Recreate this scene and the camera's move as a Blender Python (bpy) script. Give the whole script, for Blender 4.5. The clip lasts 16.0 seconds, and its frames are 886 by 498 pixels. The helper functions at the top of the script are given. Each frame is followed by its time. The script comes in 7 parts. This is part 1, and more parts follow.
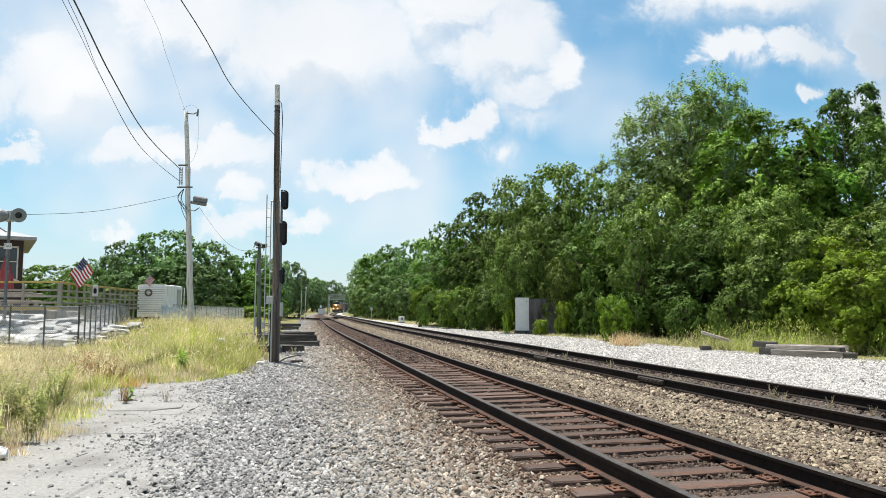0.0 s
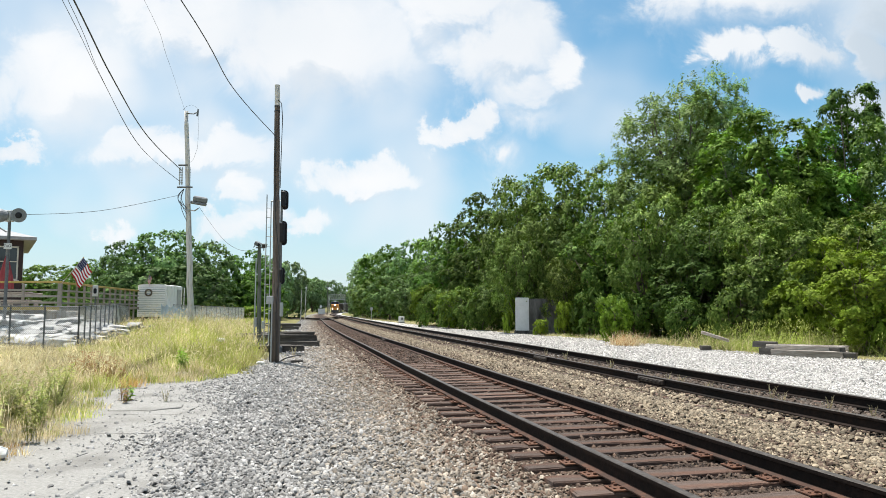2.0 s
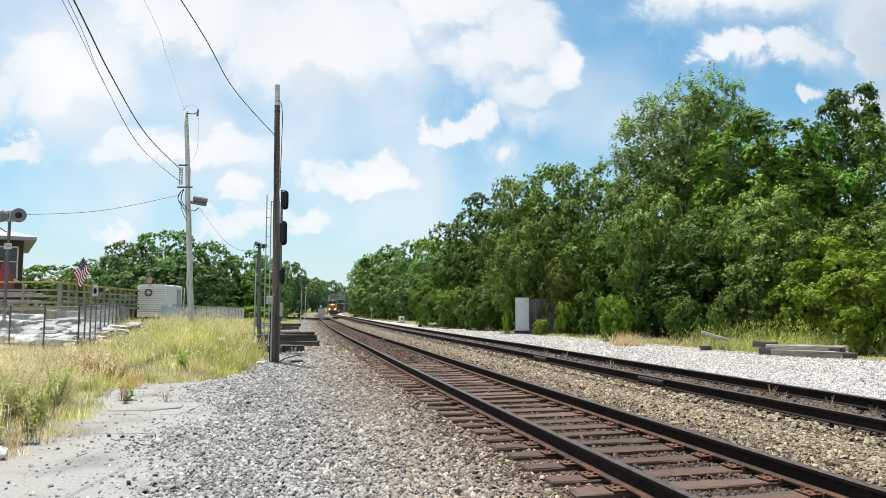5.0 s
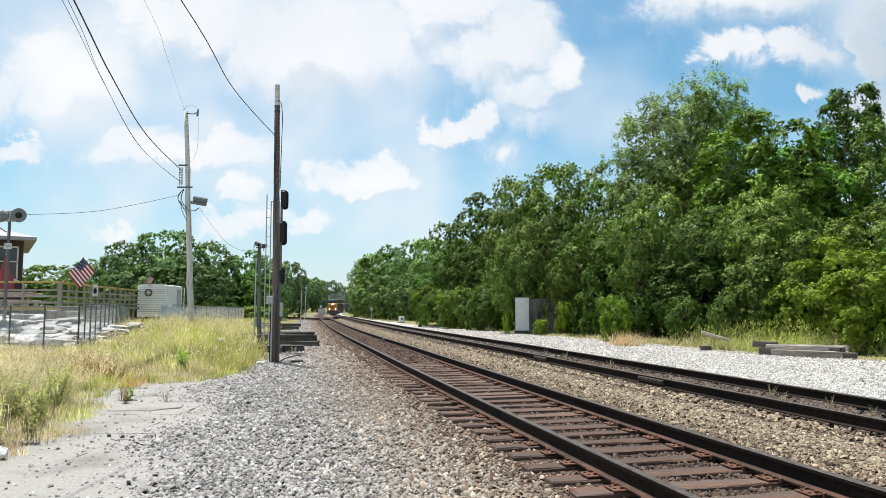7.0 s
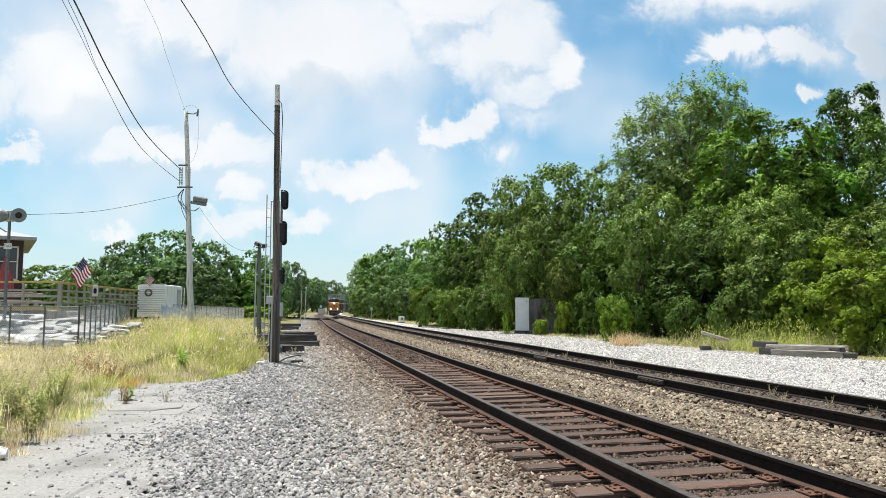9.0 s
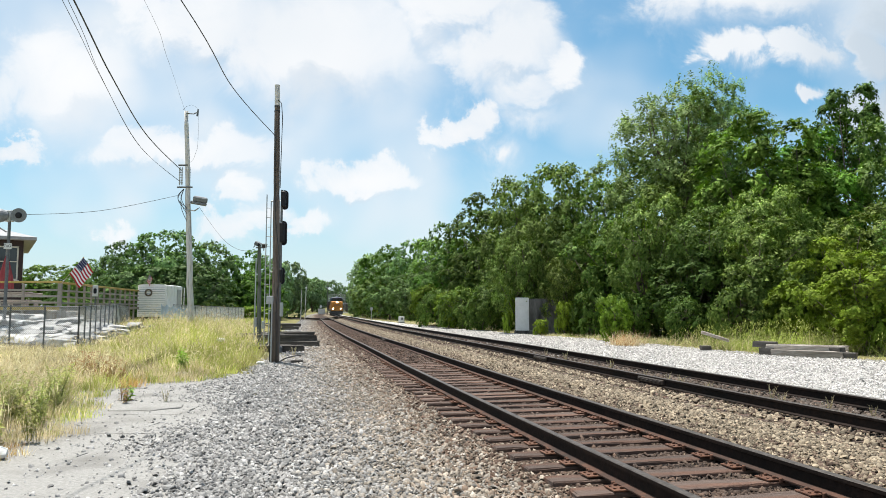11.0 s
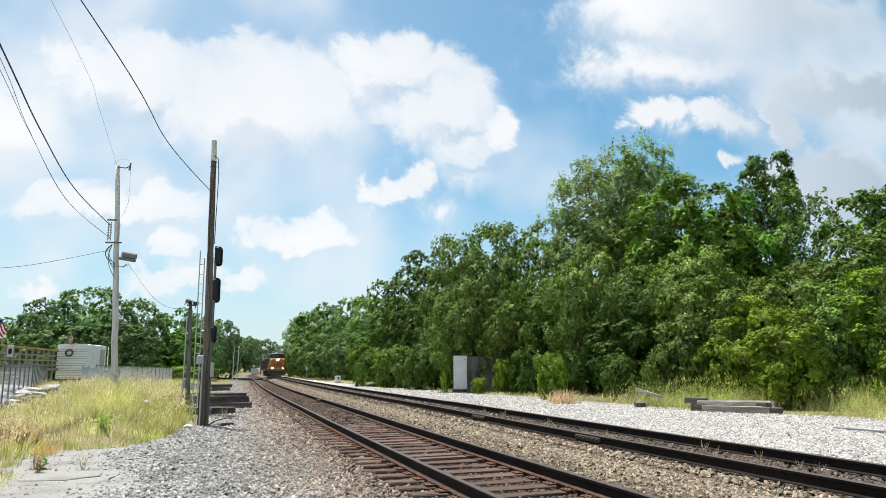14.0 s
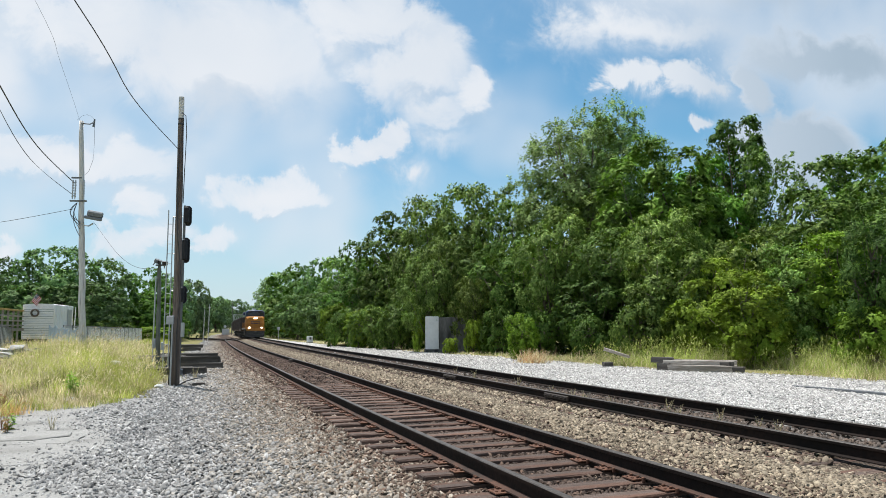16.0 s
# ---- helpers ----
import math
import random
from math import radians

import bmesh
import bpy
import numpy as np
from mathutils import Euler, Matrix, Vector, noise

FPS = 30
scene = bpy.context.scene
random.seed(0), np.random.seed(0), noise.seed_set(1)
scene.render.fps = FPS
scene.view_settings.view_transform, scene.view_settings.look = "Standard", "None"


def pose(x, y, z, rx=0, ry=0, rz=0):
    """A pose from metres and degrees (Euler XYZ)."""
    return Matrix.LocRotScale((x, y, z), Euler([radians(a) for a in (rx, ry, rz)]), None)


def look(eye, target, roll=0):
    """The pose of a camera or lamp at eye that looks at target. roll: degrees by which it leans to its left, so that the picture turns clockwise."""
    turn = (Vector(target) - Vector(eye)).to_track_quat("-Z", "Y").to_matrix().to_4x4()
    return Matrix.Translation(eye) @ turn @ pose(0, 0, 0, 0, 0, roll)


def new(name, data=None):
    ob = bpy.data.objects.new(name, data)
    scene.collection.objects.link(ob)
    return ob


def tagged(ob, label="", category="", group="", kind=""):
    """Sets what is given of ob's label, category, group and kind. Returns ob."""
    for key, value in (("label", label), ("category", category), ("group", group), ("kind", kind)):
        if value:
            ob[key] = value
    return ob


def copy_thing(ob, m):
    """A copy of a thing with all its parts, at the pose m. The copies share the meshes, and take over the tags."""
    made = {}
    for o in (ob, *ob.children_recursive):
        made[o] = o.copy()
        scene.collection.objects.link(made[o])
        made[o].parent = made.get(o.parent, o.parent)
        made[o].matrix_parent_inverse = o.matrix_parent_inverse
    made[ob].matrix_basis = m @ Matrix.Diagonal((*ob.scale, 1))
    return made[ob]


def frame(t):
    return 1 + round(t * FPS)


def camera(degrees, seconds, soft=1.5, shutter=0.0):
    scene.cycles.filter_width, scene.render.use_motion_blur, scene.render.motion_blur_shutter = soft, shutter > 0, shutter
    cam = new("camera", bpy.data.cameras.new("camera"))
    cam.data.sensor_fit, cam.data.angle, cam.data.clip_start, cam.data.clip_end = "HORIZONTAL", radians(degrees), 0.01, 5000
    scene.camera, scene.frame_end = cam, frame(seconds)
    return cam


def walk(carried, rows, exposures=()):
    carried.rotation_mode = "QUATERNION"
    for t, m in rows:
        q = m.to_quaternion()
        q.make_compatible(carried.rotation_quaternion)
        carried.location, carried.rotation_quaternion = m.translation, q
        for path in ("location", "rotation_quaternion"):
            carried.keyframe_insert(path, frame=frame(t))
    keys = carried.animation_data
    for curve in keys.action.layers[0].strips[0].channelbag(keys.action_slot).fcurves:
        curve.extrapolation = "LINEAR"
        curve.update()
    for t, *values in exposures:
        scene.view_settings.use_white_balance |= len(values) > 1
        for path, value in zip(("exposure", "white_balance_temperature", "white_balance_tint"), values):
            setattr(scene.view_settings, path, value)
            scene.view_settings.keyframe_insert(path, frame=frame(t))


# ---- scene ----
# ---- light and exposure
EXPO_A, EXPO_B = (0.62, 6500, 10), (0.43, 6250, 10)
SUN_POWER = 5.0
SKY_TINT, CLOUD_LIT, CLOUD_SHADE, CLOUD_VEIL, CLOUD_GREY = (0.46, 1.03, 1.14), (8.3, 8.35, 8.4), (5.2, 6.0, 6.8), (6.95, 7.4, 7.8), (3.7, 4.6, 5.4)
# heaped clouds: place in the sky ahead (right, up), half width, half height, weight
CLOUDS = [
    (-0.200, 0.385, 0.190, 0.110, 1.3),
    (-0.350, 0.420, 0.150, 0.075, 1.0),
    (0.085, 0.385, 0.110, 0.090, 1.1),
    (0.030, 0.450, 0.120, 0.060, 1.0),
    (0.165, 0.350, 0.055, 0.045, 1.0),
    (0.110, 0.325, 0.090, 0.055, 0.8),
    (0.125, 0.280, 0.060, 0.030, 0.5),
    (0.025, 0.262, 0.040, 0.030, 0.9),
    (0.052, 0.290, 0.036, 0.034, 0.9),
    (0.070, 0.225, 0.045, 0.045, 0.45),
    (-0.119, 0.190, 0.098, 0.030, 1.0),
    (-0.556, 0.336, 0.123, 0.098, 0.75),
    (-0.377, 0.230, 0.155, 0.034, 0.8),
    (0.425, 0.385, 0.075, 0.036, 1.0),
    (0.535, 0.386, 0.060, 0.042, 1.0),
    (0.638, 0.362, 0.050, 0.058, 1.0),
]
CLOUDS += [
    (0.460, 0.470, 0.200, 0.055, 0.55),
    (0.560, 0.560, 0.300, 0.080, 0.8),
    (0.544, 0.312, 0.022, 0.014, 0.7),
    (-0.291, 0.125, 0.090, 0.026, 0.7),
    (-0.476, 0.107, 0.041, 0.020, 0.8),
    (-0.292, 0.171, 0.033, 0.025, 0.7),
    (-0.630, 0.232, 0.041, 0.021, 0.8),
    (-0.197, 0.117, 0.041, 0.021, 0.7),
    (0.712, 0.259, 0.139, 0.098, 1.1),
    (0.772, 0.422, 0.180, 0.065, 0.9),
]

# ---------------------------------------------------------------- camera and its walk
EYE = (0.0, 0.0, 1.56)
# seconds, tilt up, lean, turn (degrees)
CAMERA_TURN = [(0.0, 4.75, 0.0, 0.0), (11.3, 4.75, 0.00, 0.00), (11.5, 4.78, 0.01, -0.20), (11.6, 4.70, 0.06, -1.40), (11.7, 4.68, 0.12, -3.99)]
CAMERA_TURN += [(11.8, 4.64, 0.17, -6.00), (11.9, 4.61, 0.22, -6.24), (12.0, 4.67, 0.27, -6.40), (12.2, 4.64, 0.29, -7.16), (12.5, 4.69, 0.31, -7.29)]
CAMERA_TURN += [(13.0, 5.16, 0.33, -7.01), (13.2, 4.89, 0.31, -6.25), (13.4, 4.85, 0.30, -5.86), (13.5, 4.94, 0.29, -5.62), (13.6, 5.13, 0.31, -5.63)]
CAMERA_TURN += [(13.7, 5.36, 0.33, -5.25), (13.8, 6.98, 0.35, -5.41), (13.9, 9.68, 0.38, -5.22), (14.0, 9.51, 0.40, -5.10), (14.1, 9.13, 0.36, -5.24)]
CAMERA_TURN += [(14.2, 6.16, 0.33, -5.27), (14.3, 4.44, 0.30, -5.32), (14.4, 4.48, 0.27, -5.63), (14.5, 5.12, 0.23, -5.82), (14.6, 5.49, 0.25, -5.84)]
CAMERA_TURN += [(14.7, 5.83, 0.28, -5.77), (14.8, 5.83, 0.30, -5.86), (14.9, 5.88, 0.32, -5.94), (15.0, 6.55, 0.34, -5.93), (15.1, 6.41, 0.35, -5.97)]
CAMERA_TURN += [(15.2, 6.27, 0.36, -6.86), (15.3, 6.24, 0.36, -7.40), (15.4, 6.23, 0.37, -7.36), (15.5, 6.33, 0.38, -7.48), (16.0, 6.28, 0.36, -7.41)]
cam = camera(65.3, 16.0, soft=0.5)
walk(cam, [(t, pose(*EYE, 90 + up, lean, turn)) for t, up, lean, turn in CAMERA_TURN],
     exposures=[(0.0, *EXPO_A), (11.5, *EXPO_A), (12.3, *EXPO_B), (13.7, *EXPO_B), (13.95, *EXPO_A), (14.15, *EXPO_A), (14.6, *EXPO_B), (16.0, *EXPO_B)])

# ---------------------------------------------------------------- sky and sun
SUN_UP, SUN_TURN = 71.0, -34.0     # degrees: height, and turn clockwise from +y


def shader(name, world=False):
    m = bpy.data.worlds.new(name) if world else bpy.data.materials.new(name)
    m.use_nodes = True
    m.node_tree.nodes.clear()
    return m, m.node_tree


def node(nt, kind, inputs=(), **props):
    n = nt.nodes.new("ShaderNode" + kind)
    if "operation" in props:
        n.operation = props["operation"]
    if "use_clamp" in props:
        n.use_clamp = props["use_clamp"]
    if "data_type" in props:
        n.data_type, n.blend_type = props["data_type"], props["blend_type"]
    if "feature" in props:
        n.feature = props["feature"]
    if "noise_dimensions" in props:
        n.noise_dimensions = props["noise_dimensions"]
    if "interpolation_type" in props:
        n.interpolation_type = props["interpolation_type"]
    if "uv_map" in props:
        n.uv_map = props["uv_map"]
    for k, v in (inputs.items() if isinstance(inputs, dict) else enumerate(inputs)):
        if v is None:
            continue
        if isinstance(v, bpy.types.NodeSocket):
            nt.links.new(v, n.inputs[k])
        else:
            n.inputs[k].default_value = v
    return n


def calc(nt, op, a, b=None, c=None, clamp=False):
    return node(nt, "Math", [a, b, c], operation=op, use_clamp=clamp).outputs[0]


def blend(nt, fac, a, b, mode="MIX"):
    n = node(nt, "Mix", data_type="RGBA", blend_type=mode)
    for i, v in ((0, fac), (6, a), (7, b)):
        if isinstance(v, bpy.types.NodeSocket):
            nt.links.new(v, n.inputs[i])
        else:
            n.inputs[i].default_value = v if i == 0 else (*v, 1)[:4]
    return n.outputs[2]


def ramp(nt, fac, stops, ease="LINEAR"):
    n = node(nt, "ValToRGB", [fac])
    cr = n.color_ramp
    cr.interpolation = ease
    while len(cr.elements) < len(stops):
        cr.elements.new(0.5)
    for e, (p, c) in zip(cr.elements, stops):
        e.position = p
        e.color = (*c, 1) if isinstance(c, tuple) else (c, c, c, 1)
    return n.outputs[0]


def build_world():
    w, nt = shader("summer_sky", world=True)
    way = node(nt, "TexCoord").outputs["Generated"]
    xyz = node(nt, "SeparateXYZ", [way])
    air = node(nt, "TexSky")
    air.sky_type, air.sun_disc, air.sun_elevation, air.sun_rotation = "NISHITA", False, radians(SUN_UP), radians(SUN_TURN)
    air.dust_density, air.ozone_density = 1.0, 1.0
    sky = air.outputs[0]
    # cloud sheet: directions unrolled so that the sky ahead lies flat
    ahead = calc(nt, "MAXIMUM", calc(nt, "ABSOLUTE", xyz.outputs[1]), 0.12)
    u = calc(nt, "DIVIDE", xyz.outputs[0], ahead)
    v = calc(nt, "DIVIDE", xyz.outputs[2], ahead)
    flat = node(nt, "CombineXYZ", [u, v, 0.0]).outputs[0]
    fine = node(nt, "TexNoise", [flat], noise_dimensions="2D")
    for k, val in (("Scale", 11.0), ("Detail", 10.0), ("Roughness", 0.6), ("Distortion", 0.25)):
        fine.inputs[k].default_value = val
    big = node(nt, "TexNoise", [flat], noise_dimensions="2D")
    for k, val in (("Scale", 3.1), ("Detail", 3.0)):
        big.inputs[k].default_value = val
    bend = node(nt, "VectorMath", [fine.outputs["Color"], (0.5, 0.5, 0.5)], operation="SUBTRACT").outputs[0]
    bent = node(nt, "VectorMath", [bend, (0.13, 0.11, 0), flat], operation="MULTIPLY_ADD").outputs[0]
    cover, above = None, None
    lifted = node(nt, "VectorMath", [bent, (-0.012, 0.038, 0)], operation="ADD").outputs[0]
    for cu, cv, ru, rv, w8 in CLOUDS:
        both = []
        for place in (bent, lifted):
            d = node(nt, "VectorMath", [place, (1 / ru, 1 / rv, 0), (-cu / ru, -cv / rv, 0)], operation="MULTIPLY_ADD").outputs[0]
            d = node(nt, "VectorMath", [d], operation="LENGTH").outputs["Value"]
            both.append(calc(nt, "MULTIPLY_ADD", d, -w8, w8))
        cover = both[0] if cover is None else calc(nt, "SMOOTH_MAX", cover, both[0], 0.12)
        above = both[1] if above is None else calc(nt, "SMOOTH_MAX", above, both[1], 0.12)
    # thin streaks elsewhere
    veil = calc(nt, "MULTIPLY_ADD", big.outputs[0], 1.7, -0.72)
    dense = calc(nt, "MULTIPLY_ADD", fine.outputs[0], 0.75, -0.37)
    dense = calc(nt, "ADD", dense, cover)
    crisp = node(nt, "MapRange", [dense, -0.05, 0.29, 0.0, 1.0], interpolation_type="SMOOTHSTEP").outputs[0]
    misty = node(nt, "MapRange", [dense, -0.32, 0.95, 0.0, 1.0], interpolation_type="SMOOTHSTEP").outputs[0]
    thin = node(nt, "MapRange", [veil, -0.1, 0.6, 0.12, 0.72], interpolation_type="SMOOTHSTEP").outputs[0]
    low = node(nt, "MapRange", [v, 0.0, 0.34, 0.8, 0.0]).outputs[0]
    left = node(nt, "MapRange", [u, 0.25, -0.35, 0.0, 0.24]).outputs[0]
    thin = calc(nt, "ADD", thin, left, clamp=True)
    thin = calc(nt, "MAXIMUM", thin, low)
    body = node(nt, "MapRange", [dense, 0.12, 0.5, 0.0, 1.0]).outputs[0]
    shade = calc(nt, "MULTIPLY_ADD", big.outputs[0], -1.2, 1.0, clamp=True)
    grey = node(nt, "MapRange", [u, 0.36, 0.62, 0.0, 1.0]).outputs[0]
    base_side = node(nt, "MapRange", [calc(nt, "SUBTRACT", above, cover), -0.25, 0.25, 0.0, 1.0]).outputs[0]
    hazy = node(nt, "MapRange", [u, 0.15, -0.15, 0.0, 0.45]).outputs[0]
    heap = blend(nt, calc(nt, "MAXIMUM", base_side, hazy), crisp, misty)
    under = node(nt, "MapRange", [calc(nt, "SUBTRACT", above, cover), 0.0, 0.6, 0.0, 0.9]).outputs[0]
    shade = calc(nt, "MULTIPLY", shade, 0.6)
    shade = calc(nt, "MAXIMUM", calc(nt, "MAXIMUM", shade, under), calc(nt, "MULTIPLY", grey, 0.85))
    lit = blend(nt, shade, CLOUD_LIT, CLOUD_SHADE)
    rain = node(nt, "MapRange", [u, 0.52, 0.8, 0.0, 0.9]).outputs[0]
    lit = blend(nt, calc(nt, "MULTIPLY", rain, body), lit, CLOUD_GREY)
    blue = blend(nt, 1.0, sky, SKY_TINT, "MULTIPLY")
    col = blend(nt, thin, blue, CLOUD_VEIL)
    col = blend(nt, heap, col, lit)
    bg = node(nt, "Background", [col, 0.08])
    out = node(nt, "OutputWorld", [bg.outputs[0]])
    scene.world = w


build_world()
sun = new("sun", bpy.data.lights.new("sun", "SUN"))
sun.data.energy, sun.data.angle, sun.data.color = SUN_POWER, radians(0.6), (1.0, 0.965, 0.90)
su, st = radians(SUN_UP), radians(SUN_TURN)
sun.matrix_world = look((math.cos(su) * math.sin(st) * 50, math.cos(su) * math.cos(st) * 50, math.sin(su) * 50), (0, 0, 0))


# ---------------------------------------------------------------- materials
def surface(name, base, second=None, scale=8.0, spread=(0.35, 0.65), third=None, third_scale=1.2, third_spread=(0.45, 0.75), rough=0.8, metal=0.0,
            bump=0.3, bump_scale=None, bump_size=0.02, island=0.0, per_object=0.0, stretch=(1, 1, 1), spec=0.3, coat=0.0):
    """A worn surface: two colours mixed by fine noise, a third in broad stains, fine relief."""
    m, nt = shader(name)
    at = node(nt, "TexCoord").outputs["Object"]
    at = node(nt, "Mapping", {"Vector": at, "Scale": stretch}).outputs[0]
    col = (*base, 1)
    n1 = node(nt, "TexNoise", {"Vector": at, "Scale": scale, "Detail": 6.0, "Roughness": 0.65}).outputs[0]
    if second:
        col = blend(nt, node(nt, "MapRange", [n1, *spread, 0.0, 1.0]).outputs[0], base, second)
    if third:
        n2 = node(nt, "TexNoise", {"Vector": at, "Scale": third_scale, "Detail": 4.0}).outputs[0]
        col = blend(nt, node(nt, "MapRange", [n2, *third_spread, 0.0, 1.0]).outputs[0], col, third)
    if island or per_object:
        r = node(nt, "NewGeometry").outputs["Random Per Island"] if island else node(nt, "ObjectInfo").outputs["Random"]
        amt = island or per_object
        hsv = node(nt, "HueSaturation", {"Color": col, "Value": calc(nt, "MULTIPLY_ADD", r, 2 * amt, 1 - amt)})
        col = hsv.outputs[0]
    b = node(nt, "BsdfPrincipled", {"Roughness": rough, "Metallic": metal, "Specular IOR Level": spec, "Coat Weight": coat})
    if isinstance(col, bpy.types.NodeSocket):
        nt.links.new(col, b.inputs["Base Color"])
    else:
        b.inputs["Base Color"].default_value = col
    if bump:
        n3 = node(nt, "TexNoise", {"Vector": at, "Scale": bump_scale or scale * 3, "Detail": 5.0, "Roughness": 0.6}).outputs[0]
        bp = node(nt, "Bump", {"Strength": bump, "Distance": bump_size, "Height": n3}).outputs[0]
        nt.links.new(bp, b.inputs["Normal"])
    node(nt, "OutputMaterial", [b.outputs[0]])
    return m


def leaf_surface(name, a, b_, c, glow=0.13, gloss=0.62, through_tint=(1.4, 1.7, 0.6)):
    """Leaves: colour differs leaf by leaf and tree by tree, with painted light and dark clumps; light passes through.
    """
    m, nt = shader(name)
    r = node(nt, "NewGeometry").outputs["Random Per Island"]
    o = node(nt, "ObjectInfo").outputs["Random"]
    col = ramp(nt, calc(nt, "MULTIPLY_ADD", r, 0.62, 0.22), [(0.0, a), (0.55, b_), (1.0, c)])
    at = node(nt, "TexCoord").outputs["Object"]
    # broad noise paints lit and shaded clumps into the leaf colour
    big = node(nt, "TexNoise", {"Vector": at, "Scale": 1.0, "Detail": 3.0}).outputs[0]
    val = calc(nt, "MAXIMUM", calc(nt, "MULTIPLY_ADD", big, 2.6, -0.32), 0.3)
    if name.endswith("leaves"):        # some trees are paler than others
        own = calc(nt, "FRACT", calc(nt, "MULTIPLY", o, 7.3))
        val = calc(nt, "MULTIPLY", val, calc(nt, "MULTIPLY_ADD", own, 0.62, 0.74))
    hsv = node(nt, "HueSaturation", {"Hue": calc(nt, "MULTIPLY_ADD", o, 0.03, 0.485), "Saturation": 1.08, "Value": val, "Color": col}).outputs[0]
    b = node(nt, "BsdfPrincipled", {"Base Color": hsv, "Roughness": gloss, "Specular IOR Level": 0.08})
    tr = node(nt, "BsdfTranslucent", [blend(nt, 1.0, hsv, through_tint, "MULTIPLY")])
    mix = node(nt, "MixShader", [glow, b.outputs[0], tr.outputs[0]])
    node(nt, "OutputMaterial", [mix.outputs[0]])
    return m


def glowing(name, colour, power):
    m, nt = shader(name)
    e = node(nt, "Emission", [(*colour, 1), power])
    node(nt, "OutputMaterial", [e.outputs[0]])
    return m


def glass_surface(name, tint):
    m, nt = shader(name)
    b = node(nt, "BsdfPrincipled", {"Base Color": (*tint, 1), "Roughness": 0.06, "Specular IOR Level": 0.6})
    node(nt, "OutputMaterial", [b.outputs[0]])
    return m


OLD_STEEL = surface("dark_oiled_steel", (0.035, 0.03, 0.027), (0.065, 0.05, 0.04), 14, rough=0.6, metal=0.3, bump=0.2)
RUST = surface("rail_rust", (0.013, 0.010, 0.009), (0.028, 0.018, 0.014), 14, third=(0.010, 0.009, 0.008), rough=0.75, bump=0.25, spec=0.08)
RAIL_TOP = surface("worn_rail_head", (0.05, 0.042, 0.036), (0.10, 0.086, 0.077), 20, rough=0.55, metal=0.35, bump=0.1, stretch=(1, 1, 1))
FOOT_RUST = surface("rusty_rail_foot", (0.0946, 0.0447, 0.0292), (0.043, 0.0241, 0.0172), 9, third=(0.0258, 0.0172, 0.0138), third_scale=2.0, rough=0.85, bump=0.3)
PLATE = surface("rusty_plate", (0.146, 0.0645, 0.0361), (0.0731, 0.0361, 0.0258), 18, third=(0.198, 0.0989, 0.0602), rough=0.85, bump=0.4)
TIE = surface("weathered_tie", (0.0774, 0.0533, 0.043), (0.138, 0.101, 0.0834), 6, third=(0.142, 0.0688, 0.043), rough=0.9, bump=0.9, bump_scale=30, per_object=0.28,
              stretch=(0.5, 5, 3))
OLD_TIE = surface("old_grey_timber", (0.28, 0.235, 0.2), (0.55, 0.50, 0.44), 5, third=(0.13, 0.10, 0.08), third_spread=(0.5, 0.8), rough=0.9, bump=0.9, bump_scale=24, per_object=0.2, stretch=(0.6, 5, 5))
DARK_TIMBER = surface("creosote_timber", (0.085, 0.076, 0.068), (0.17, 0.152, 0.135), 5, third=(0.045, 0.04, 0.035), rough=0.88, bump=0.8, bump_scale=24, per_object=0.25, stretch=(0.6, 4, 4))
POLE_DARK = surface("dark_pole_wood", (0.115, 0.088, 0.075), (0.27, 0.222, 0.19), 5, third=(0.055, 0.043, 0.037), third_scale=0.9, rough=0.9, bump=1.0, bump_scale=20, stretch=(6, 6, 0.35))
POLE_PALE = surface("pale_pole_wood", (0.60, 0.565, 0.53), (0.78, 0.75, 0.71), 7, third=(0.24, 0.205, 0.18), third_scale=1.6, third_spread=(0.56, 0.74), rough=0.9, bump=0.8, bump_scale=20, stretch=(6, 6, 0.35))
GREEN_POST = surface("grey_green_post", (0.12, 0.13, 0.11), (0.22, 0.23, 0.195), 5, third=(0.08, 0.085, 0.07), rough=0.85, bump=0.6, stretch=(6, 6, 0.35))
STEEL_GREY = surface("galvanised_steel", (0.42, 0.43, 0.43), (0.54, 0.55, 0.55), 9, rough=0.5, metal=0.55, bump=0.1)
SILVER = surface("silvery_wire", (0.60, 0.63, 0.66), (0.50, 0.53, 0.56), 9, rough=0.6, metal=0.2, bump=0.0)
TARP = surface("pale_blue_tarp", (0.46, 0.56, 0.66), (0.55, 0.63, 0.70), 3, third=(0.36, 0.45, 0.55), rough=0.7, bump=0.3)
DULL_STEEL = surface("dull_dark_steel", (0.12, 0.125, 0.13), (0.19, 0.195, 0.2), 9, rough=0.6, metal=0.4, bump=0.1)
BLACK_PAINT = surface("flat_black_paint", (0.012, 0.013, 0.016), (0.028, 0.028, 0.032), 7, rough=0.65, bump=0.1)
HORN_GREY = surface("weathered_grey_horn", (0.17, 0.18, 0.19), (0.25, 0.26, 0.27), 9, rough=0.6, metal=0.2, bump=0.1)
WIRE = surface("black_cable", (0.05, 0.05, 0.052), (0.08, 0.078, 0.076), 9, rough=0.6, bump=0.0)
WHITE_METAL = surface("white_painted_metal", (0.722, 0.722, 0.714), (0.636, 0.636, 0.628), 3, third=(0.447, 0.413, 0.37), third_scale=0.8, third_spread=(0.55, 0.9), rough=0.55, bump=0.15)
GREY_METAL = surface("grey_cabinet_paint", (0.473, 0.482, 0.482), (0.387, 0.396, 0.396), 4, rough=0.55, bump=0.1)
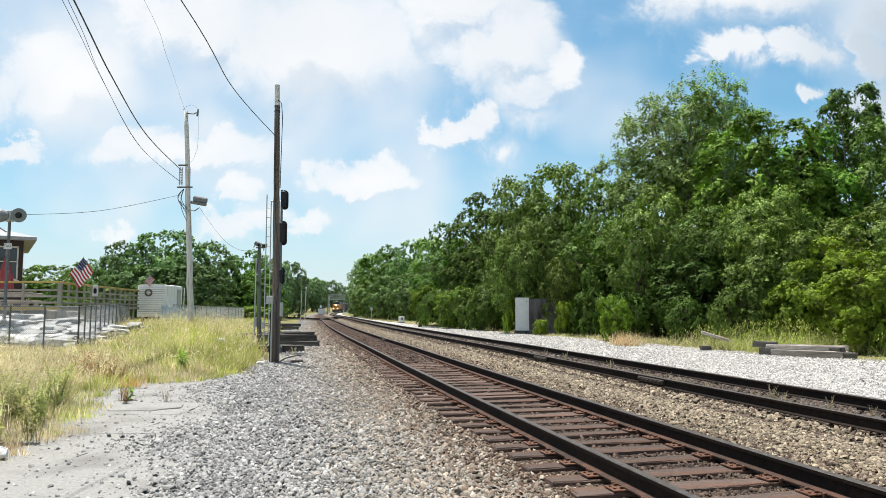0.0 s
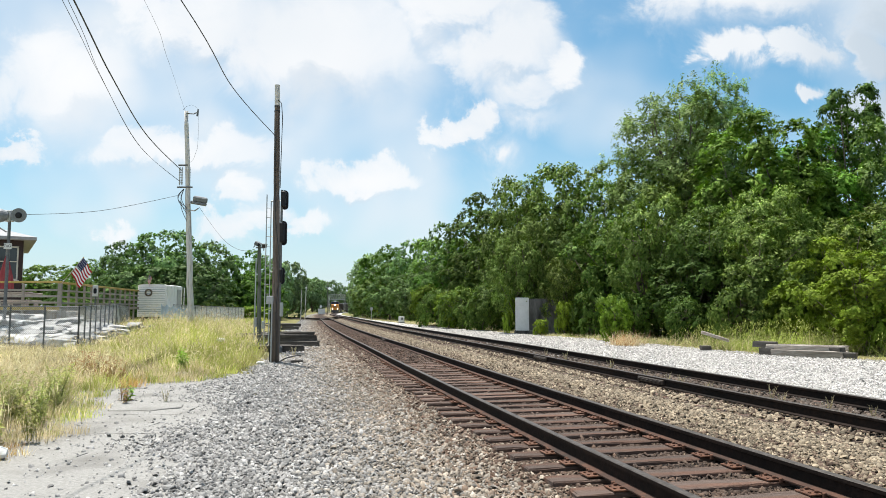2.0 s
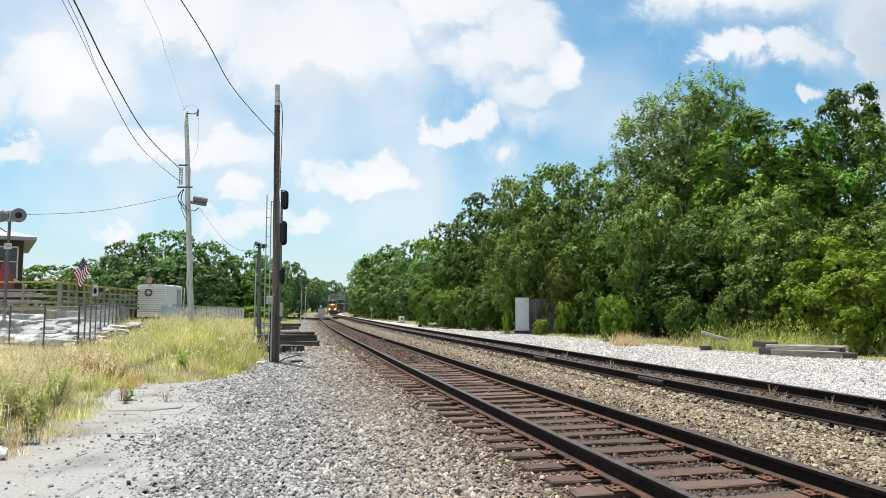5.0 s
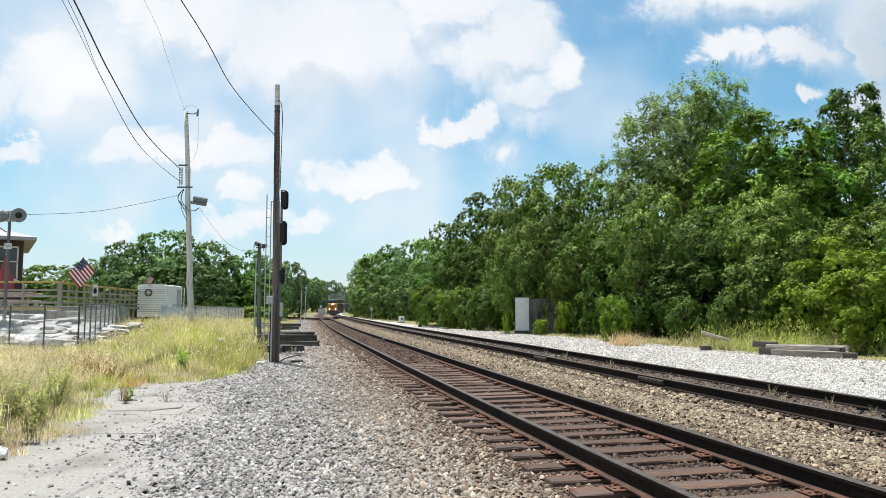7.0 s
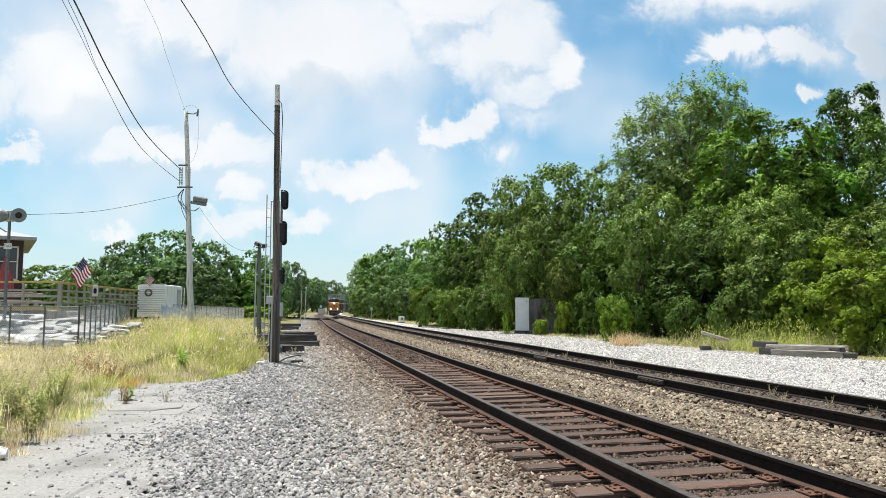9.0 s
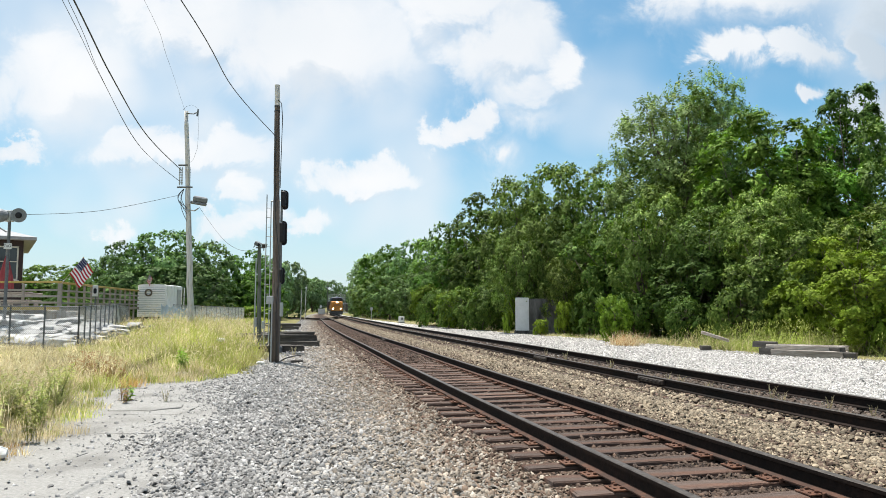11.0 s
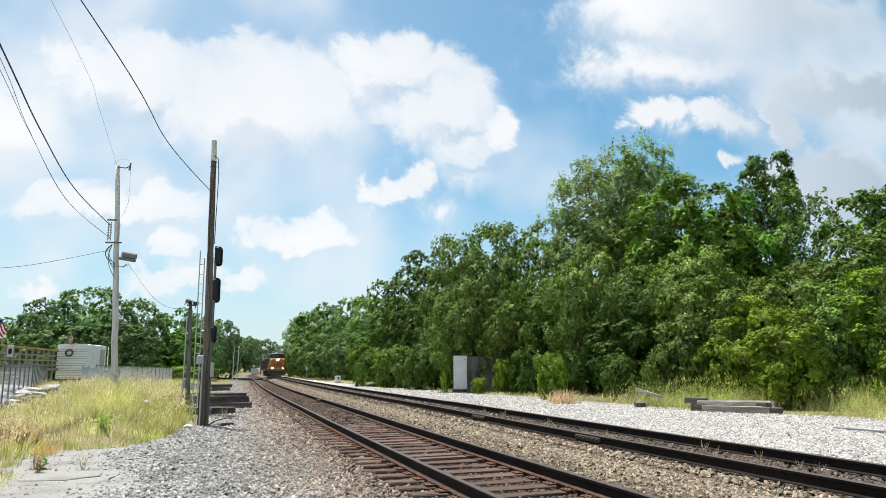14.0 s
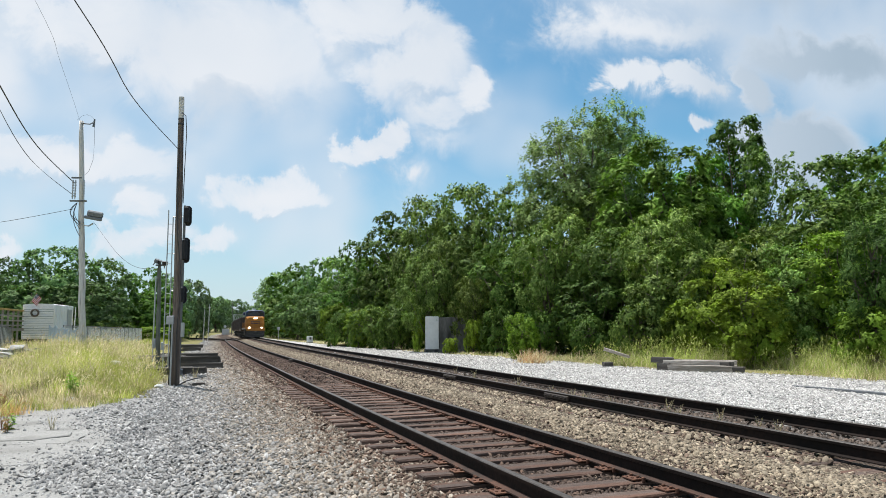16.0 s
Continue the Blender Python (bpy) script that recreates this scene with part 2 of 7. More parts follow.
CONCRETE = surface("pale_concrete", (0.331, 0.318, 0.297), (0.232, 0.222, 0.206), 26, third=(0.155, 0.146, 0.133), third_scale=1.1, third_spread=(0.5, 0.8), rough=0.92, bump=0.7, bump_scale=60)
# concrete with stains, its base colour also darkened to paint in shade
STAINED_SHADE = surface("stained_shaded_concrete", (0.189, 0.185, 0.176), (0.112, 0.109, 0.103), 2.5, third=(0.043, 0.043, 0.0404), third_scale=0.9, third_spread=(0.42, 0.7), rough=0.92, bump=0.4, stretch=(2.5, 2.5, 0.6))
RUBBLE = surface("pale_rubble", (0.48, 0.47, 0.45), (0.34, 0.33, 0.31), 5, third=(0.18, 0.165, 0.15), third_scale=2.0, rough=0.95, bump=0.8, per_object=0.3)
BRICK = surface("dark_red_brick", (0.075, 0.05, 0.047), (0.05, 0.036, 0.035), 9, rough=0.9, bump=0.2, per_object=0.2)
MORTAR = surface("mortar", (0.24, 0.21, 0.19), (0.19, 0.17, 0.15), 9, rough=0.95, bump=0.2)
ROOF = surface("pale_roof_sheet", (0.361, 0.361, 0.37), (0.284, 0.284, 0.292), 4, rough=0.7, bump=0.2)
CREAM = surface("cream_trim", (0.62, 0.58, 0.5), (0.52, 0.48, 0.41), 4, rough=0.6, bump=0.1)
FENCE_WOOD = surface("weathered_rail_wood", (0.361, 0.318, 0.267), (0.275, 0.241, 0.202), 5, third=(0.43, 0.387, 0.335), rough=0.88, bump=0.5, per_object=0.15)
YELLOW_WOOD = surface("yellow_cap_wood", (0.50, 0.37, 0.11), (0.40, 0.28, 0.09), 5, rough=0.75, bump=0.3, per_object=0.1)
RED_CLOTH = surface("faded_red_cloth", (0.30, 0.06, 0.065), (0.24, 0.045, 0.05), 5, rough=0.9, bump=0.2)
CLOTH_WHITE = surface("white_cloth", (0.75, 0.74, 0.72), (0.66, 0.65, 0.64), 5, rough=0.9, bump=0.1)
CLOTH_RED = surface("red_cloth", (0.45, 0.03, 0.04), (0.38, 0.03, 0.035), 5, rough=0.9, bump=0.1)
CLOTH_BLUE = surface("navy_cloth", (0.02, 0.025, 0.08), (0.03, 0.035, 0.1), 5, rough=0.9, bump=0.1)
BARK = surface("tree_bark", (0.12, 0.095, 0.075), (0.19, 0.155, 0.125), 5, third=(0.075, 0.06, 0.048), rough=0.95, bump=1.0, stretch=(5, 5, 0.7))
GLASS_DARK = glass_surface("dark_window_glass", (0.03, 0.035, 0.04))
ROCK_WHITE = surface("white_stone", (0.671, 0.662, 0.636), (0.516, 0.507, 0.482), 12, rough=0.9, bump=0.4)
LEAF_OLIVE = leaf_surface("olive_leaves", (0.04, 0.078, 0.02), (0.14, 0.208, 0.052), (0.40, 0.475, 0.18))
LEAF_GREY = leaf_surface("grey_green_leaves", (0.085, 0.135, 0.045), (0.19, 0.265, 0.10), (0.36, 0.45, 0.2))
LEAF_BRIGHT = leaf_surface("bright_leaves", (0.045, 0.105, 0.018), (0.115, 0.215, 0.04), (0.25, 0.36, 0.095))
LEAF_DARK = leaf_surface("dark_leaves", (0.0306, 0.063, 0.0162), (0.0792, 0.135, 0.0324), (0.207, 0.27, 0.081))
# haze of the distance is put into these two leaf colours
LEAF_FAR_HAZE = leaf_surface("far_hazed_leaves", (0.058, 0.108, 0.042), (0.125, 0.198, 0.075), (0.24, 0.32, 0.135))
LEAF_HAZE_PALE = leaf_surface("haze_pale_leaves", (0.10, 0.16, 0.085), (0.19, 0.27, 0.135), (0.3, 0.38, 0.2))
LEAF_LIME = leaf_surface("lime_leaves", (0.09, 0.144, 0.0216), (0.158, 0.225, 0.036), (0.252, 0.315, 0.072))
GRASS_STRAW = leaf_surface("straw_grass", (0.38, 0.325, 0.19), (0.58, 0.515, 0.35), (0.75, 0.70, 0.53), 0.42, 0.7, (1.1, 1.05, 0.85))
GRASS_GREEN = leaf_surface("yellow_green_grass", (0.2, 0.24, 0.065), (0.33, 0.365, 0.115), (0.52, 0.525, 0.22), 0.42, 0.6, (1.0, 1.05, 0.72))
SPROUT = leaf_surface("sprout_leaves", (0.14, 0.26, 0.04), (0.22, 0.37, 0.06), (0.32, 0.46, 0.1))
WEED_GREEN = leaf_surface("weed_leaves", (0.26, 0.29, 0.11), (0.41, 0.43, 0.19), (0.54, 0.55, 0.27), 0.4, 0.6, (1.2, 1.25, 0.6))
GRASS_DEEP = leaf_surface("deep_green_grass", (0.0946, 0.146, 0.0301), (0.155, 0.215, 0.0473), (0.232, 0.284, 0.0774), 0.35, 0.6)
RUSSET = leaf_surface("russet_weeds", (0.232, 0.125, 0.0688), (0.327, 0.194, 0.112), (0.404, 0.275, 0.172), 0.3, 0.7)


# ---------------------------------------------------------------- mesh helpers
def mesh_of(name, bm, material, smooth=False):
    me = bpy.data.meshes.new(name)
    bm.normal_update()
    bm.to_mesh(me)
    bm.free()
    for m in material if isinstance(material, (list, tuple)) else [material]:
        me.materials.append(m)
    if smooth:
        me.shade_smooth()
    return me


def part(name, bm, material, parent=None, label="", at=None, smooth=False):
    ob = new(name, mesh_of(name, bm, material, smooth))
    ob.parent = parent
    if at is not None:
        ob.matrix_basis = at
    return tagged(ob, label)


def piece(name, me, parent, at):
    ob = new(name, me)
    ob.parent = parent
    ob.matrix_basis = at
    return ob


def base(name, at, label, category, group="", kind=""):
    ob = new(name)
    ob.empty_display_size = 0.2
    ob.matrix_basis = at
    return tagged(ob, label, category, group, kind)


def box(bm, c, s, m=None, bevel=0.0):
    r = bmesh.ops.create_cube(bm, size=1.0)
    vs = r["verts"]
    bmesh.ops.scale(bm, vec=s, verts=vs)
    if bevel:
        es = list({e for v in vs for e in v.link_edges})
        g = bmesh.ops.bevel(bm, geom=es, offset=bevel, segments=1, affect="EDGES", profile=0.5)
        vs = list({v for f in g["faces"] for v in f.verts} | {v for v in vs if v.is_valid})
    t = Matrix.Translation(c)
    bmesh.ops.transform(bm, matrix=(t @ m) if m else t, verts=vs)
    return vs


def rod(bm, a, b, r0, r1=None, seg=8, caps=True):
    a, b = Vector(a), Vector(b)
    d = b - a
    r = bmesh.ops.create_cone(bm, cap_ends=caps, segments=seg, radius1=r0, radius2=r0 if r1 is None else r1, depth=d.length)
    bmesh.ops.transform(bm, matrix=Matrix.Translation((a + b) / 2) @ d.to_track_quat("Z", "Y").to_matrix().to_4x4(), verts=r["verts"])
    return r["verts"]


def tube(bm, pts, radii, seg=6, cap=True):
    """A bent tube through pts."""
    pts = [Vector(p) for p in pts]
    rings = []
    for i, p in enumerate(pts):
        d = (pts[min(i + 1, len(pts) - 1)] - pts[max(i - 1, 0)]).normalized()
        q = d.to_track_quat("Z", "Y")
        r = radii[i] if isinstance(radii, (list, tuple)) else radii
        rings.append([bm.verts.new(p + q @ Vector((r * math.cos(2 * math.pi * k / seg), r * math.sin(2 * math.pi * k / seg), 0))) for k in range(seg)])
    for a, b in zip(rings, rings[1:]):
        for k in range(seg):
            bm.faces.new((a[k], a[(k + 1) % seg], b[(k + 1) % seg], b[k]))
    if cap:
        bm.faces.new(rings[0][::-1])
        bm.faces.new(rings[-1])


def loft(bm, rings, cap=True, mat=0):
    """Faces between rings of equally many points; all rings closed."""
    vs = [[bm.verts.new(p) for p in r] for r in rings]
    n = len(vs[0])
    for a, b in zip(vs, vs[1:]):
        for k in range(n):
            f = bm.faces.new((a[k], a[(k + 1) % n], b[(k + 1) % n], b[k]))
            f.material_index = mat
    if cap:
        bm.faces.new(vs[0][::-1])
        bm.faces.new(vs[-1])


def raw_mesh(name, verts, faces, material, smooth=False):
    """A mesh from arrays: verts (n, 3), faces (m, k)."""
    verts, faces = np.asarray(verts, np.float32), np.asarray(faces, np.int32)
    me = bpy.data.meshes.new(name)
    me.vertices.add(len(verts))
    me.vertices.foreach_set("co", verts.ravel())
    k = faces.shape[1]
    me.loops.add(faces.size)
    me.loops.foreach_set("vertex_index", faces.ravel())
    me.polygons.add(len(faces))
    me.polygons.foreach_set("loop_start", np.arange(0, faces.size, k, dtype=np.int32))
    me.update(calc_edges=True)
    me.materials.append(material)
    if smooth:
        me.shade_smooth()
    return me


def smoothstep(a, b, x):
    t = np.clip((np.asarray(x, float) - a) / (b - a), 0, 1)
    return t * t * (3 - 2 * t)


# ---------------------------------------------------------------- the line of the tracks
GAUGE, SPACING = 1.505, 4.27        # rail centre to rail centre; track to track
BEND_START, BEND_RADIUS = 262.0, 110.0


def far_track_x(y):
    """Centre line of the farther track as x over y, up to the bend."""
    return 8.286 - 0.25536 * y + 8.294e-4 * y ** 2 - 4.3369e-6 * y ** 3 + 8.1203e-9 * y ** 4


def far_track_slope(y):
    return -0.25536 + 2 * 8.294e-4 * y - 3 * 4.3369e-6 * y ** 2 + 4 * 8.1203e-9 * y ** 3


def track_points():
    ys = np.arange(-40, BEND_START, 0.5)
    pts = [(far_track_x(y), y) for y in ys]
    a = math.atan2(1, far_track_slope(BEND_START))
    x, y = pts[-1]
    for _ in range(620):
        a -= 0.5 / BEND_RADIUS if 92 < _ < 346 else 0      # a straight stretch, then the bend
        x, y = x + 0.5 * math.cos(a), y + 0.5 * math.sin(a)
        pts.append((x, y))
    return np.array(pts)


LINE = track_points()
LINE_S = np.concatenate([[0], np.cumsum(np.hypot(*np.diff(LINE, axis=0).T))])
LINE_S -= np.interp(0.0, LINE[:500, 1], LINE_S[:500])      # s = 0 abreast of the camera


def grade(y):
    """The land falls gently away along the line."""
    return -0.0056 * np.clip(np.asarray(y, float) - 25, 0, 230)


def on_line(s, lat=0.0):
    """Place and heading (radians) at s metres along the line, lat metres to its right."""
    x, y = np.interp(s, LINE_S, LINE[:, 0]), np.interp(s, LINE_S, LINE[:, 1])
    e = 0.5
    dx = np.interp(s + e, LINE_S, LINE[:, 0]) - np.interp(s - e, LINE_S, LINE[:, 0])
    dy = np.interp(s + e, LINE_S, LINE[:, 1]) - np.interp(s - e, LINE_S, LINE[:, 1])
    a = np.arctan2(dy, dx)
    return x + lat * np.sin(a), y - lat * np.cos(a), a


def beside(x, y):
    """Metres to the right of the near track's centre line (negative: left)."""
    x, y = np.asarray(x, float), np.asarray(y, float)
    yy = np.clip(y, -40, BEND_START)
    return (x - far_track_x(yy)) / np.sqrt(1 + far_track_slope(yy) ** 2) + SPACING


BED = -0.06


def land(x, y):
    """Height of the ground: level at the tracks, a low bank to the left, rolling far away."""
    lat = beside(x, y)
    yy = np.asarray(y, float)
    z = BED + grade(y)
    mound = np.exp(-((np.asarray(x, float) + 0.363 * yy) / (0.10 * np.maximum(yy, 1))) ** 2) * smoothstep(15, 23, y) * smoothstep(50, 36, y) * smoothstep(4.5, 6.5, -lat)
    z = z + 0.40 * mound + 0.22 * smoothstep(8.0, 15.0, -lat) * smoothstep(8, 24, y) + 0.25 * smoothstep(13, 22, lat)
    behind = smoothstep(3.4, 0.4, np.asarray(x, float) + 19.6 + 0.149 * (yy - 50.5)) * smoothstep(130, 96, yy)
    z = z + 0.95 * smoothstep(46, 80, yy) * smoothstep(5, 12, -lat) * smoothstep(270, 180, yy) * (1 - behind)
    return z


# ---------------------------------------------------------------- ground, ballast, slab
def ground_surface():
    m, nt = shader("field_earth")
    at = node(nt, "TexCoord").outputs["Object"]
    n1 = node(nt, "TexNoise", {"Vector": at, "Scale": 0.35, "Detail": 6.0}).outputs[0]
    n2 = node(nt, "TexNoise", {"Vector": at, "Scale": 9.0, "Detail": 8.0, "Roughness": 0.7}).outputs[0]
    col = ramp(nt, n1, [(0.3, (0.16, 0.17, 0.05)), (0.5, (0.27, 0.24, 0.11)), (0.7, (0.21, 0.2, 0.07))])
    col = blend(nt, 0.65, col, ramp(nt, n2, [(0.3, 0.25), (0.7, 1.0)]), "MULTIPLY")
    b = node(nt, "BsdfPrincipled", {"Base Color": col, "Roughness": 0.95, "Specular IOR Level": 0.1})
    bp = node(nt, "Bump", {"Strength": 0.8, "Distance": 0.08, "Height": n2}).outputs[0]
    nt.links.new(bp, b.inputs["Normal"])
    node(nt, "OutputMaterial", [b.outputs[0]])
    return m


def build_ground():
    xs = np.concatenate([-np.geomspace(60, 2500, 22)[::-1], np.arange(-58, 60, 1.5), np.geomspace(62, 2500, 22)])
    ys = np.concatenate([-np.geomspace(30, 2000, 14)[::-1], np.arange(-28, 130, 1.5), np.geomspace(132, 3500, 40)])
    gx, gy = np.meshgrid(xs, ys)
    z = land(gx, gy) - 0.03 - 0.12 * smoothstep(9.5, 8.5, -beside(gx, gy)) * smoothstep(20, 18, gy)
    nx, ny = len(xs), len(ys)
    i = np.arange(nx * ny).reshape(ny, nx)
    f = np.stack([i[:-1, :-1], i[:-1, 1:], i[1:, 1:], i[1:, :-1]], -1).reshape(-1, 4)
    ob = new("ground", raw_mesh("ground", np.stack([gx, gy, z], -1).reshape(-1, 3), f, ground_surface(), True))
    tagged(ob, "grassy earth with dry weeds around the tracks", "ground", kind="structure")


def ballast_surface():
    """Crushed stone; U is metres to the right of the near track, so the colour follows the beds."""
    m, nt = shader("crushed_stone")
    at = node(nt, "TexCoord").outputs["Object"]
    uv = node(nt, "SeparateXYZ", [node(nt, "UVMap", uv_map="beside").outputs[0]])
    wob = node(nt, "TexNoise", {"Vector": at, "Scale": 0.9, "Detail": 5.0}).outputs[0]
    u = calc(nt, "ADD", uv.outputs[0], calc(nt, "MULTIPLY_ADD", wob, 0.9, -0.45))
    u = calc(nt, "DIVIDE", calc(nt, "ADD", u, 10.0), 30.0)
    tone = BED_TONES
    col = ramp(nt, u, [((p + 10) / 30, c) for p, c in tone])
    vor = node(nt, "TexVoronoi", {"Vector": at, "Scale": 21.0, "Randomness": 1.0})
    stone = node(nt, "HueSaturation", {"Color": vor.outputs["Color"], "Saturation": 0.0}).outputs[0]
    # cell edges are darkened as painted shade between the stones
    edge = node(nt, "TexVoronoi", {"Vector": at, "Scale": 21.0}, feature="DISTANCE_TO_EDGE").outputs[0]
    gap = node(nt, "MapRange", [edge, 0.0, 0.16, 0.22, 1.0]).outputs[0]
    col = blend(nt, 1.0, col, ramp(nt, stone, [(0.0, 0.45), (0.5, 0.85), (1.0, 1.4)]), "MULTIPLY")
    lump = node(nt, "HueSaturation", {"Color": node(nt, "TexVoronoi", {"Vector": at, "Scale": 7.5}).outputs["Color"], "Saturation": 0.0}).outputs[0]
    col = blend(nt, 0.75, col, ramp(nt, lump, [(0.15, 0.65), (0.5, 0.95), (0.85, 1.25)]), "MULTIPLY")
    n2 = node(nt, "TexNoise", {"Vector": at, "Scale": 3.5, "Detail": 8.0, "Roughness": 0.75}).outputs[0]
    col = blend(nt, 0.8, col, ramp(nt, n2, [(0.3, 0.45), (0.7, 1.5)]), "MULTIPLY")
    col = blend(nt, 0.95, col, gap, "MULTIPLY")
    col = blend(nt, 1.0, col, node(nt, "MapRange", [uv.outputs[0], 5.2, 6.0, 0.68, 1.3]).outputs[0], "MULTIPLY")     # shade between the stones painted in: bed darkened off the white pad
    b = node(nt, "BsdfPrincipled", {"Base Color": col, "Roughness": 0.92, "Specular IOR Level": 0.2})
    h = calc(nt, "ADD", calc(nt, "MINIMUM", edge, 0.2), calc(nt, "MULTIPLY", stone, 0.12))
    bp = node(nt, "Bump", {"Strength": 1.0, "Distance": 0.12, "Height": h}).outputs[0]
    nt.links.new(bp, b.inputs["Normal"])
    node(nt, "OutputMaterial", [b.outputs[0]])
    return m


# metres beside the near track, colour of the stone there
BED_TONES = [(-10, (0.333, 0.323, 0.312)), (-3.4, (0.338, 0.327, 0.313)), (-2.0, (0.321, 0.272, 0.216)), (-1.45, (0.256, 0.193, 0.144)), (-1.1, (0.144, 0.092, 0.0655)), (0.0, (0.0788, 0.0557, 0.0439)),
             (1.15, (0.125, 0.0842, 0.0616)), (1.8, (0.319, 0.256, 0.179)), (2.9, (0.319, 0.262, 0.189)), (3.4, (0.164, 0.118, 0.085)), (4.3, (0.092, 0.0688, 0.0557)),
             (5.2, (0.128, 0.104, 0.0872)), (5.7, (0.443, 0.422, 0.396)), (20, (0.471, 0.447, 0.42))]


def bed_height(s, lat):
    """Ballast: heaped a little between the tracks and out of the ties, level on the white pad."""
    x, y, a = on_line(s, lat - SPACING)
    z = grade(y) + BED + 0.0 * lat
    z = z - 0.05 * smoothstep(2.6, 5.0, -lat) + 0.05 * np.exp(-((lat - 2.15) / 0.5) ** 2) + 0.035 * np.exp(-((lat - 4.27) / 1.2) ** 2)
    z = z + (0.025 + 0.018 * smoothstep(9, 22, s)) * np.exp(-(lat / 1.5) ** 4)
    wave = 0.003 * np.sin(s * 1.7 + lat * 2.3) + 0.003 * np.sin(s * 0.6 - lat * 3.1) - 0.006
    return x, y, z + wave


def pad_edge(y):
    """Right edge of the stone: wide near the camera, narrow far off."""
    y = np.asarray(y, float)
    return np.interp(y, [10, 17.5, 20, 21.5, 23.5, 33, 42, 50, 90, 120], [15.0, 14.7, 14.4, 13.7, 12.3, 11.7, 10.7, 9.9, 8.2, 7.2]) + 0.2 * np.sin(y * 0.9) + 0.15 * np.sin(y * 2.3)


def left_edge(s):
    """Left edge of the stone: lobes that spill over the apron near the camera."""
    near = np.interp(s, [6.21, 6.63, 7.07, 7.57, 8.14, 8.54, 9.2, 9.84, 10.32, 10.85, 11.76, 12.75, 14.12, 15.59, 17.26, 19.33], [-4.66, -4.7, -4.65, -4.56, -4.88, -5.17, -5.24, -4.91, -4.48, -4.19, -4.46, -5.04, -5.14, -4.87, -4.54, -4.33])
    return near + 0.06 * np.sin(np.asarray(s, float) * 2.9)


def build_ballast():
    ss = np.concatenate([np.arange(-30, 40, 0.5), np.arange(40, 420, 2.0)])
    n = 44
    V, U = [], []
    for s in ss:
        lo, hi = left_edge(s), pad_edge(s + 2.4) + 0.3
        lat = np.linspace(lo, hi, n)
        x, y, z = bed_height(s, lat)
        z[0] -= 0.12
        z[-1] -= 0.12
        V.append(np.stack([x, y, z], -1))
        U.append(np.stack([lat, np.full(n, s)], -1))
    V, U = np.array(V), np.array(U)
    i = np.arange(len(ss) * n).reshape(-1, n)
    f = np.stack([i[:-1, :-1], i[:-1, 1:], i[1:, 1:], i[1:, :-1]], -1).reshape(-1, 4)
    me = raw_mesh("ballast", V.reshape(-1, 3), f, ballast_surface(), True)
    uv = me.uv_layers.new(name="beside")
    uv.data.foreach_set("uv", U.reshape(-1, 2)[f.ravel()].astype(np.float32).ravel())
    tagged(new("ballast", me), "crushed stone bed, grey, tan and rusty under the tracks", "ballast", kind="structure")


build_ground()
build_ballast()


# ---------------------------------------------------------------- rails and ties
PROFILE = [(-0.07, 0.0), (0.07, 0.0), (0.07, 0.012), (0.014, 0.03), (0.010, 0.12), (0.036, 0.132), (0.036, 0.162), (0.028, 0.17), (-0.028, 0.17), (-0.036, 0.162),
           (-0.036, 0.132), (-0.010, 0.12), (-0.014, 0.03), (-0.07, 0.012)]


def rail_mesh(name, lat, s0, s1, shift=None):
    """One rail swept along the line; the running surface is worn bright."""
    bm = bmesh.new()
    ss = np.concatenate([np.arange(s0, min(60, s1), 1.0), np.arange(max(60, s0), s1 + 0.1, 2.5)])
    rings = []
    for s in ss:
        l = lat + (shift(s) if shift else 0.0)
        x, y, a = on_line(s, l)
        z = 0.02 + float(grade(y))
        rings.append([(x + p * math.sin(a), y - p * math.cos(a), z + q) for p, q in PROFILE])
    loft(bm, rings)
    bm.faces.ensure_lookup_table()
    n = len(PROFILE)
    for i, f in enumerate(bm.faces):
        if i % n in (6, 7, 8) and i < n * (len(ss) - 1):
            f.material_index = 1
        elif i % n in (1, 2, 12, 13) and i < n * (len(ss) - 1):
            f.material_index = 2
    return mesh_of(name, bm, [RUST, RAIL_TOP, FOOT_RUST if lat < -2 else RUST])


def tie_mesh(seed, length=2.59):
    rnd = random.Random(seed)
    bm = bmesh.new()
    vs = box(bm, (0, 0, -0.09), (length, 0.225, 0.18), bevel=0.012)
    bmesh.ops.subdivide_edges(bm, edges=[e for e in bm.edges if e.calc_length() > 1], cuts=5)
    for v in bm.verts:
        v.co += Vector((rnd.uniform(-0.012, 0.012), rnd.uniform(-0.008, 0.008), rnd.uniform(-0.007, 0.004)))
    return mesh_of("tie", bm, TIE)


def plate_mesh():
    """Tie plate with its four spike heads and two anchors."""
    bm = bmesh.new()
    box(bm, (0, 0, 0.008), (0.36, 0.19, 0.016), bevel=0.004)
    for sx in (-1, 1):
        for sy in (-0.055, 0.055):
            box(bm, (sx * 0.092, sy, 0.026), (0.032, 0.022, 0.024), bevel=0.005)
            box(bm, (sx * 0.15, sy * 0.8, 0.018), (0.02, 0.02, 0.014))
        box(bm, (sx * 0.075, 0.125, 0.01), (0.035, 0.03, 0.05), bevel=0.006)
    return mesh_of("tie_plate", bm, PLATE)


def joint_bar_mesh():
    """Bolted bar that joins two rail lengths."""
    bm = bmesh.new()
    box(bm, (0, 0, 0.085), (0.06, 0.95, 0.1), bevel=0.014)
    for k in range(6):
        y = -0.39 + 0.156 * k
        rod(bm, (-0.02, y, 0.085), (-0.065, y, 0.085), 0.022, seg=6)
    return mesh_of("joint_bar", bm, OLD_STEEL)


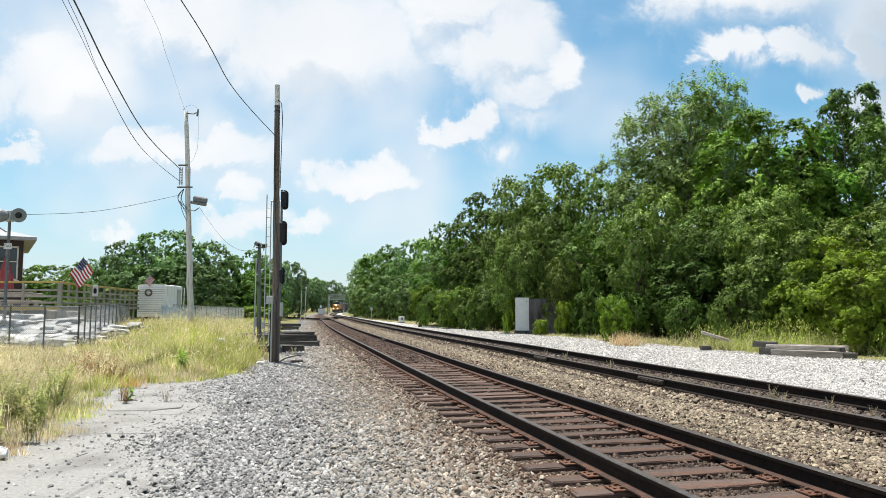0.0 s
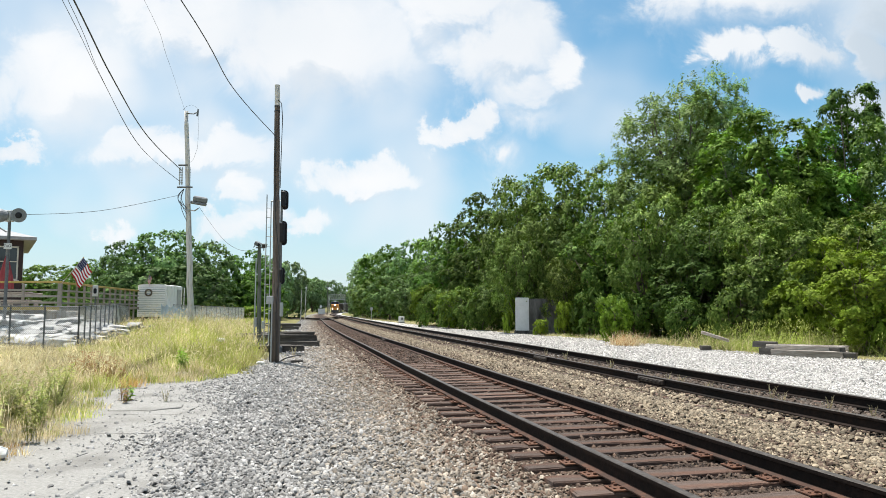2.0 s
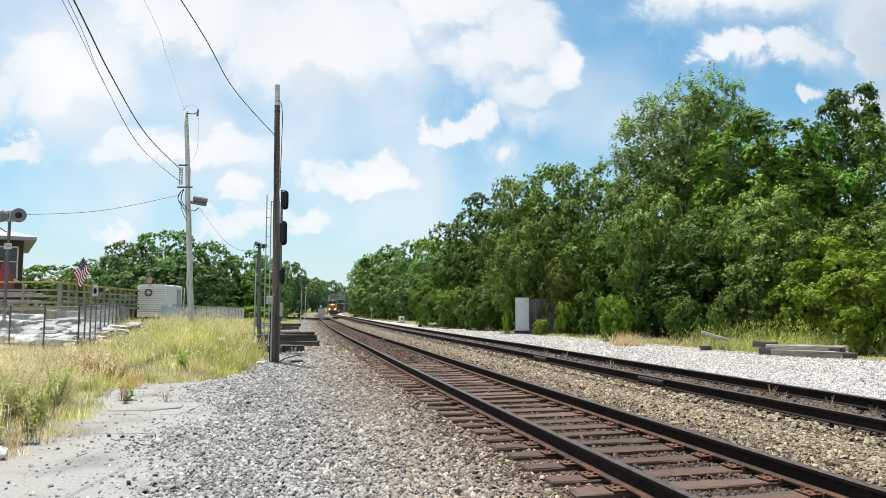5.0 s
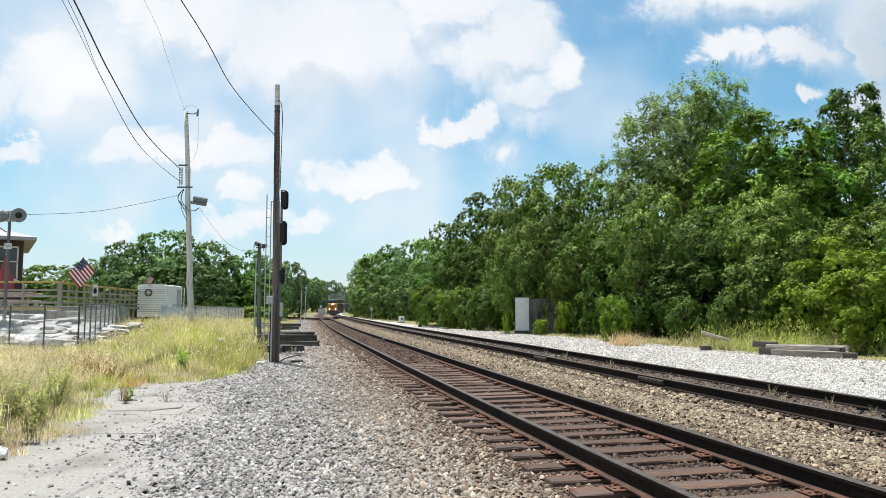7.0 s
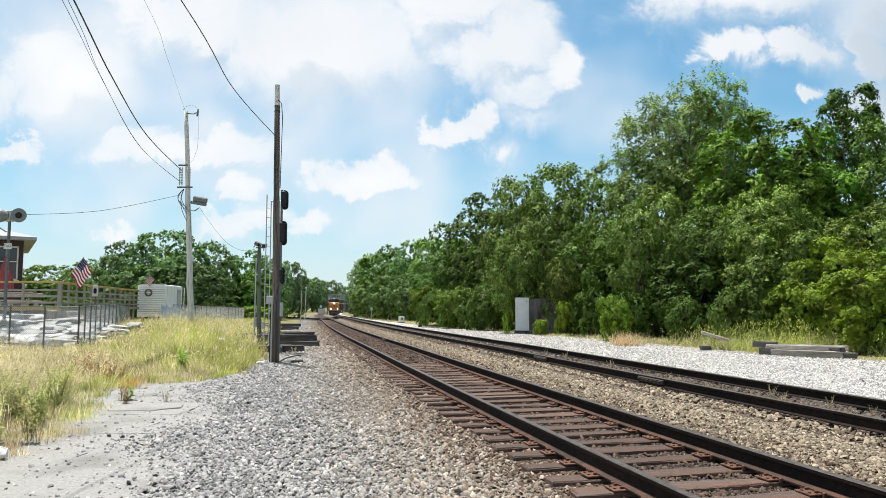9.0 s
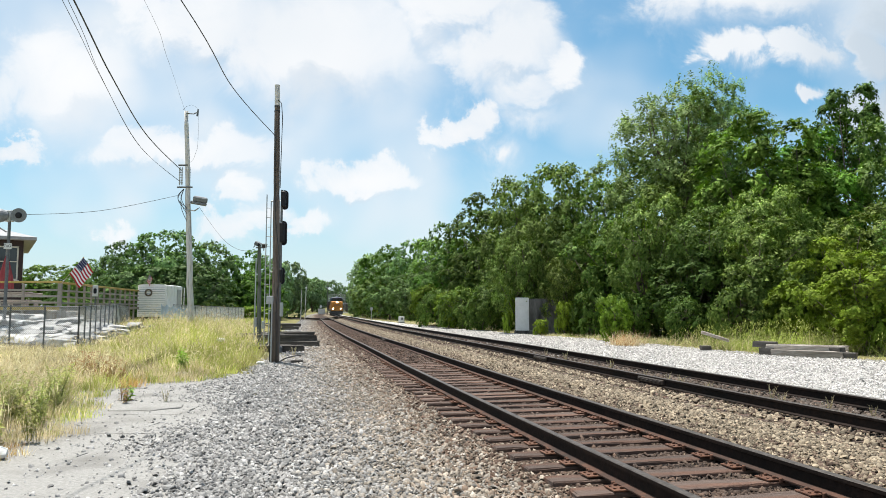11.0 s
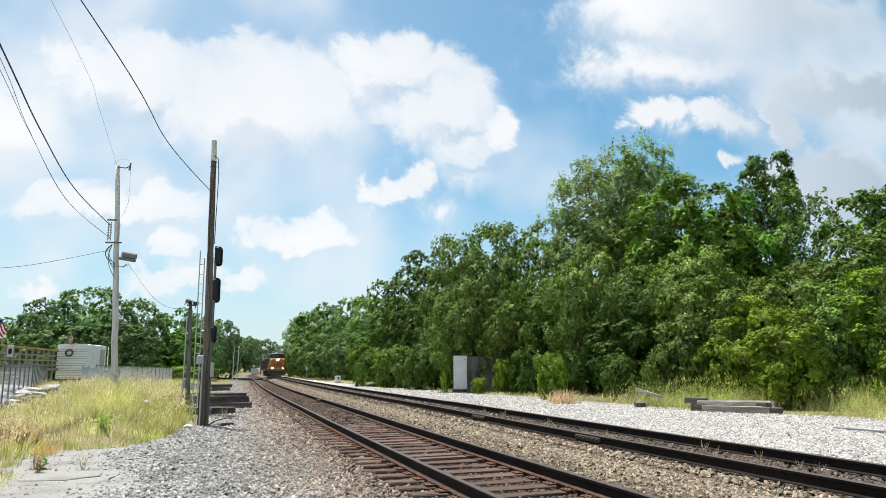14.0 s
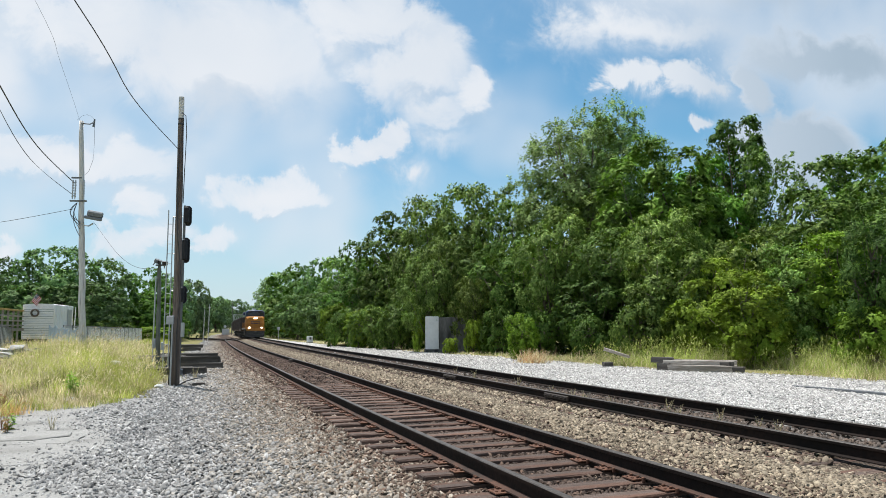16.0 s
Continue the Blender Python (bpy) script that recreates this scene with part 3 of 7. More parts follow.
TIES = [tie_mesh(i) for i in range(5)]
PLATES = plate_mesh()
BAR = joint_bar_mesh()


def build_track(label, lat, seed, sunk, joints, end):
    rnd = random.Random(seed)
    t = base("railway_track", Matrix.Identity(4), label, "track", group="railway tracks", kind="structure")
    for side in (-1, 1):
        r = new("rail", rail_mesh("rail", lat + side * GAUGE / 2, -30, end))
        r.parent = t
    s = -6.0
    far_v, far_f = [], []
    while s < min(end, 190):
        x, y, a = on_line(s + rnd.uniform(-0.04, 0.04), lat + rnd.uniform(-0.05, 0.05))
        turn = math.degrees(a) - 90 + rnd.uniform(-1.2, 1.2)
        m = pose(x, y, float(grade(y)) - sunk + rnd.uniform(-0.008, 0.004), 0, 0, turn)
        if s < 62:
            piece("tie", rnd.choice(TIES), t, m)
            if s < 22 and sunk == 0:
                for side in (-1, 1):
                    px, py, pa = on_line(s, lat + side * GAUGE / 2)
                    piece("tie_plate", PLATES, t, pose(px, py, float(grade(py)) + 0.003, 0, 0, math.degrees(pa) - 90 + (180 if side > 0 else 0)))
        else:
            k = len(far_v)
            for dz in (0.0, -0.1):
                for dx, dy in ((-1.3, -0.11), (1.3, -0.11), (1.3, 0.11), (-1.3, 0.11)):
                    far_v.append(m @ Vector((dx, dy, dz)))
            far_f += [(k, k + 1, k + 2, k + 3), (k, k + 4, k + 5, k + 1), (k + 1, k + 5, k + 6, k + 2), (k + 2, k + 6, k + 7, k + 3), (k + 3, k + 7, k + 4, k)]
        s += 0.5 if s < 62 else 0.55
    far = new("far_ties", raw_mesh("far_ties", far_v, far_f, TIE))
    far.parent = t
    tagged(far, kind="stuff")
    for js, side, face in joints:
        px, py, pa = on_line(js, lat + side * GAUGE / 2 - face * 0.033)
        piece("joint_bar", BAR, t, pose(px, py, 0.02 + float(grade(py)), 0, 0, math.degrees(pa) - 90))
    return t


def build_turnout():
    """Rails that branch off the near track to the left, and a crossover to the far track."""
    t = base("turnout", Matrix.Identity(4), "distant turnout with dark rails branching from the near track", "track", kind="structure")
    branch = lambda s: -5.0 * (max(0.0, s - 92) / 36) ** 2
    cross = lambda s: 4.27 * float(smoothstep(98, 152, s))
    for shift, s0, s1 in ((branch, 92, 146), (cross, 98, 152)):
        for side in (-1, 1):
            r = new("rail", rail_mesh("rail", -SPACING + side * GAUGE / 2, s0, s1, shift))
            r.parent = t
    v, f = [], []
    for i in range(100):
        s = 100 + i * 0.45
        x, y, a = on_line(s, -SPACING + branch(s))
        m = pose(x, y, float(grade(y)) + 0.005, 0, 0, math.degrees(a) - 90 + 12)
        k = len(v)
        for dz in (0.0, -0.25):
            for dx, dy in ((-1.4, -0.11), (1.4, -0.11), (1.4, 0.11), (-1.4, 0.11)):
                v.append(m @ Vector((dx, dy, dz)))
        f += [(k, k + 1, k + 2, k + 3), (k, k + 4, k + 5, k + 1), (k + 1, k + 5, k + 6, k + 2), (k + 2, k + 6, k + 7, k + 3), (k + 3, k + 7, k + 4, k)]
    o = new("far_ties", raw_mesh("far_ties", v, f, DARK_TIMBER))
    o.parent = t
    tagged(o, kind="stuff")


def build_buried_rail():
    """Head of an old rail left in the pale stone, parallel to the tracks."""
    bm = bmesh.new()
    rings = []
    for k in range(13):
        x, y, a = on_line(7.0 + 0.72 * k, 6.85 + 0.03 * math.sin(k))
        z = BED + float(grade(y)) - 0.05 + 0.002 * k * (12 - k) ** 0.5
        rings.append([(x + p * math.sin(a), y - p * math.cos(a), z + q) for p, q in ((-0.036, 0), (0.036, 0), (0.036, 0.062), (0.026, 0.075), (-0.026, 0.075), (-0.036, 0.062))])
    loft(bm, rings)
    tagged(part("buried_rail", bm, DULL_STEEL, None, "old grey rail half buried in the white stone"), category="rail")


build_buried_rail()
build_turnout()
build_track("near railway track with dark rails and rusty exposed ties", -SPACING, 3, 0.0, [(33, 1, 1)], 118)
build_track("far railway track with its ties sunk in dirty stone", 0.0, 5, 0.035, [(14.4, -1, 1), (20.4, -1, 1)], 470)


# ---------------------------------------------------------------- trees
def sprays(rng, centres, radii, away, twigs, per, size, rise=0.35, droop=0.3, long=1.3, loose=0.1):
    """Pointed leaves along short twigs that spread from each centre, turned to the outside of their bough: corners (n, 3, 3), normals (n, 3)."""
    up = np.array([0, 0, 1.0])
    unit = lambda v: v / (np.linalg.norm(v, axis=1, keepdims=True) + 1e-9)
    c = np.repeat(np.asarray(centres), twigs, 0)
    o = np.repeat(np.asarray(away), twigs, 0)
    r = np.repeat(np.asarray(radii), twigs)[:, None]
    d = unit(rng.normal(size=c.shape) + o * 0.9 + up * rise)
    r = r * rng.uniform(0.55, 1.15, r.shape)
    c, d, r, o = (np.repeat(a, per, 0) for a in (c, d, r, o))
    n = len(c)
    t = rng.uniform(0.05, 1, (n, 1)) ** 0.75
    p = c + d * r * t - up * droop * r * t * t + rng.normal(scale=loose, size=(n, 3)) * r
    along = unit(d - up * 2 * droop * t)
    turned = unit(o + d * 0.35 * t + up * 0.12)
    face = unit(turned * 0.9 + up * 0.25 + rng.normal(scale=0.34, size=(n, 3)))
    side = unit(np.cross(face, along)) * np.where(rng.uniform(size=(n, 1)) < 0.5, -1, 1)
    tip = along * 0.55 + side * 0.75 + rng.normal(scale=0.3, size=(n, 3)) - up * 0.15
    tip = unit(tip - face * np.sum(tip * face, 1, keepdims=True))
    l = size * rng.uniform(0.65, 1.35, (n, 1))
    w = np.cross(face, tip) * l / long * 0.5
    return np.stack([p + w, p - w, p + tip * l], 1), unit(turned * 0.85 + face * 0.4)


def leaves_mesh(name, quads, material, normals=None):
    n, k = quads.shape[:2]
    me = raw_mesh(name, quads.reshape(-1, 3), np.arange(n * k).reshape(n, k), material, normals is not None)
    if normals is not None:
        me.normals_split_custom_set_from_vertices(np.repeat(normals, k, 0).tolist())
    return me


def tree_meshes(seed, height, spread, material, lumps=60, per_lump=26, twigs=4, per=5, leaf=0.2, low=0.0, uneven=1.0, skirt=0.85, ball=(0.2, 0.34), spray=0.42, rise=0.2, droop=0.3, fill=1500, cull=0.82, spire=0.0, back=0.56):
    """Trunk with limbs, and a crown of leafy boughs with an uneven outline. Returns (trunk, crown)."""
    rng, rnd = np.random.default_rng(seed), random.Random(seed)
    unit = lambda v: v / (np.linalg.norm(v, axis=-1, keepdims=True) + 1e-9)
    cz, rz = height * (low + 1) / 2, height * (1 - low) / 2
    lobes = [(unit(rng.normal(size=3)), rng.uniform(0.06, 0.24) * uneven) for _ in range(8)]
    mid = np.array([0.0, 0.0, cz - 0.3 * rz])
    balls, size = [], []
    for b in range(lumps):
        # boughs spread evenly over the crown
        a, z = b * 2.39996 + rng.uniform(-0.4, 0.4), -0.96 + 1.94 * (b + rng.uniform(0, 1)) / lumps
        wide = math.sqrt(max(0.0, 1 - z * z)) if z > 0 else skirt + (1 - skirt) * (1 + z)
        d = np.array([math.cos(a) * wide, math.sin(a) * wide, z])
        e = d / np.linalg.norm(d)
        reach = 0.78 - 0.1 * uneven + sum(w * max(0.0, float(e @ v)) ** 3 for v, w in lobes)
        r = rng.uniform(*ball) * spread
        p = d * (reach * rng.uniform(back, 1.08)) * np.array([spread, spread, rz])
        p[2] = max(p[2], -rz + r * 0.5)
        balls.append(p + np.array([0, 0, cz]))
        size.append(r)
    balls, size = np.array(balls), np.array(size)
    own = np.repeat(np.arange(lumps), per_lump)
    out = unit(balls - mid)
    v = unit(unit(rng.normal(size=(len(own), 3))) + 0.6 * out[own] + np.array([0, 0, 0.3]))
    cen = balls[own] + v * size[own][:, None] * rng.uniform(0.7, 1.0, (len(own), 1)) * np.array([1, 1, 0.8])
    away = unit(v + 0.25 * out[own])
    # single shoots that stand out of the outline
    if spire:
        k = rng.integers(0, len(cen), int(len(cen) * 0.16))
        cen = np.concatenate([cen, cen[k] + (unit(away[k] + np.array([0, 0, 0.8])) * rng.uniform(0.3, 1.0, (len(k), 1)) * spire)])
        away, own = np.concatenate([away, unit(away[k] + np.array([0, 0, 0.6]))]), np.concatenate([own, own[k]])
    far = np.linalg.norm(cen[:, None, :] - balls[None], axis=2) / size[None]
    far[np.arange(len(own)), own] = 9
    keep = (far.min(1) > cull) & (cen[:, 2] > 0.05)
    cen, away = cen[keep], away[keep]
    quads, turned = sprays(rng, cen, rng.uniform(0.7, 1.2, len(cen)) * spray, away, twigs, per, leaf, rise, droop)
    # large inner leaves fill the heart of the crown
    pick = rng.integers(0, len(cen), fill)
    heart = mid + (cen[pick] - mid) * rng.uniform(0.25, 0.6, (fill, 1))
    inner, turned_in = sprays(rng, heart, np.full(fill, spray), away[pick], 1, 1, leaf * 1.8, 0.2, 0.2, 1.1, 0.3)
    crown = leaves_mesh("crown", np.concatenate([quads, inner]), material, np.concatenate([turned, turned_in]))
    bm = bmesh.new()
    top = height * 0.72
    pts, x, y = [], 0.0, 0.0
    for i in range(7):
        pts.append((x, y, top * i / 6 - (0.3 if i == 0 else 0)))
        x += rnd.uniform(-0.12, 0.12) * spread * 0.4
        y += rnd.uniform(-0.12, 0.12) * spread * 0.4
    r0 = 0.018 * height + 0.03
    tube(bm, pts, [r0 * (1 - 0.13 * i) for i in range(7)], 8)
    for c in rng.permutation(balls)[:26]:
        k = rnd.randint(1, 5)
        if pts[k][2] > c[2] + 0.5:
            k = max(1, k - 2)
        a, b = Vector(pts[k]), Vector(c)
        elbow = (a + b) / 2 + Vector((rnd.uniform(-0.3, 0.3), rnd.uniform(-0.3, 0.3), -0.12 * (b - a).length + rnd.uniform(0, 0.5)))
        tube(bm, [a, elbow, b], [r0 * 0.38, r0 * 0.24, r0 * 0.07], 5)
    return mesh_of("trunk", bm, BARK, True), crown


def plant(name, meshes, at, label, category, group):
    t = base(name, at, label, category, group)
    piece("trunk", meshes[0], t, Matrix.Identity(4))
    piece("crown", meshes[1], t, Matrix.Identity(4))
    return t


def stand(meshes, x, y, half, height, turn):
    """Pose of a tree at (x, y), half metres from trunk to outer leaves, height metres over the camera's level ground."""
    co = np.zeros(len(meshes[1].vertices) * 3, np.float32)
    meshes[1].vertices.foreach_get("co", co)
    co = co.reshape(-1, 3)
    wide = np.percentile(np.hypot(co[:, 0], co[:, 1]), 97)
    high = np.percentile(co[:, 2], 99.7)
    z = float(land(x, y)) - 0.1
    return Matrix.Translation((x, y, z)) @ Matrix.Rotation(radians(turn), 4, "Z") @ Matrix.Diagonal((half / wide, half / wide, (height - z) / high, 1))


WOOD = [
    (tree_meshes(1, 10.0, 4.2, LEAF_OLIVE, 34, 60, 3, 5, 0.185, 0.0, 1.5, 0.5, (0.2, 0.42), 0.34, 0.2, 0.5, 2400, 0.97, 0.5), "olive-green locust tree with feathery drooping foliage by the tracks"),
    (tree_meshes(2, 10.0, 4.0, LEAF_DARK, 32, 60, 3, 5, 0.195, 0.0, 0.8, 0.55, (0.2, 0.42), 0.28, fill=2400, cull=0.97), "dark green broadleaf tree in the lineside wood"),
    (tree_meshes(3, 10.0, 3.8, LEAF_BRIGHT, 34, 56, 4, 5, 0.18, 0.02, 1.3, 0.55, (0.18, 0.38), 0.32, 0.3, 0.4, 2400, 0.97, 0.4), "bright green leafy tree in the lineside wood"),
    (tree_meshes(4, 16.5, 4.7, LEAF_GREY, 96, 20, 4, 5, 0.15, 0.3, 0.5, 0.75, (0.12, 0.22), 0.52, 1.2, -0.15, 2400, 0.7, 0.6), "tall airy grey-green tree rising over the lineside wood"),
    (tree_meshes(5, 10.0, 3.4, LEAF_LIME, 30, 58, 3, 5, 0.17, 0.0, 1.0, 0.55, (0.18, 0.38), 0.36, 0.3, 0.35, 2000, 0.97, 0.5), "yellow-green young tree at the edge of the wood"),
    (tree_meshes(6, 14.0, 3.4, LEAF_DARK, 24, 50, 4, 5, 0.18, 0.55, 1.6, 0.8, (0.2, 0.34), 0.34, 0.3, 0.3, 500, 0.97, 0.3), "tall dark green tree with a high rounded crown behind the wood"),
    (tree_meshes(7, 10.0, 4.2, LEAF_OLIVE, 38, 56, 3, 5, 0.165, 0.27, 1.8, 0.65, (0.17, 0.36), 0.33, 0.2, 0.35, 2200, 0.97, 0.5), "olive-green locust tree with branches hanging over the verge"),
    (tree_meshes(8, 10.0, 3.0, LEAF_DARK, 44, 44, 3, 5, 0.11, 0.0, 0.7, 1.0, (0.16, 0.28), 0.32, 1.3, -0.25, 2200, 0.95, 0.8), "dark green bushy juniper at the edge of the wood"),
]
BUSH = [
    (tree_meshes(11, 2.4, 1.5, LEAF_LIME, 22, 20, 3, 5, 0.125, 0.0, 1.0, 0.9, (0.25, 0.4), 0.26, fill=300), "yellow-green leafy bush at the edge of the wood"),
    (tree_meshes(12, 2.4, 1.6, LEAF_DARK, 22, 20, 3, 5, 0.125, 0.0, 1.0, 0.9, (0.25, 0.4), 0.26, fill=300), "dark green bush at the edge of the wood"),
    (tree_meshes(13, 2.4, 1.4, LEAF_LIME, 18, 18, 4, 4, 0.16, 0.0, 1.4, 0.8, (0.25, 0.45), 0.34, 0.5, fill=200), "bright green broad-leaved bush by the stone pad"),
]
FAR = [
    (tree_meshes(21, 11.0, 6.0, LEAF_FAR_HAZE, 46, 22, 4, 5, 0.31, 0.03, 0.4, 0.8, (0.2, 0.34), 0.42, fill=2400, cull=0.92, back=0.82), "dark green broad tree in the far tree line"),
    (tree_meshes(22, 11.0, 5.4, LEAF_BRIGHT, 40, 23, 4, 5, 0.31, 0.05, 0.7, 0.75, (0.22, 0.36), 0.42, fill=2400, cull=0.92, back=0.78), "green tree in the far tree line"),
    (tree_meshes(23, 11.0, 5.6, LEAF_OLIVE, 40, 23, 4, 5, 0.31, 0.05, 0.7, 0.75, (0.22, 0.36), 0.42, fill=2400, cull=0.92, back=0.78), "olive-green tree in the far tree line"),
    (tree_meshes(24, 11.0, 5.8, LEAF_HAZE_PALE, 40, 24, 3, 4, 0.42, 0.02, 0.5, 0.85, (0.2, 0.36), 0.5, fill=1000, cull=0.92, back=0.82), "green tree far along the line, haze in its leaf colour"),
]


SWAYING = []


def build_woods():
    rnd = random.Random(8)
    # kind, x, y, half width, height of the top
    back = [(1, 2.2, 66.0, 4.2, 10.9), (1, 4.9, 63.0, 4.4, 11.8), (0, 7.4, 54.0, 4.4, 12.3), (0, 10.6, 51.0, 4.4, 12.0), (1, 12.8, 47.0, 3.9, 11.6), (3, 14.9, 44.0, 4.5, 16.0), (3, 17.8, 45.0, 3.3, 16.9), (0, 8.9, 51.0, 4.0, 12.0), (0, 6.0, 56.0, 4.0, 12.1)]
    back += [(2, 16.8, 36.0, 3.6, 11.6), (2, 18.5, 36.6, 3.4, 11.9), (2, 20.4, 37.4, 3.2, 11.4), (5, 25.7, 43.0, 2.9, 15.2), (0, 23.0, 35.0, 3.4, 10.9), (1, 23.8, 32.0, 3.6, 9.7), (0, 24.4, 29.0, 3.6, 9.6), (1, 23.6, 25.5, 3.4, 9.4)]
    back += [(1, 21.5, 42.0, 4.2, 10.5)]
    front = [(0, 13.3, 40.0, 3.4, 9.3), (6, 10.9, 37.5, 2.9, 7.4), (1, 8.4, 46.0, 3.0, 7.3), (6, 13.2, 34.0, 2.8, 6.6), (0, 14.0, 30.0, 2.5, 5.4), (4, 15.4, 27.5, 1.6, 4.3), (0, 17.0, 28.0, 2.4, 5.6)]
    front += [(4, 14.6, 24.0, 1.6, 3.5), (0, 16.8, 24.6, 2.0, 4.6), (4, 18.4, 24.0, 2.2, 5.0), (1, 19.9, 23.0, 2.4, 6.2), (1, 4.2, 58.0, 3.0, 7.6), (0, 6.4, 50.0, 2.6, 6.6), (2, -0.2, 68.0, 3.2, 6.4)]
    front += [(6, 7.5, 42.7, 1.5, 4.6), (6, 5.0, 45.0, 2.2, 6.0), (6, 6.0, 46.4, 2.7, 7.6), (6, 14.9, 32.4, 2.6, 7.2)]
    front += [(1, 10.4, 42.0, 2.8, 6.8), (1, 12.1, 34.5, 2.4, 4.3), (2, 16.4, 33.0, 2.4, 7.4), (1, 20.6, 28.5, 2.8, 6.9), (1, 2.1, 62.0, 2.8, 6.2), (1, 20.5, 19.5, 2.2, 4.6), (7, 17.6, 21.4, 1.5, 5.7), (2, 24.5, 29.5, 3.0, 9.4)]
    for k, x, y, half, height in back + front:
        meshes, label = WOOD[k]
        t = plant("tree", meshes, stand(meshes, x, y, half, height, rnd.uniform(0, 360)), label, "tree", "lineside wood")
        if k in (3, 5) or height > 11.7:
            SWAYING.append((t, t.matrix_basis.copy(), 0.42 if k == 3 else 0.22, rnd.uniform(-0.6, 0.6)))
    for k, x, y, half, height in [(0, 17.0, 20.8, 1.3, 2.1), (0, 15.0, 24.0, 1.1, 1.9), (2, 8.1, 32.8, 0.8, 2.1), (0, 7.2, 41.6, 0.6, 1.9), (0, 5.75, 41.2, 0.5, 0.8), (1, 11.2, 31.8, 1.2, 2.0), (2, 8.1, 42.4, 0.75, 1.9), (0, 14.0, 27.4, 1.4, 2.6), (1, 12.6, 29.4, 1.5, 2.6),
                                  (1, 18.6, 18.5, 1.4, 2.3), (1, 2.9, 50.5, 1.4, 2.6), (2, 0.5, 57.5, 1.3, 2.8), (0, -1.6, 66.0, 1.8, 3.6), (1, 10.0, 36.5, 1.4, 2.3), (1, 8.8, 40.5, 1.4, 2.6), (2, 4.3, 45.0, 0.5, 3.0),
                                  (1, 3.6, 52.0, 2.4, 3.4), (1, 7.4, 48.5, 2.4, 3.4), (1, 10.2, 45.0, 2.4, 3.4), (1, 12.6, 41.0, 2.4, 3.4), (1, 14.6, 37.0, 2.4, 3.4), (1, 16.8, 33.5, 2.4, 3.4), (1, 19.2, 30.0, 2.4, 3.4), (1, 21.8, 26.5, 2.4, 3.4), (1, 10.6, 40.0, 1.8, 2.6), (1, 12.8, 36.4, 1.8, 2.6), (1, 1.6, 56.5, 2.2, 3.2), (1, -0.4, 62.0, 2.2, 3.2)]:
        meshes, label = BUSH[k]
        plant("bush", meshes, stand(meshes, x, y, half, height, rnd.uniform(0, 360)), label, "bush", "bushes at the wood's edge")
    # tree line along the far right of the tracks
    line = [(0, -14.6, 150.0, 6.4, 13.4), (1, -9.6, 134.0, 6.6, 13.2), (0, -3.6, 122.0, 6.4, 13.4), (2, 0.6, 110.0, 6.2, 12.4), (0, 4.6, 98.0, 6.0, 11.5), (0, -4.0, 97.0, 4.4, 6.2), (0, -8.6, 112.0, 4.6, 6.6)]
    line += [(2, -13.4, 131.0, 4.6, 6.4), (0, -0.4, 86.0, 4.0, 6.8), (2, 3.2, 78.0, 3.6, 7.0), (0, -17.6, 158.0, 4.4, 6.4), (0, -10.0, 160.0, 5.0, 12.0), (0, -19.5, 185.0, 5.0, 12.5)]
    # grove beyond the shed and along the left
    line += [(0, -36.6, 92.0, 6.1, 11.6), (0, -41.4, 92.0, 5.0, 10.2), (0, -32.6, 96.0, 5.2, 10.5), (1, -29.5, 103.0, 4.8, 9.8), (0, -47.4, 100.0, 4.0, 8.9), (3, -28.6, 114.0, 4.2, 9.7), (3, -27.8, 124.0, 3.8, 9.7)]
    line += [(1, -54.5, 105.0, 4.0, 8.7), (2, -63.8, 112.0, 5.2, 8.2), (1, -69.5, 110.0, 5.2, 7.6), (0, -31.6, 88.0, 5.3, 6.9), (0, -37.2, 87.0, 5.5, 6.6), (1, -26.4, 98.0, 4.4, 6.2), (0, -41.0, 87.0, 4.0, 5.6)]
    line += [(1, -62.0, 330.0, 7.5, 14.0), (0, -66.0, 350.0, 7.5, 16.0), (1, -72.0, 365.0, 7.5, 14.5), (0, -68.0, 320.0, 7.5, 12.5), (1, -66.0, 402.0, 9.0, 16.5), (0, -57.5, 410.0, 9.0, 14.0), (0, -75.0, 398.0, 9.0, 18.0), (1, -50.0, 420.0, 8.0, 10.0), (0, -45.0, 200.0, 5.5, 8.5), (1, -40.0, 178.0, 5.0, 7.2), (0, -50.0, 225.0, 6.0, 10.0)]
    line += [(1, -56.0, 255.0, 6.5, 11.0), (1, -36.5, 154.0, 4.5, 5.6), (0, -58.0, 108.0, 4.0, 5.4), (0, -51.0, 110.0, 4.0, 6.2), (0, -75.0, 112.0, 5.0, 7.2), (3, -32.0, 132.0, 4.0, 5.4)]
    for k, x, y, half, height in [(1, -17.6, 152.0, 3.2, 3.4), (1, -13.6, 140.0, 3.2, 3.2), (0, -10.6, 126.0, 2.8, 3.4), (1, -7.6, 114.0, 3.0, 3.2), (1, -4.6, 103.0, 2.8, 3.2), (1, -2.2, 92.0, 2.8, 3.0), (1, 0.4, 82.0, 2.6, 3.0), (1, 1.6, 73.0, 2.6, 3.2),
                                  (0, -25.5, 94.0, 2.6, 1.6), (1, -28.5, 86.0, 3.0, 2.4), (1, -33.5, 83.0, 3.2, 2.6), (1, -38.5, 83.0, 3.2, 2.6), (1, -43.5, 84.0, 3.2, 2.6), (1, -49.5, 95.0, 3.2, 2.6), (0, -25.6, 105.0, 2.4, 1.6)]:
        meshes, label = BUSH[k]
        plant("bush", meshes, stand(meshes, x, y, half, height, rnd.uniform(0, 360)), label, "bush", "bushes at the wood's edge")
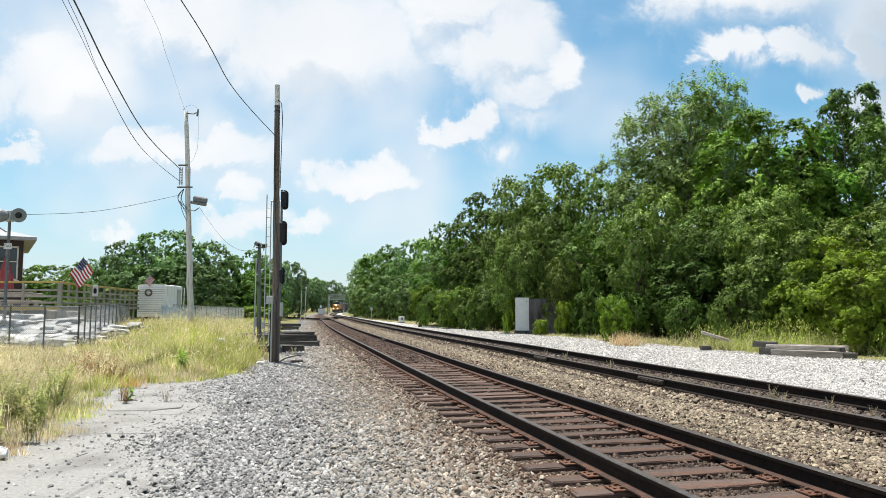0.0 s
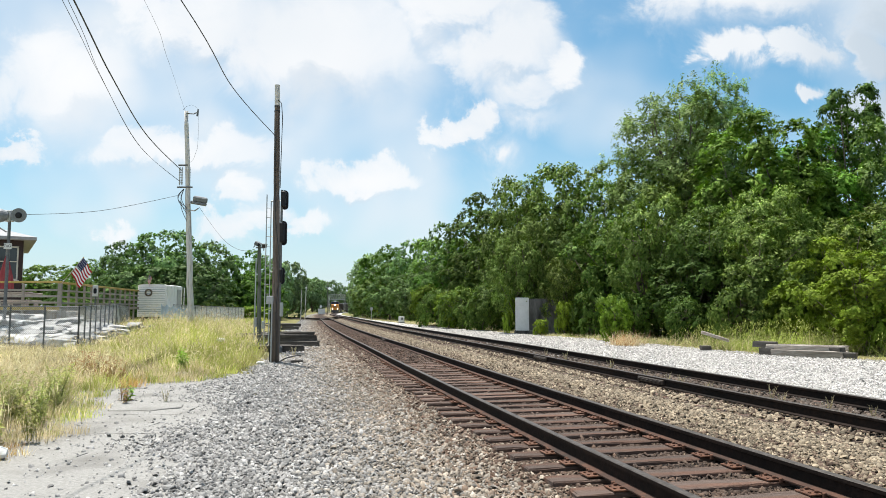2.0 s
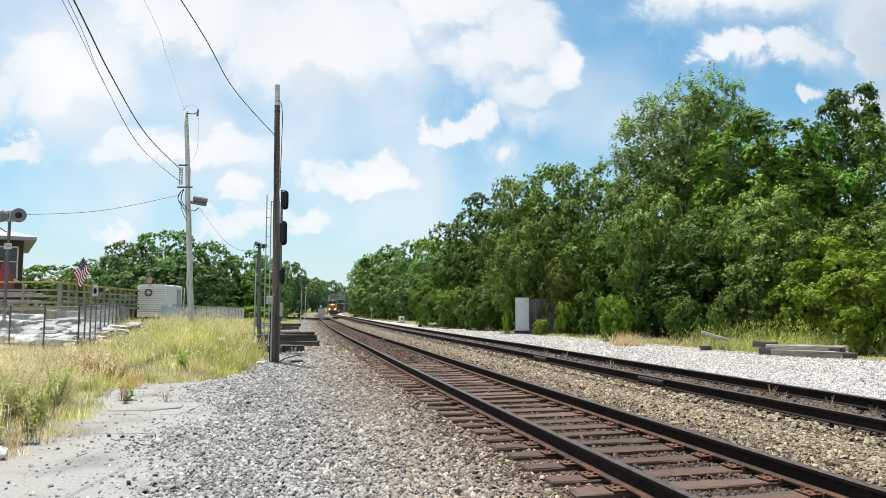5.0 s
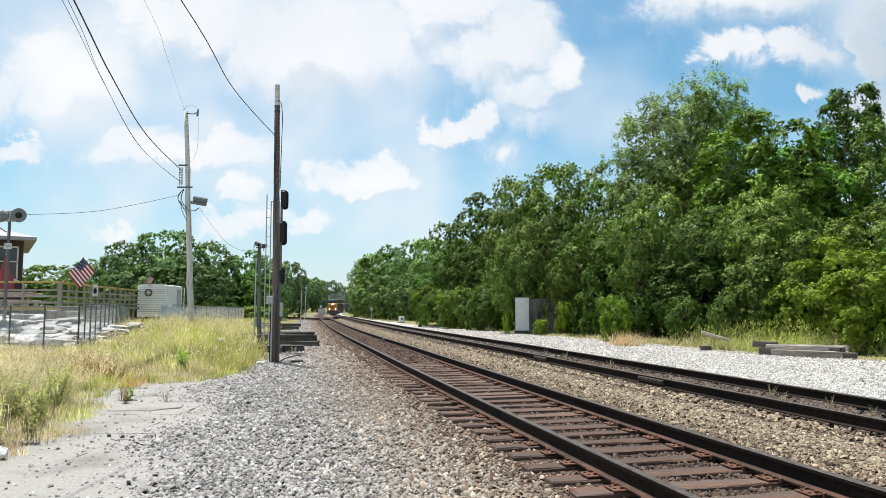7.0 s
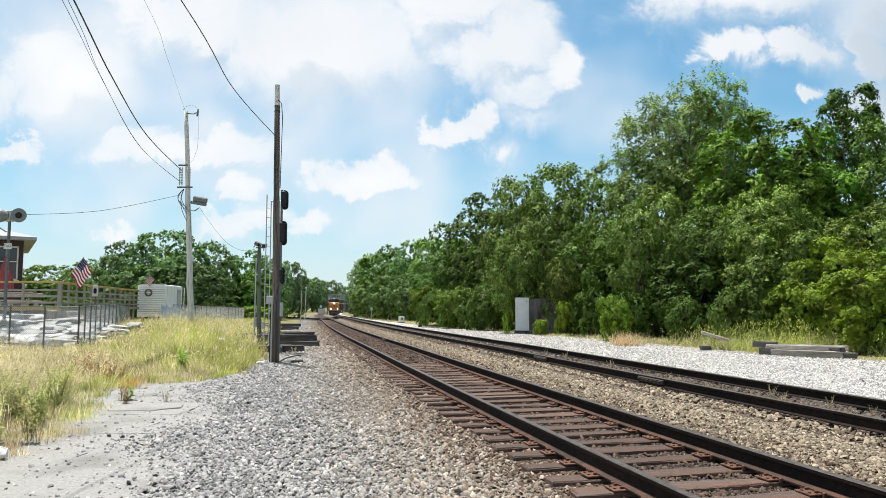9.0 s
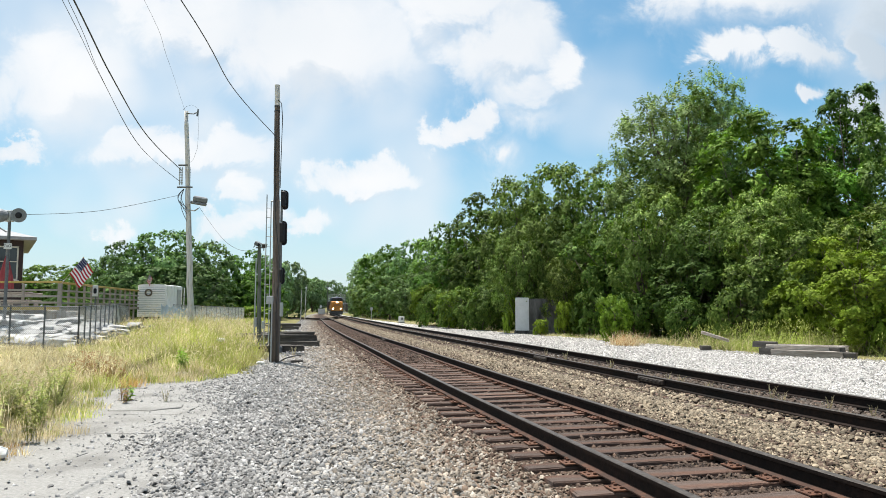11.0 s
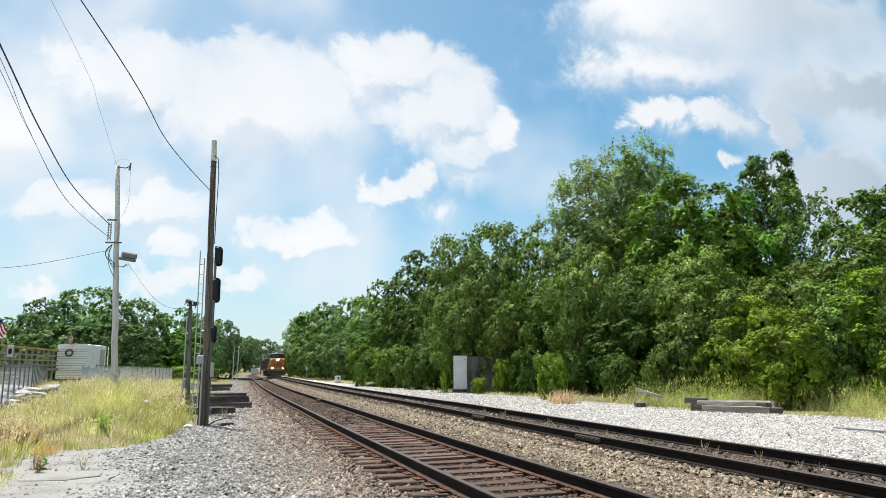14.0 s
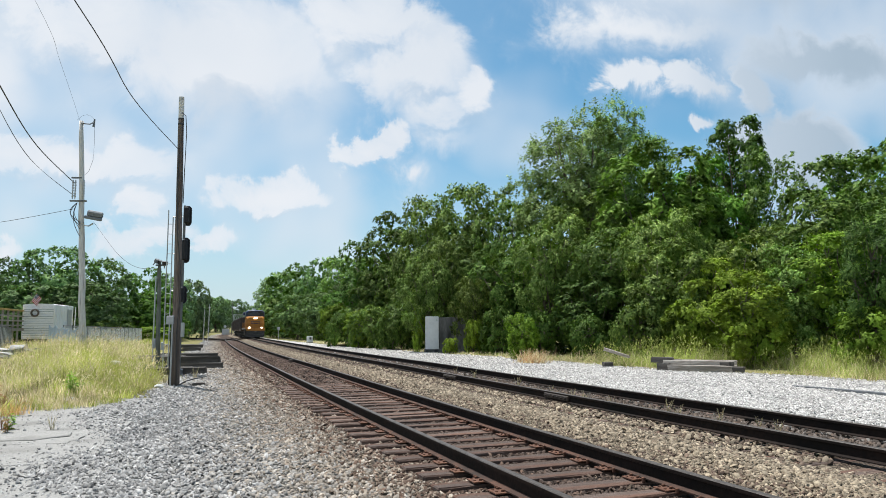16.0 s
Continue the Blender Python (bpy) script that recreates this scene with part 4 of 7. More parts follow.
    for k, x, y, half, height in line:
        # beyond 145 m the crowns take the leaf colour paled for haze
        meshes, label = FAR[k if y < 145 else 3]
        plant("tree", meshes, stand(meshes, x, y, half, height, rnd.uniform(0, 360)), label, "tree", "far tree line")


build_woods()


# ---------------------------------------------------------------- grass
def blades(rng, xy, height, width, lean=0.55, short=False, way=None):
    """Bent grass blades of two quads each (short: one): returns quads (n, 4, 3)."""
    n = len(xy)
    p = np.stack([xy[:, 0], xy[:, 1], land(xy[:, 0], xy[:, 1]) - 0.04], -1)
    h = height[:, None]
    a = rng.normal(0.4, 1.5, n) if way is None else way
    d = np.stack([np.cos(a), np.sin(a), np.zeros(n)], -1)
    c = rng.uniform(0, 2 * np.pi, n)
    s = np.stack([-np.sin(c), np.cos(c), np.zeros(n)], -1) * (width[:, None] / 2)
    b = rng.uniform(0.1, 1.0, (n, 1)) * lean
    up = np.array([0, 0, 1.0])
    m = p + up * h * 0.6 + d * h * b * 0.35
    t = p + up * h * (1.0 - 0.3 * b) + d * h * b
    if short:
        return np.stack([p - s, p + s, t + s * 0.25, t - s * 0.25], 1)
    lo = np.stack([p - s, p + s, m + s * 0.8, m - s * 0.8], 1)
    hi = np.stack([m - s * 0.8, m + s * 0.8, t + s * 0.15, t - s * 0.15], 1)
    return np.concatenate([lo, hi])


def plumes(rng, xy, height):
    """Feathery seed heads over the grass: small slanting quads near the tops."""
    n, k = len(xy), 4
    p = np.stack([xy[:, 0], xy[:, 1], land(xy[:, 0], xy[:, 1])], -1)
    p = np.repeat(p, k, 0)
    h = np.repeat(height, k)[:, None]
    p = p + rng.normal(scale=0.05, size=p.shape) * np.array([1, 1, 0]) + np.array([0, 0, 1.0]) * h * rng.uniform(0.75, 1.15, (n * k, 1))
    d = rng.normal(size=(n * k, 3)) * 0.5 + np.array([0.25, 0.1, 0.8])
    d *= 0.12 / np.linalg.norm(d, axis=1, keepdims=True)
    s = np.cross(d, rng.normal(size=d.shape))
    s *= 0.0034 / (np.linalg.norm(s, axis=1, keepdims=True) + 1e-9)
    s *= 1 + 0.06 * p[:, 1:2]
    return np.stack([p - s * 0.4, p + d * 0.5 + s, p + d, p + d * 0.5 - s], 1)


def scatter(rng, n, x0, x1, y0, y1, keep):
    p = np.stack([rng.uniform(x0, x1, n), y0 + (y1 - y0) * rng.uniform(0, 1, n) ** 1.3], -1)
    return p[keep(p[:, 0], p[:, 1])]


def grass(name, label, quads, material):
    flat = np.cross(quads[:, 1] - quads[:, 0], quads[:, 2] - quads[:, 0])
    flat /= np.linalg.norm(flat, axis=1, keepdims=True) + 1e-9
    flat = flat * np.where(flat[:, 2:] < 0, -0.5, 0.5) + np.array([0, 0, 0.8])
    ob = new(name, leaves_mesh(name, quads, material, flat / np.linalg.norm(flat, axis=1, keepdims=True)))
    return tagged(ob, label, "grass", kind="stuff")


def patchy(x, y, s, seed):
    return np.sin(x * s + seed) * np.cos(y * s * 1.3 - seed * 2) + 0.6 * np.sin((x + y) * s * 2.1 + seed * 3)


def slab_out(x, y):
    """True off the open part of the concrete apron."""
    left = np.interp(y, [4, 7.4, 8.8, 10, 11.4, 13.7], [-4.5, -4.75, -4.75, -5.25, -5.6, -6.9]) + 0.12 * np.sin(y * 5) + 0.1 * np.sin(x * 7 + y * 3)
    top = 13.8 + (x + 6.8) * 1.45 + 0.15 * np.sin(x * 6)
    return (x < left) | (y > np.maximum(top, 13.7))


def tufts(rng, n, x0, x1, y0, y1, keep, per):
    """Blade feet gathered in tufts: places, the way each leans, and the tuft that it belongs to."""
    c = scatter(rng, n, x0, x1, y0, y1, keep)
    who = np.repeat(np.arange(len(c)), per)
    spread = 0.045 + 0.003 * c[who, 1:2]
    d = rng.normal(size=(len(who), 2)) * spread
    way = np.arctan2(d[:, 1], d[:, 0]) + rng.normal(scale=0.5, size=len(who))
    return c, c[who] + d, way, who


def build_grass():
    rng = np.random.default_rng(4)
    field = lambda x, y: (beside(x, y) < left_edge(y) - 0.2) & slab_out(x, y) & (x > -0.66 * y - 2.5) & ~((y > 25.2) & (y < 33) & (x < -13.4))
    for near, n, box4, per in ((True, 7600, (-16, -3, 6.5, 19), 19), (False, 10500, (-34, -4, 19, 48), 15)):
        c, xy, way, who = tufts(rng, n, *box4, field, per)
        cx, cy = c[:, 0], c[:, 1]
        mound = np.exp(-((cx + 0.363 * cy) / (0.115 * cy)) ** 2) * smoothstep(15, 22, cy) * smoothstep(46, 36, cy)
        dry = 0.38 + 0.32 * patchy(cx, cy, 0.55, 1.0) - 0.42 * mound + 0.5 * smoothstep(-0.42, -0.54, cx / cy)
        straw = (rng.uniform(0, 1, len(c)) < np.clip(dry - 0.3 * ~slab_out(cx + 0.9, cy - 0.2), 0.14, 0.92))[who]
        tall = 0.26 + 0.5 * mound + 0.40 * smoothstep(-5.2, -7.2, cx) * smoothstep(17, 12, cy) + 0.10 * patchy(cx, cy, 0.9, 4.0)
        tall = tall * (1 - 0.1 * smoothstep(14, 18, cy) * smoothstep(-0.44, -0.52, cx / cy)) + 0.12 * smoothstep(26, 32, cy)
        rim = slab_out(cx + 0.35, cy - 0.3) & slab_out(cx + 0.9, cy - 0.2)
        tall = np.where(rim, tall, tall * 0.55)
        tall = np.clip(tall * rng.uniform(0.4, 1.3, len(c)), 0.07, 1.0)
        russet = np.zeros(len(c), bool)
        for px, py, pr in ((-7.5, 15.7, 0.75), (-8.6, 16.8, 0.7), (-4.85, 8.2, 0.45), (-5.6, 8.0, 0.4), (-6.4, 14.6, 0.4)):
            russet |= np.hypot(cx - px, cy - py) < pr * rng.uniform(0.5, 1.1, len(c))
        russet = russet[who]
        tall = np.where(np.hypot(cx + 7.5, cy - 15.7) < 0.8, tall * 0.6, tall)
        hgt = tall[who] * rng.uniform(0.5, 1.15, len(who)) * np.where(straw, 1.12, 1.0)
        wid = (0.0034 + 0.00032 * xy[:, 1]) * rng.uniform(0.6, 1.5, len(who))
        for mask, mat, nm, lab in ((russet, RUSSET, "russet_grass", "russet dead grass by the concrete"), (straw & ~russet, GRASS_STRAW, "dry_grass", "tall straw-coloured dry grass on the bank"), (~straw & ~russet, GRASS_GREEN, "green_grass", "tall yellow-green grass on the bank")):
            if mask.any():
                grass(nm, lab, blades(rng, xy[mask], hgt[mask], wid[mask], 1.0, not near, way[mask]), mat)
        pick = (rng.uniform(0, 1, len(xy)) < np.where(straw, 0.13, 0.06)) & (hgt > 0.3)
        grass("seed_heads", "pale feathery seed heads over the grass", plumes(rng, xy[pick], hgt[pick]), GRASS_STRAW)
    # rough field running on along the line to the far grove
    xy = scatter(rng, 26000, -36, -6, 47, 150, lambda x, y: (beside(x, y) < -7.5 - 2.0 * smoothstep(60, 90, y)) & (x > -0.34 * y + 1.0) & ((y > 56) | (x > -19)))
    straw = rng.uniform(0, 1, len(xy)) < 0.4 + 0.3 * patchy(xy[:, 0], xy[:, 1], 0.3, 2.0)
    hgt = np.clip((0.42 + 0.22 * patchy(xy[:, 0], xy[:, 1], 0.21, 5.0)) * rng.uniform(0.5, 1.3, len(xy)), 0.12, 0.95)
    wid = rng.uniform(0.03, 0.075, len(xy))
    for mask, mat, nm, lab in ((straw, GRASS_STRAW, "dry_grass", "straw-coloured dry grass along the far line"), (~straw, GRASS_GREEN, "green_grass", "yellow-green weeds along the far line")):
        grass(nm, lab, blades(rng, xy[mask], hgt[mask], wid[mask], 0.8, True), mat)
    # verge between the white stone and the wood
    n = 90000
    y = 12 + 85 * rng.uniform(0, 1, n) ** 1.5
    off = rng.uniform(-0.35, 4.5, n)
    x = far_track_x(y) + (pad_edge(y) + off - SPACING) * 1.025
    xy = np.stack([x, y], -1)
    thick = smoothstep(33, 29, y) * (0.8 + 0.35 * np.sin(y * 1.7) * np.cos(off * 1.9 + y))
    keep = ((off > 0.25) | (rng.uniform(0, 1, n) < 0.3)) & (patchy(x, y, 0.9, 2.0) + rng.uniform(-0.7, 0.7, n) > -0.25)
    hgt = (0.10 + (0.12 + 0.72 * thick) * smoothstep(0.1, 1.2, off)) * rng.uniform(0.5, 1.2, n)
    wid = (0.0028 + 0.00029 * y) * rng.uniform(0.6, 1.5, n)
    s = rng.uniform(0, 1, n) < 0.14 + 0.46 * smoothstep(27, 32, y) + 0.35 * smoothstep(1.6, 0.2, off)
    for mask, mat, nm, lab in ((keep & ~s & (y > 31), GRASS_DEEP, "verge_grass", "green weeds along the edge of the wood"), (keep & ~s & (y <= 31), GRASS_GREEN, "verge_grass", "tall pale green grass behind the tie pile"), (keep & s, GRASS_STRAW, "dry_verge_grass", "dry yellow grass along the white stone")):
        grass(nm, lab, blades(rng, xy[mask], hgt[mask], wid[mask], 1.3, True), mat)
    pick = keep & (rng.uniform(0, 1, n) < 0.16) & (hgt > 0.45)
    grass("seed_heads", "pale seed heads along the edge of the wood", plumes(rng, xy[pick], hgt[pick]), GRASS_GREEN)
    # a clump of dead grass beside the leafy bush
    c = np.stack([7.75 + rng.normal(scale=0.3, size=900), 29.6 + rng.normal(scale=0.45, size=900)], -1)
    for part_of, mat, nm, lab in ((slice(0, 500), GRASS_STRAW, "dead_grass", "clump of tan dead grass beside the leafy bush"), (slice(500, 900), RUSSET, "russet_grass", "russet dead stems beside the leafy bush")):
        n = len(c[part_of])
        grass(nm, lab, blades(rng, c[part_of], rng.uniform(0.3, 0.75, n), rng.uniform(0.007, 0.016, n), 1.1, True), mat)
    # thin grass far along the left of the line
    xy = scatter(rng, 26000, -75, -5, 46, 150, lambda x, y: beside(x, y) < left_edge(y) - 0.8 - 5.5 * smoothstep(70, 110, y))
    grass("far_grass", "sunlit grass in the distance", blades(rng, xy, rng.uniform(0.2, 0.5, len(xy)), 0.03 + 0.0007 * xy[:, 1], 0.5, True), GRASS_GREEN)


build_grass()


# ---------------------------------------------------------------- concrete apron, loose stone
def build_apron():
    """Old concrete paving in broken slabs beside the tracks."""
    t = base("concrete_apron", Matrix.Identity(4), "cracked pale concrete apron strewn with gravel", "pavement", kind="structure")
    rnd = random.Random(14)
    joints_y = [2.0, 5.2, 7.4, 9.3, 10.9, 12.3, 14.4, 17.4]
    joints_x = [-9.0, -6.1, -4.1, -1.6]
    for y0, y1 in zip(joints_y, joints_y[1:]):
        for x0, x1 in zip(joints_x, joints_x[1:]):
            n = 14
            edge = []
            for (ax, ay), (bx, by) in (((x0, y0), (x1, y0)), ((x1, y0), (x1, y1)), ((x1, y1), (x0, y1)), ((x0, y1), (x0, y0))):
                for k in range(n):
                    f = k / n
                    edge.append((ax + (bx - ax) * f + rnd.uniform(-0.035, 0.035), ay + (by - ay) * f + rnd.uniform(-0.035, 0.035)))
            cx, cy = (x0 + x1) / 2, (y0 + y1) / 2
            tip = rnd.uniform(-0.006, 0.006)
            shrink = lambda p, m: (cx + (p[0] - cx) * m - 0.09 * (p[1] - cy) * 0.0, cy + (p[1] - cy) * m)
            ring = lambda m, z: [(*shrink(p, m), z + tip * (p[0] - cx)) for p in edge]
            bm = bmesh.new()
            loft(bm, [ring(1.004, -0.3), ring(1.004, -0.118), ring(0.992, -0.112)])
            part("slab", bm, CONCRETE, t)
    return t


def build_broken_slab():
    """A loose sheet of concrete lying on the apron."""
    rnd = random.Random(5)
    rim = [(0.62 * math.cos(a) * rnd.uniform(0.8, 1.1), 0.42 * math.sin(a) * rnd.uniform(0.8, 1.1)) for a in [2 * math.pi * k / 16 for k in range(16)]]
    bm = bmesh.new()
    loft(bm, [[(x, y, -0.04) for x, y in rim], [(x, y, 0.0) for x, y in rim], [(x * 0.97, y * 0.96, 0.01) for x, y in rim]])
    tagged(part("broken_slab", bm, CONCRETE, None, "loose broken sheet of pale concrete on the apron", pose(-4.95, 11.6, -0.098, 1.2, -0.6, 10)), category="rubble")


build_broken_slab()


def rock_surface():
    """Single stones: the colour of their bed, each a little different."""
    m, nt = shader("loose_stone")
    at = node(nt, "TexCoord").outputs["Object"]
    uv = node(nt, "SeparateXYZ", [node(nt, "UVMap", uv_map="beside").outputs[0]])
    r = node(nt, "NewGeometry").outputs["Random Per Island"]
    u = calc(nt, "ADD", uv.outputs[0], calc(nt, "MULTIPLY_ADD", r, 1.8, -0.9))
    col = ramp(nt, calc(nt, "DIVIDE", calc(nt, "ADD", u, 10.0), 30.0), [((p + 10) / 30, c) for p, c in BED_TONES])
    r2 = calc(nt, "FRACT", calc(nt, "MULTIPLY", r, 37.7))
    col = blend(nt, 1.0, col, ramp(nt, r2, [(0.0, 0.42), (0.3, 0.72), (0.8, 1.0), (1.0, 1.4)]), "MULTIPLY")
    n1 = node(nt, "TexNoise", {"Vector": at, "Scale": 45.0, "Detail": 4.0}).outputs[0]
    col = blend(nt, 0.5, col, ramp(nt, n1, [(0.3, 0.6), (0.7, 1.25)]), "MULTIPLY")
    b = node(nt, "BsdfPrincipled", {"Base Color": col, "Roughness": 0.9, "Specular IOR Level": 0.25})
    node(nt, "OutputMaterial", [b.outputs[0]])
    return m


def rock_shapes(rng, n=14):
    """Flat-sided chips: uneven blocks with a smaller top, open below."""
    v = np.array([(x, y, z) for z in (-1, 1) for x, y in ((-1, -1), (1, -1), (1, 1), (-1, 1))], float)
    f = np.array([(4, 5, 6), (4, 6, 7), (0, 1, 5), (0, 5, 4), (1, 2, 6), (1, 6, 5), (2, 3, 7), (2, 7, 6), (3, 0, 4), (3, 4, 7)])
    out = []
    for _ in range(n):
        w = v * np.array([0.82, rng.uniform(0.45, 0.8), rng.uniform(0.26, 0.45)])
        w[4:, :2] *= rng.uniform(0.5, 0.95, (1, 2))
        w[4:, :2] += rng.normal(scale=0.14, size=(1, 2))
        out.append(w * 1.05 + rng.normal(scale=0.16, size=w.shape))
    return out, f


def stones(name, label, xyz, lat, size, rng):
    shapes, f = rock_shapes(rng)
    n, k = len(xyz), len(shapes[0])
    pick = rng.integers(0, len(shapes), n)
    V = np.array(shapes)[pick]
    a = rng.uniform(0, 2 * np.pi, (n, 1))
    tilt = rng.normal(scale=0.36, size=(n, 2))
    x = V[..., 0] * np.cos(a) - V[..., 1] * np.sin(a)
    y = V[..., 0] * np.sin(a) + V[..., 1] * np.cos(a)
    z = V[..., 2] + x * tilt[:, :1] + y * tilt[:, 1:]
    V = np.stack([x, y, z], -1) * size[:, None, None] + xyz[:, None, :]
    F = (f[None] + (np.arange(n) * k)[:, None, None]).reshape(-1, 3)
    me = raw_mesh(name, V.reshape(-1, 3), F, ROCK)
    uv = me.uv_layers.new(name="beside")
    U = np.stack([np.repeat(lat, k), np.zeros(n * k)], -1)
    uv.data.foreach_set("uv", U[F.ravel()].astype(np.float32).ravel())
    return tagged(new(name, me), label, "gravel", kind="stuff")


ROCK = rock_surface()


def build_stones():
    rng = np.random.default_rng(9)
    n = 114000
    s = 3.2 + 21.0 * rng.uniform(0, 1, n) ** 1.55
    x = rng.uniform(-1, 1, n) * (0.72 * s + 0.6)
    lat = beside(x, s)
    keep = (lat > left_edge(s) - 0.1 + rng.normal(scale=0.12, size=n)) & (lat < 3.3)
    # none on the ties, fewer under the rails
    x, s, lat = x[keep], s[keep], lat[keep]
    ls = np.interp(s - (lat - SPACING) * 0.243, LINE[:600, 1], LINE_S[:600])
    on_tie = (np.abs(lat) < 1.3) & (np.abs((ls + 0.25) % 0.5 - 0.25) < 0.125)
    near_rail = np.abs(np.abs(lat) - GAUGE / 2) < 0.11
    keep = ~near_rail & (rng.uniform(0, 1, len(x)) < np.where(on_tie, 0.12 + 0.35 * smoothstep(12, 20, s), 1.0))
    x, s, lat = x[keep], s[keep], lat[keep]
    size = rng.gamma(5, 0.0034, len(x)) + 0.011
    size = size * (1 + 0.35 * smoothstep(10, 22, s))
    size = np.clip(size, 0.012, 0.05) * np.where(np.abs(lat) < 1.3, 0.7, np.where(lat > 1.3, 0.76, 0.75))
    z = BED + (0.025 + 0.018 * smoothstep(9, 22, s)) * np.exp(-(lat / 1.5) ** 4) - 0.05 * smoothstep(2.6, 5.0, -lat) + 0.05 * np.exp(-((lat - 2.15) / 0.5) ** 2) + size * 0.22
    stones("gravel", "loose crushed stone, grey beside and tan along the track", np.stack([x, s, z], -1), lat, size, rng)
    # coarser stone farther along both tracks
    n = 26000
    s = 21.0 + 52.0 * rng.uniform(0, 1, n) ** 1.3
    lat = rng.uniform(-4.3, 5.3, n)
    rails = np.minimum(np.abs(np.abs(lat) - GAUGE / 2), np.abs(np.abs(lat - SPACING) - GAUGE / 2))
    on = (np.abs(lat) < 1.3) | (np.abs(lat - SPACING) < 1.3)
    keep = (rails > 0.1) & (lat > left_edge(s)) & ~(on & (rng.uniform(0, 1, n) < 0.25))
    s, lat, on = s[keep], lat[keep], on[keep]
    x, y, z = bed_height(s, lat)
    size = np.clip(rng.gamma(5, 0.0055, len(x)) + 0.012, 0.018, 0.055) * np.where(on, 0.8, 0.9)
    stones("far_gravel", "loose crushed stone farther along the tracks", np.stack([x, y, np.where(on, grade(y) + 0.0, z) + size * 0.15], -1), lat, size, rng)
    # pale stone of the pad beyond the far track
    n = 44000
    s = 8.5 + 46.0 * rng.uniform(0, 1, n) ** 1.6
    lat = rng.uniform(5.4, 14.8, n)
    x = far_track_x(s) + (lat - SPACING) * 1.03
    keep = (x < 0.80 * s + 2.5) & (lat < pad_edge(s) + 0.2)
    x, s, lat = x[keep], s[keep], lat[keep]
    size = np.clip(rng.gamma(6, 0.0027, len(x)) + 0.009, 0.013, 0.032) * (1 + 0.9 * smoothstep(16, 45, s))
    _, _, z = bed_height(s, lat)
    stones("pale_gravel", "loose white crushed stone on the pad", np.stack([x, s, z + size * 0.15], -1), lat, size, rng)
    # dirty small stone packed between the rails of the farther track
    n = 10000
    s = 8.0 + 20.0 * rng.uniform(0, 1, n) ** 1.2
    lat = SPACING + rng.uniform(-1.25, 0.95, n)
    keep = np.abs(np.abs(lat - SPACING) - GAUGE / 2) > 0.08
    s, lat = s[keep], lat[keep]
    x, y, _ = on_line(s, lat - SPACING)
    size = np.clip(rng.gamma(4, 0.0045, len(x)) + 0.01, 0.012, 0.04)
    stones("dirty_gravel", "dark dirty stone packed around the far track's ties", np.stack([x, y, grade(y) - 0.024 + size * 0.3], -1), lat - 0.3, size, rng)
    # strays on the apron
    n = 4200
    y = rng.uniform(4.5, 16.5, n)
    lat = left_edge(y) - np.where(rng.uniform(0, 1, n) < 0.6, rng.gamma(1.0, 0.4, n), rng.uniform(0, 3.4, n))
    x = far_track_x(y) + (lat - SPACING) * 1.03
    size = np.clip(rng.gamma(2.2, 0.0048, n), 0.004, 0.045)
    stones("stray_gravel", "scattered dark and pale stones on the concrete", np.stack([x, y, -0.112 + size * 0.35], -1), lat, size, rng)


build_apron()
build_stones()


# ---------------------------------------------------------------- weeds
def weed_mesh(seed, height, leaf, material, stems=3, gap=0.035, slim=0.16):
    rng, rnd = np.random.default_rng(seed), random.Random(seed)
    q, bm = [], bmesh.new()
    for _ in range(stems):
        a, b = rnd.uniform(-0.32, 0.32) * height, rnd.uniform(-0.32, 0.32) * height
        h = height * rnd.uniform(0.6, 1.0)
        tube(bm, [(a * 0.2, b * 0.2, -0.05), (a * 0.5, b * 0.5, h * 0.5), (a, b, h)], [0.006, 0.005, 0.002], 4)
        n = int(h / gap)
        f = np.linspace(0.15, 1.0, n)[:, None]
        c = np.concatenate([a * f * (0.4 + 0.6 * f), b * f * (0.4 + 0.6 * f), h * f], 1)
        ang = np.arange(n) * 2.4 + rnd.random() * 6
        d = np.stack([np.cos(ang), np.sin(ang), rng.uniform(0.1, 0.7, n)], -1)
        s = np.stack([-np.sin(ang), np.cos(ang), np.zeros(n)], -1)
        l = leaf * (1.1 - 0.45 * f) * np.minimum(1, 0.5 + 2.5 * f) * rng.uniform(0.6, 1.3, (n, 1))
        q.append(np.stack([c, c + d * l * 0.5 - s * l * slim, c + d * l - np.array([0, 0, 0.4]) * l, c + d * l * 0.5 + s * l * slim], 1))
    q = np.concatenate(q)
    flat = np.cross(q[:, 1] - q[:, 0], q[:, 2] - q[:, 0])
    flat *= np.where(flat[:, 2:] < 0, -1, 1) / (np.linalg.norm(flat, axis=1, keepdims=True) + 1e-9)
    flat += np.array([0, 0, 0.6])
    return mesh_of("stem", bm, material), leaves_mesh("foliage", q, material, flat / np.linalg.norm(flat, axis=1, keepdims=True))


def weed(meshes, x, y, turn, size, label, z=None):
    t = base("weed", pose(x, y, float(land(x, y)) if z is None else z, 0, 0, turn) @ Matrix.Scale(size, 4), label, "weed", "lineside weeds")
    for nm, me in zip(("stem", "foliage"), meshes):
        tagged(piece(nm, me, t, Matrix.Identity(4)), kind="stuff")


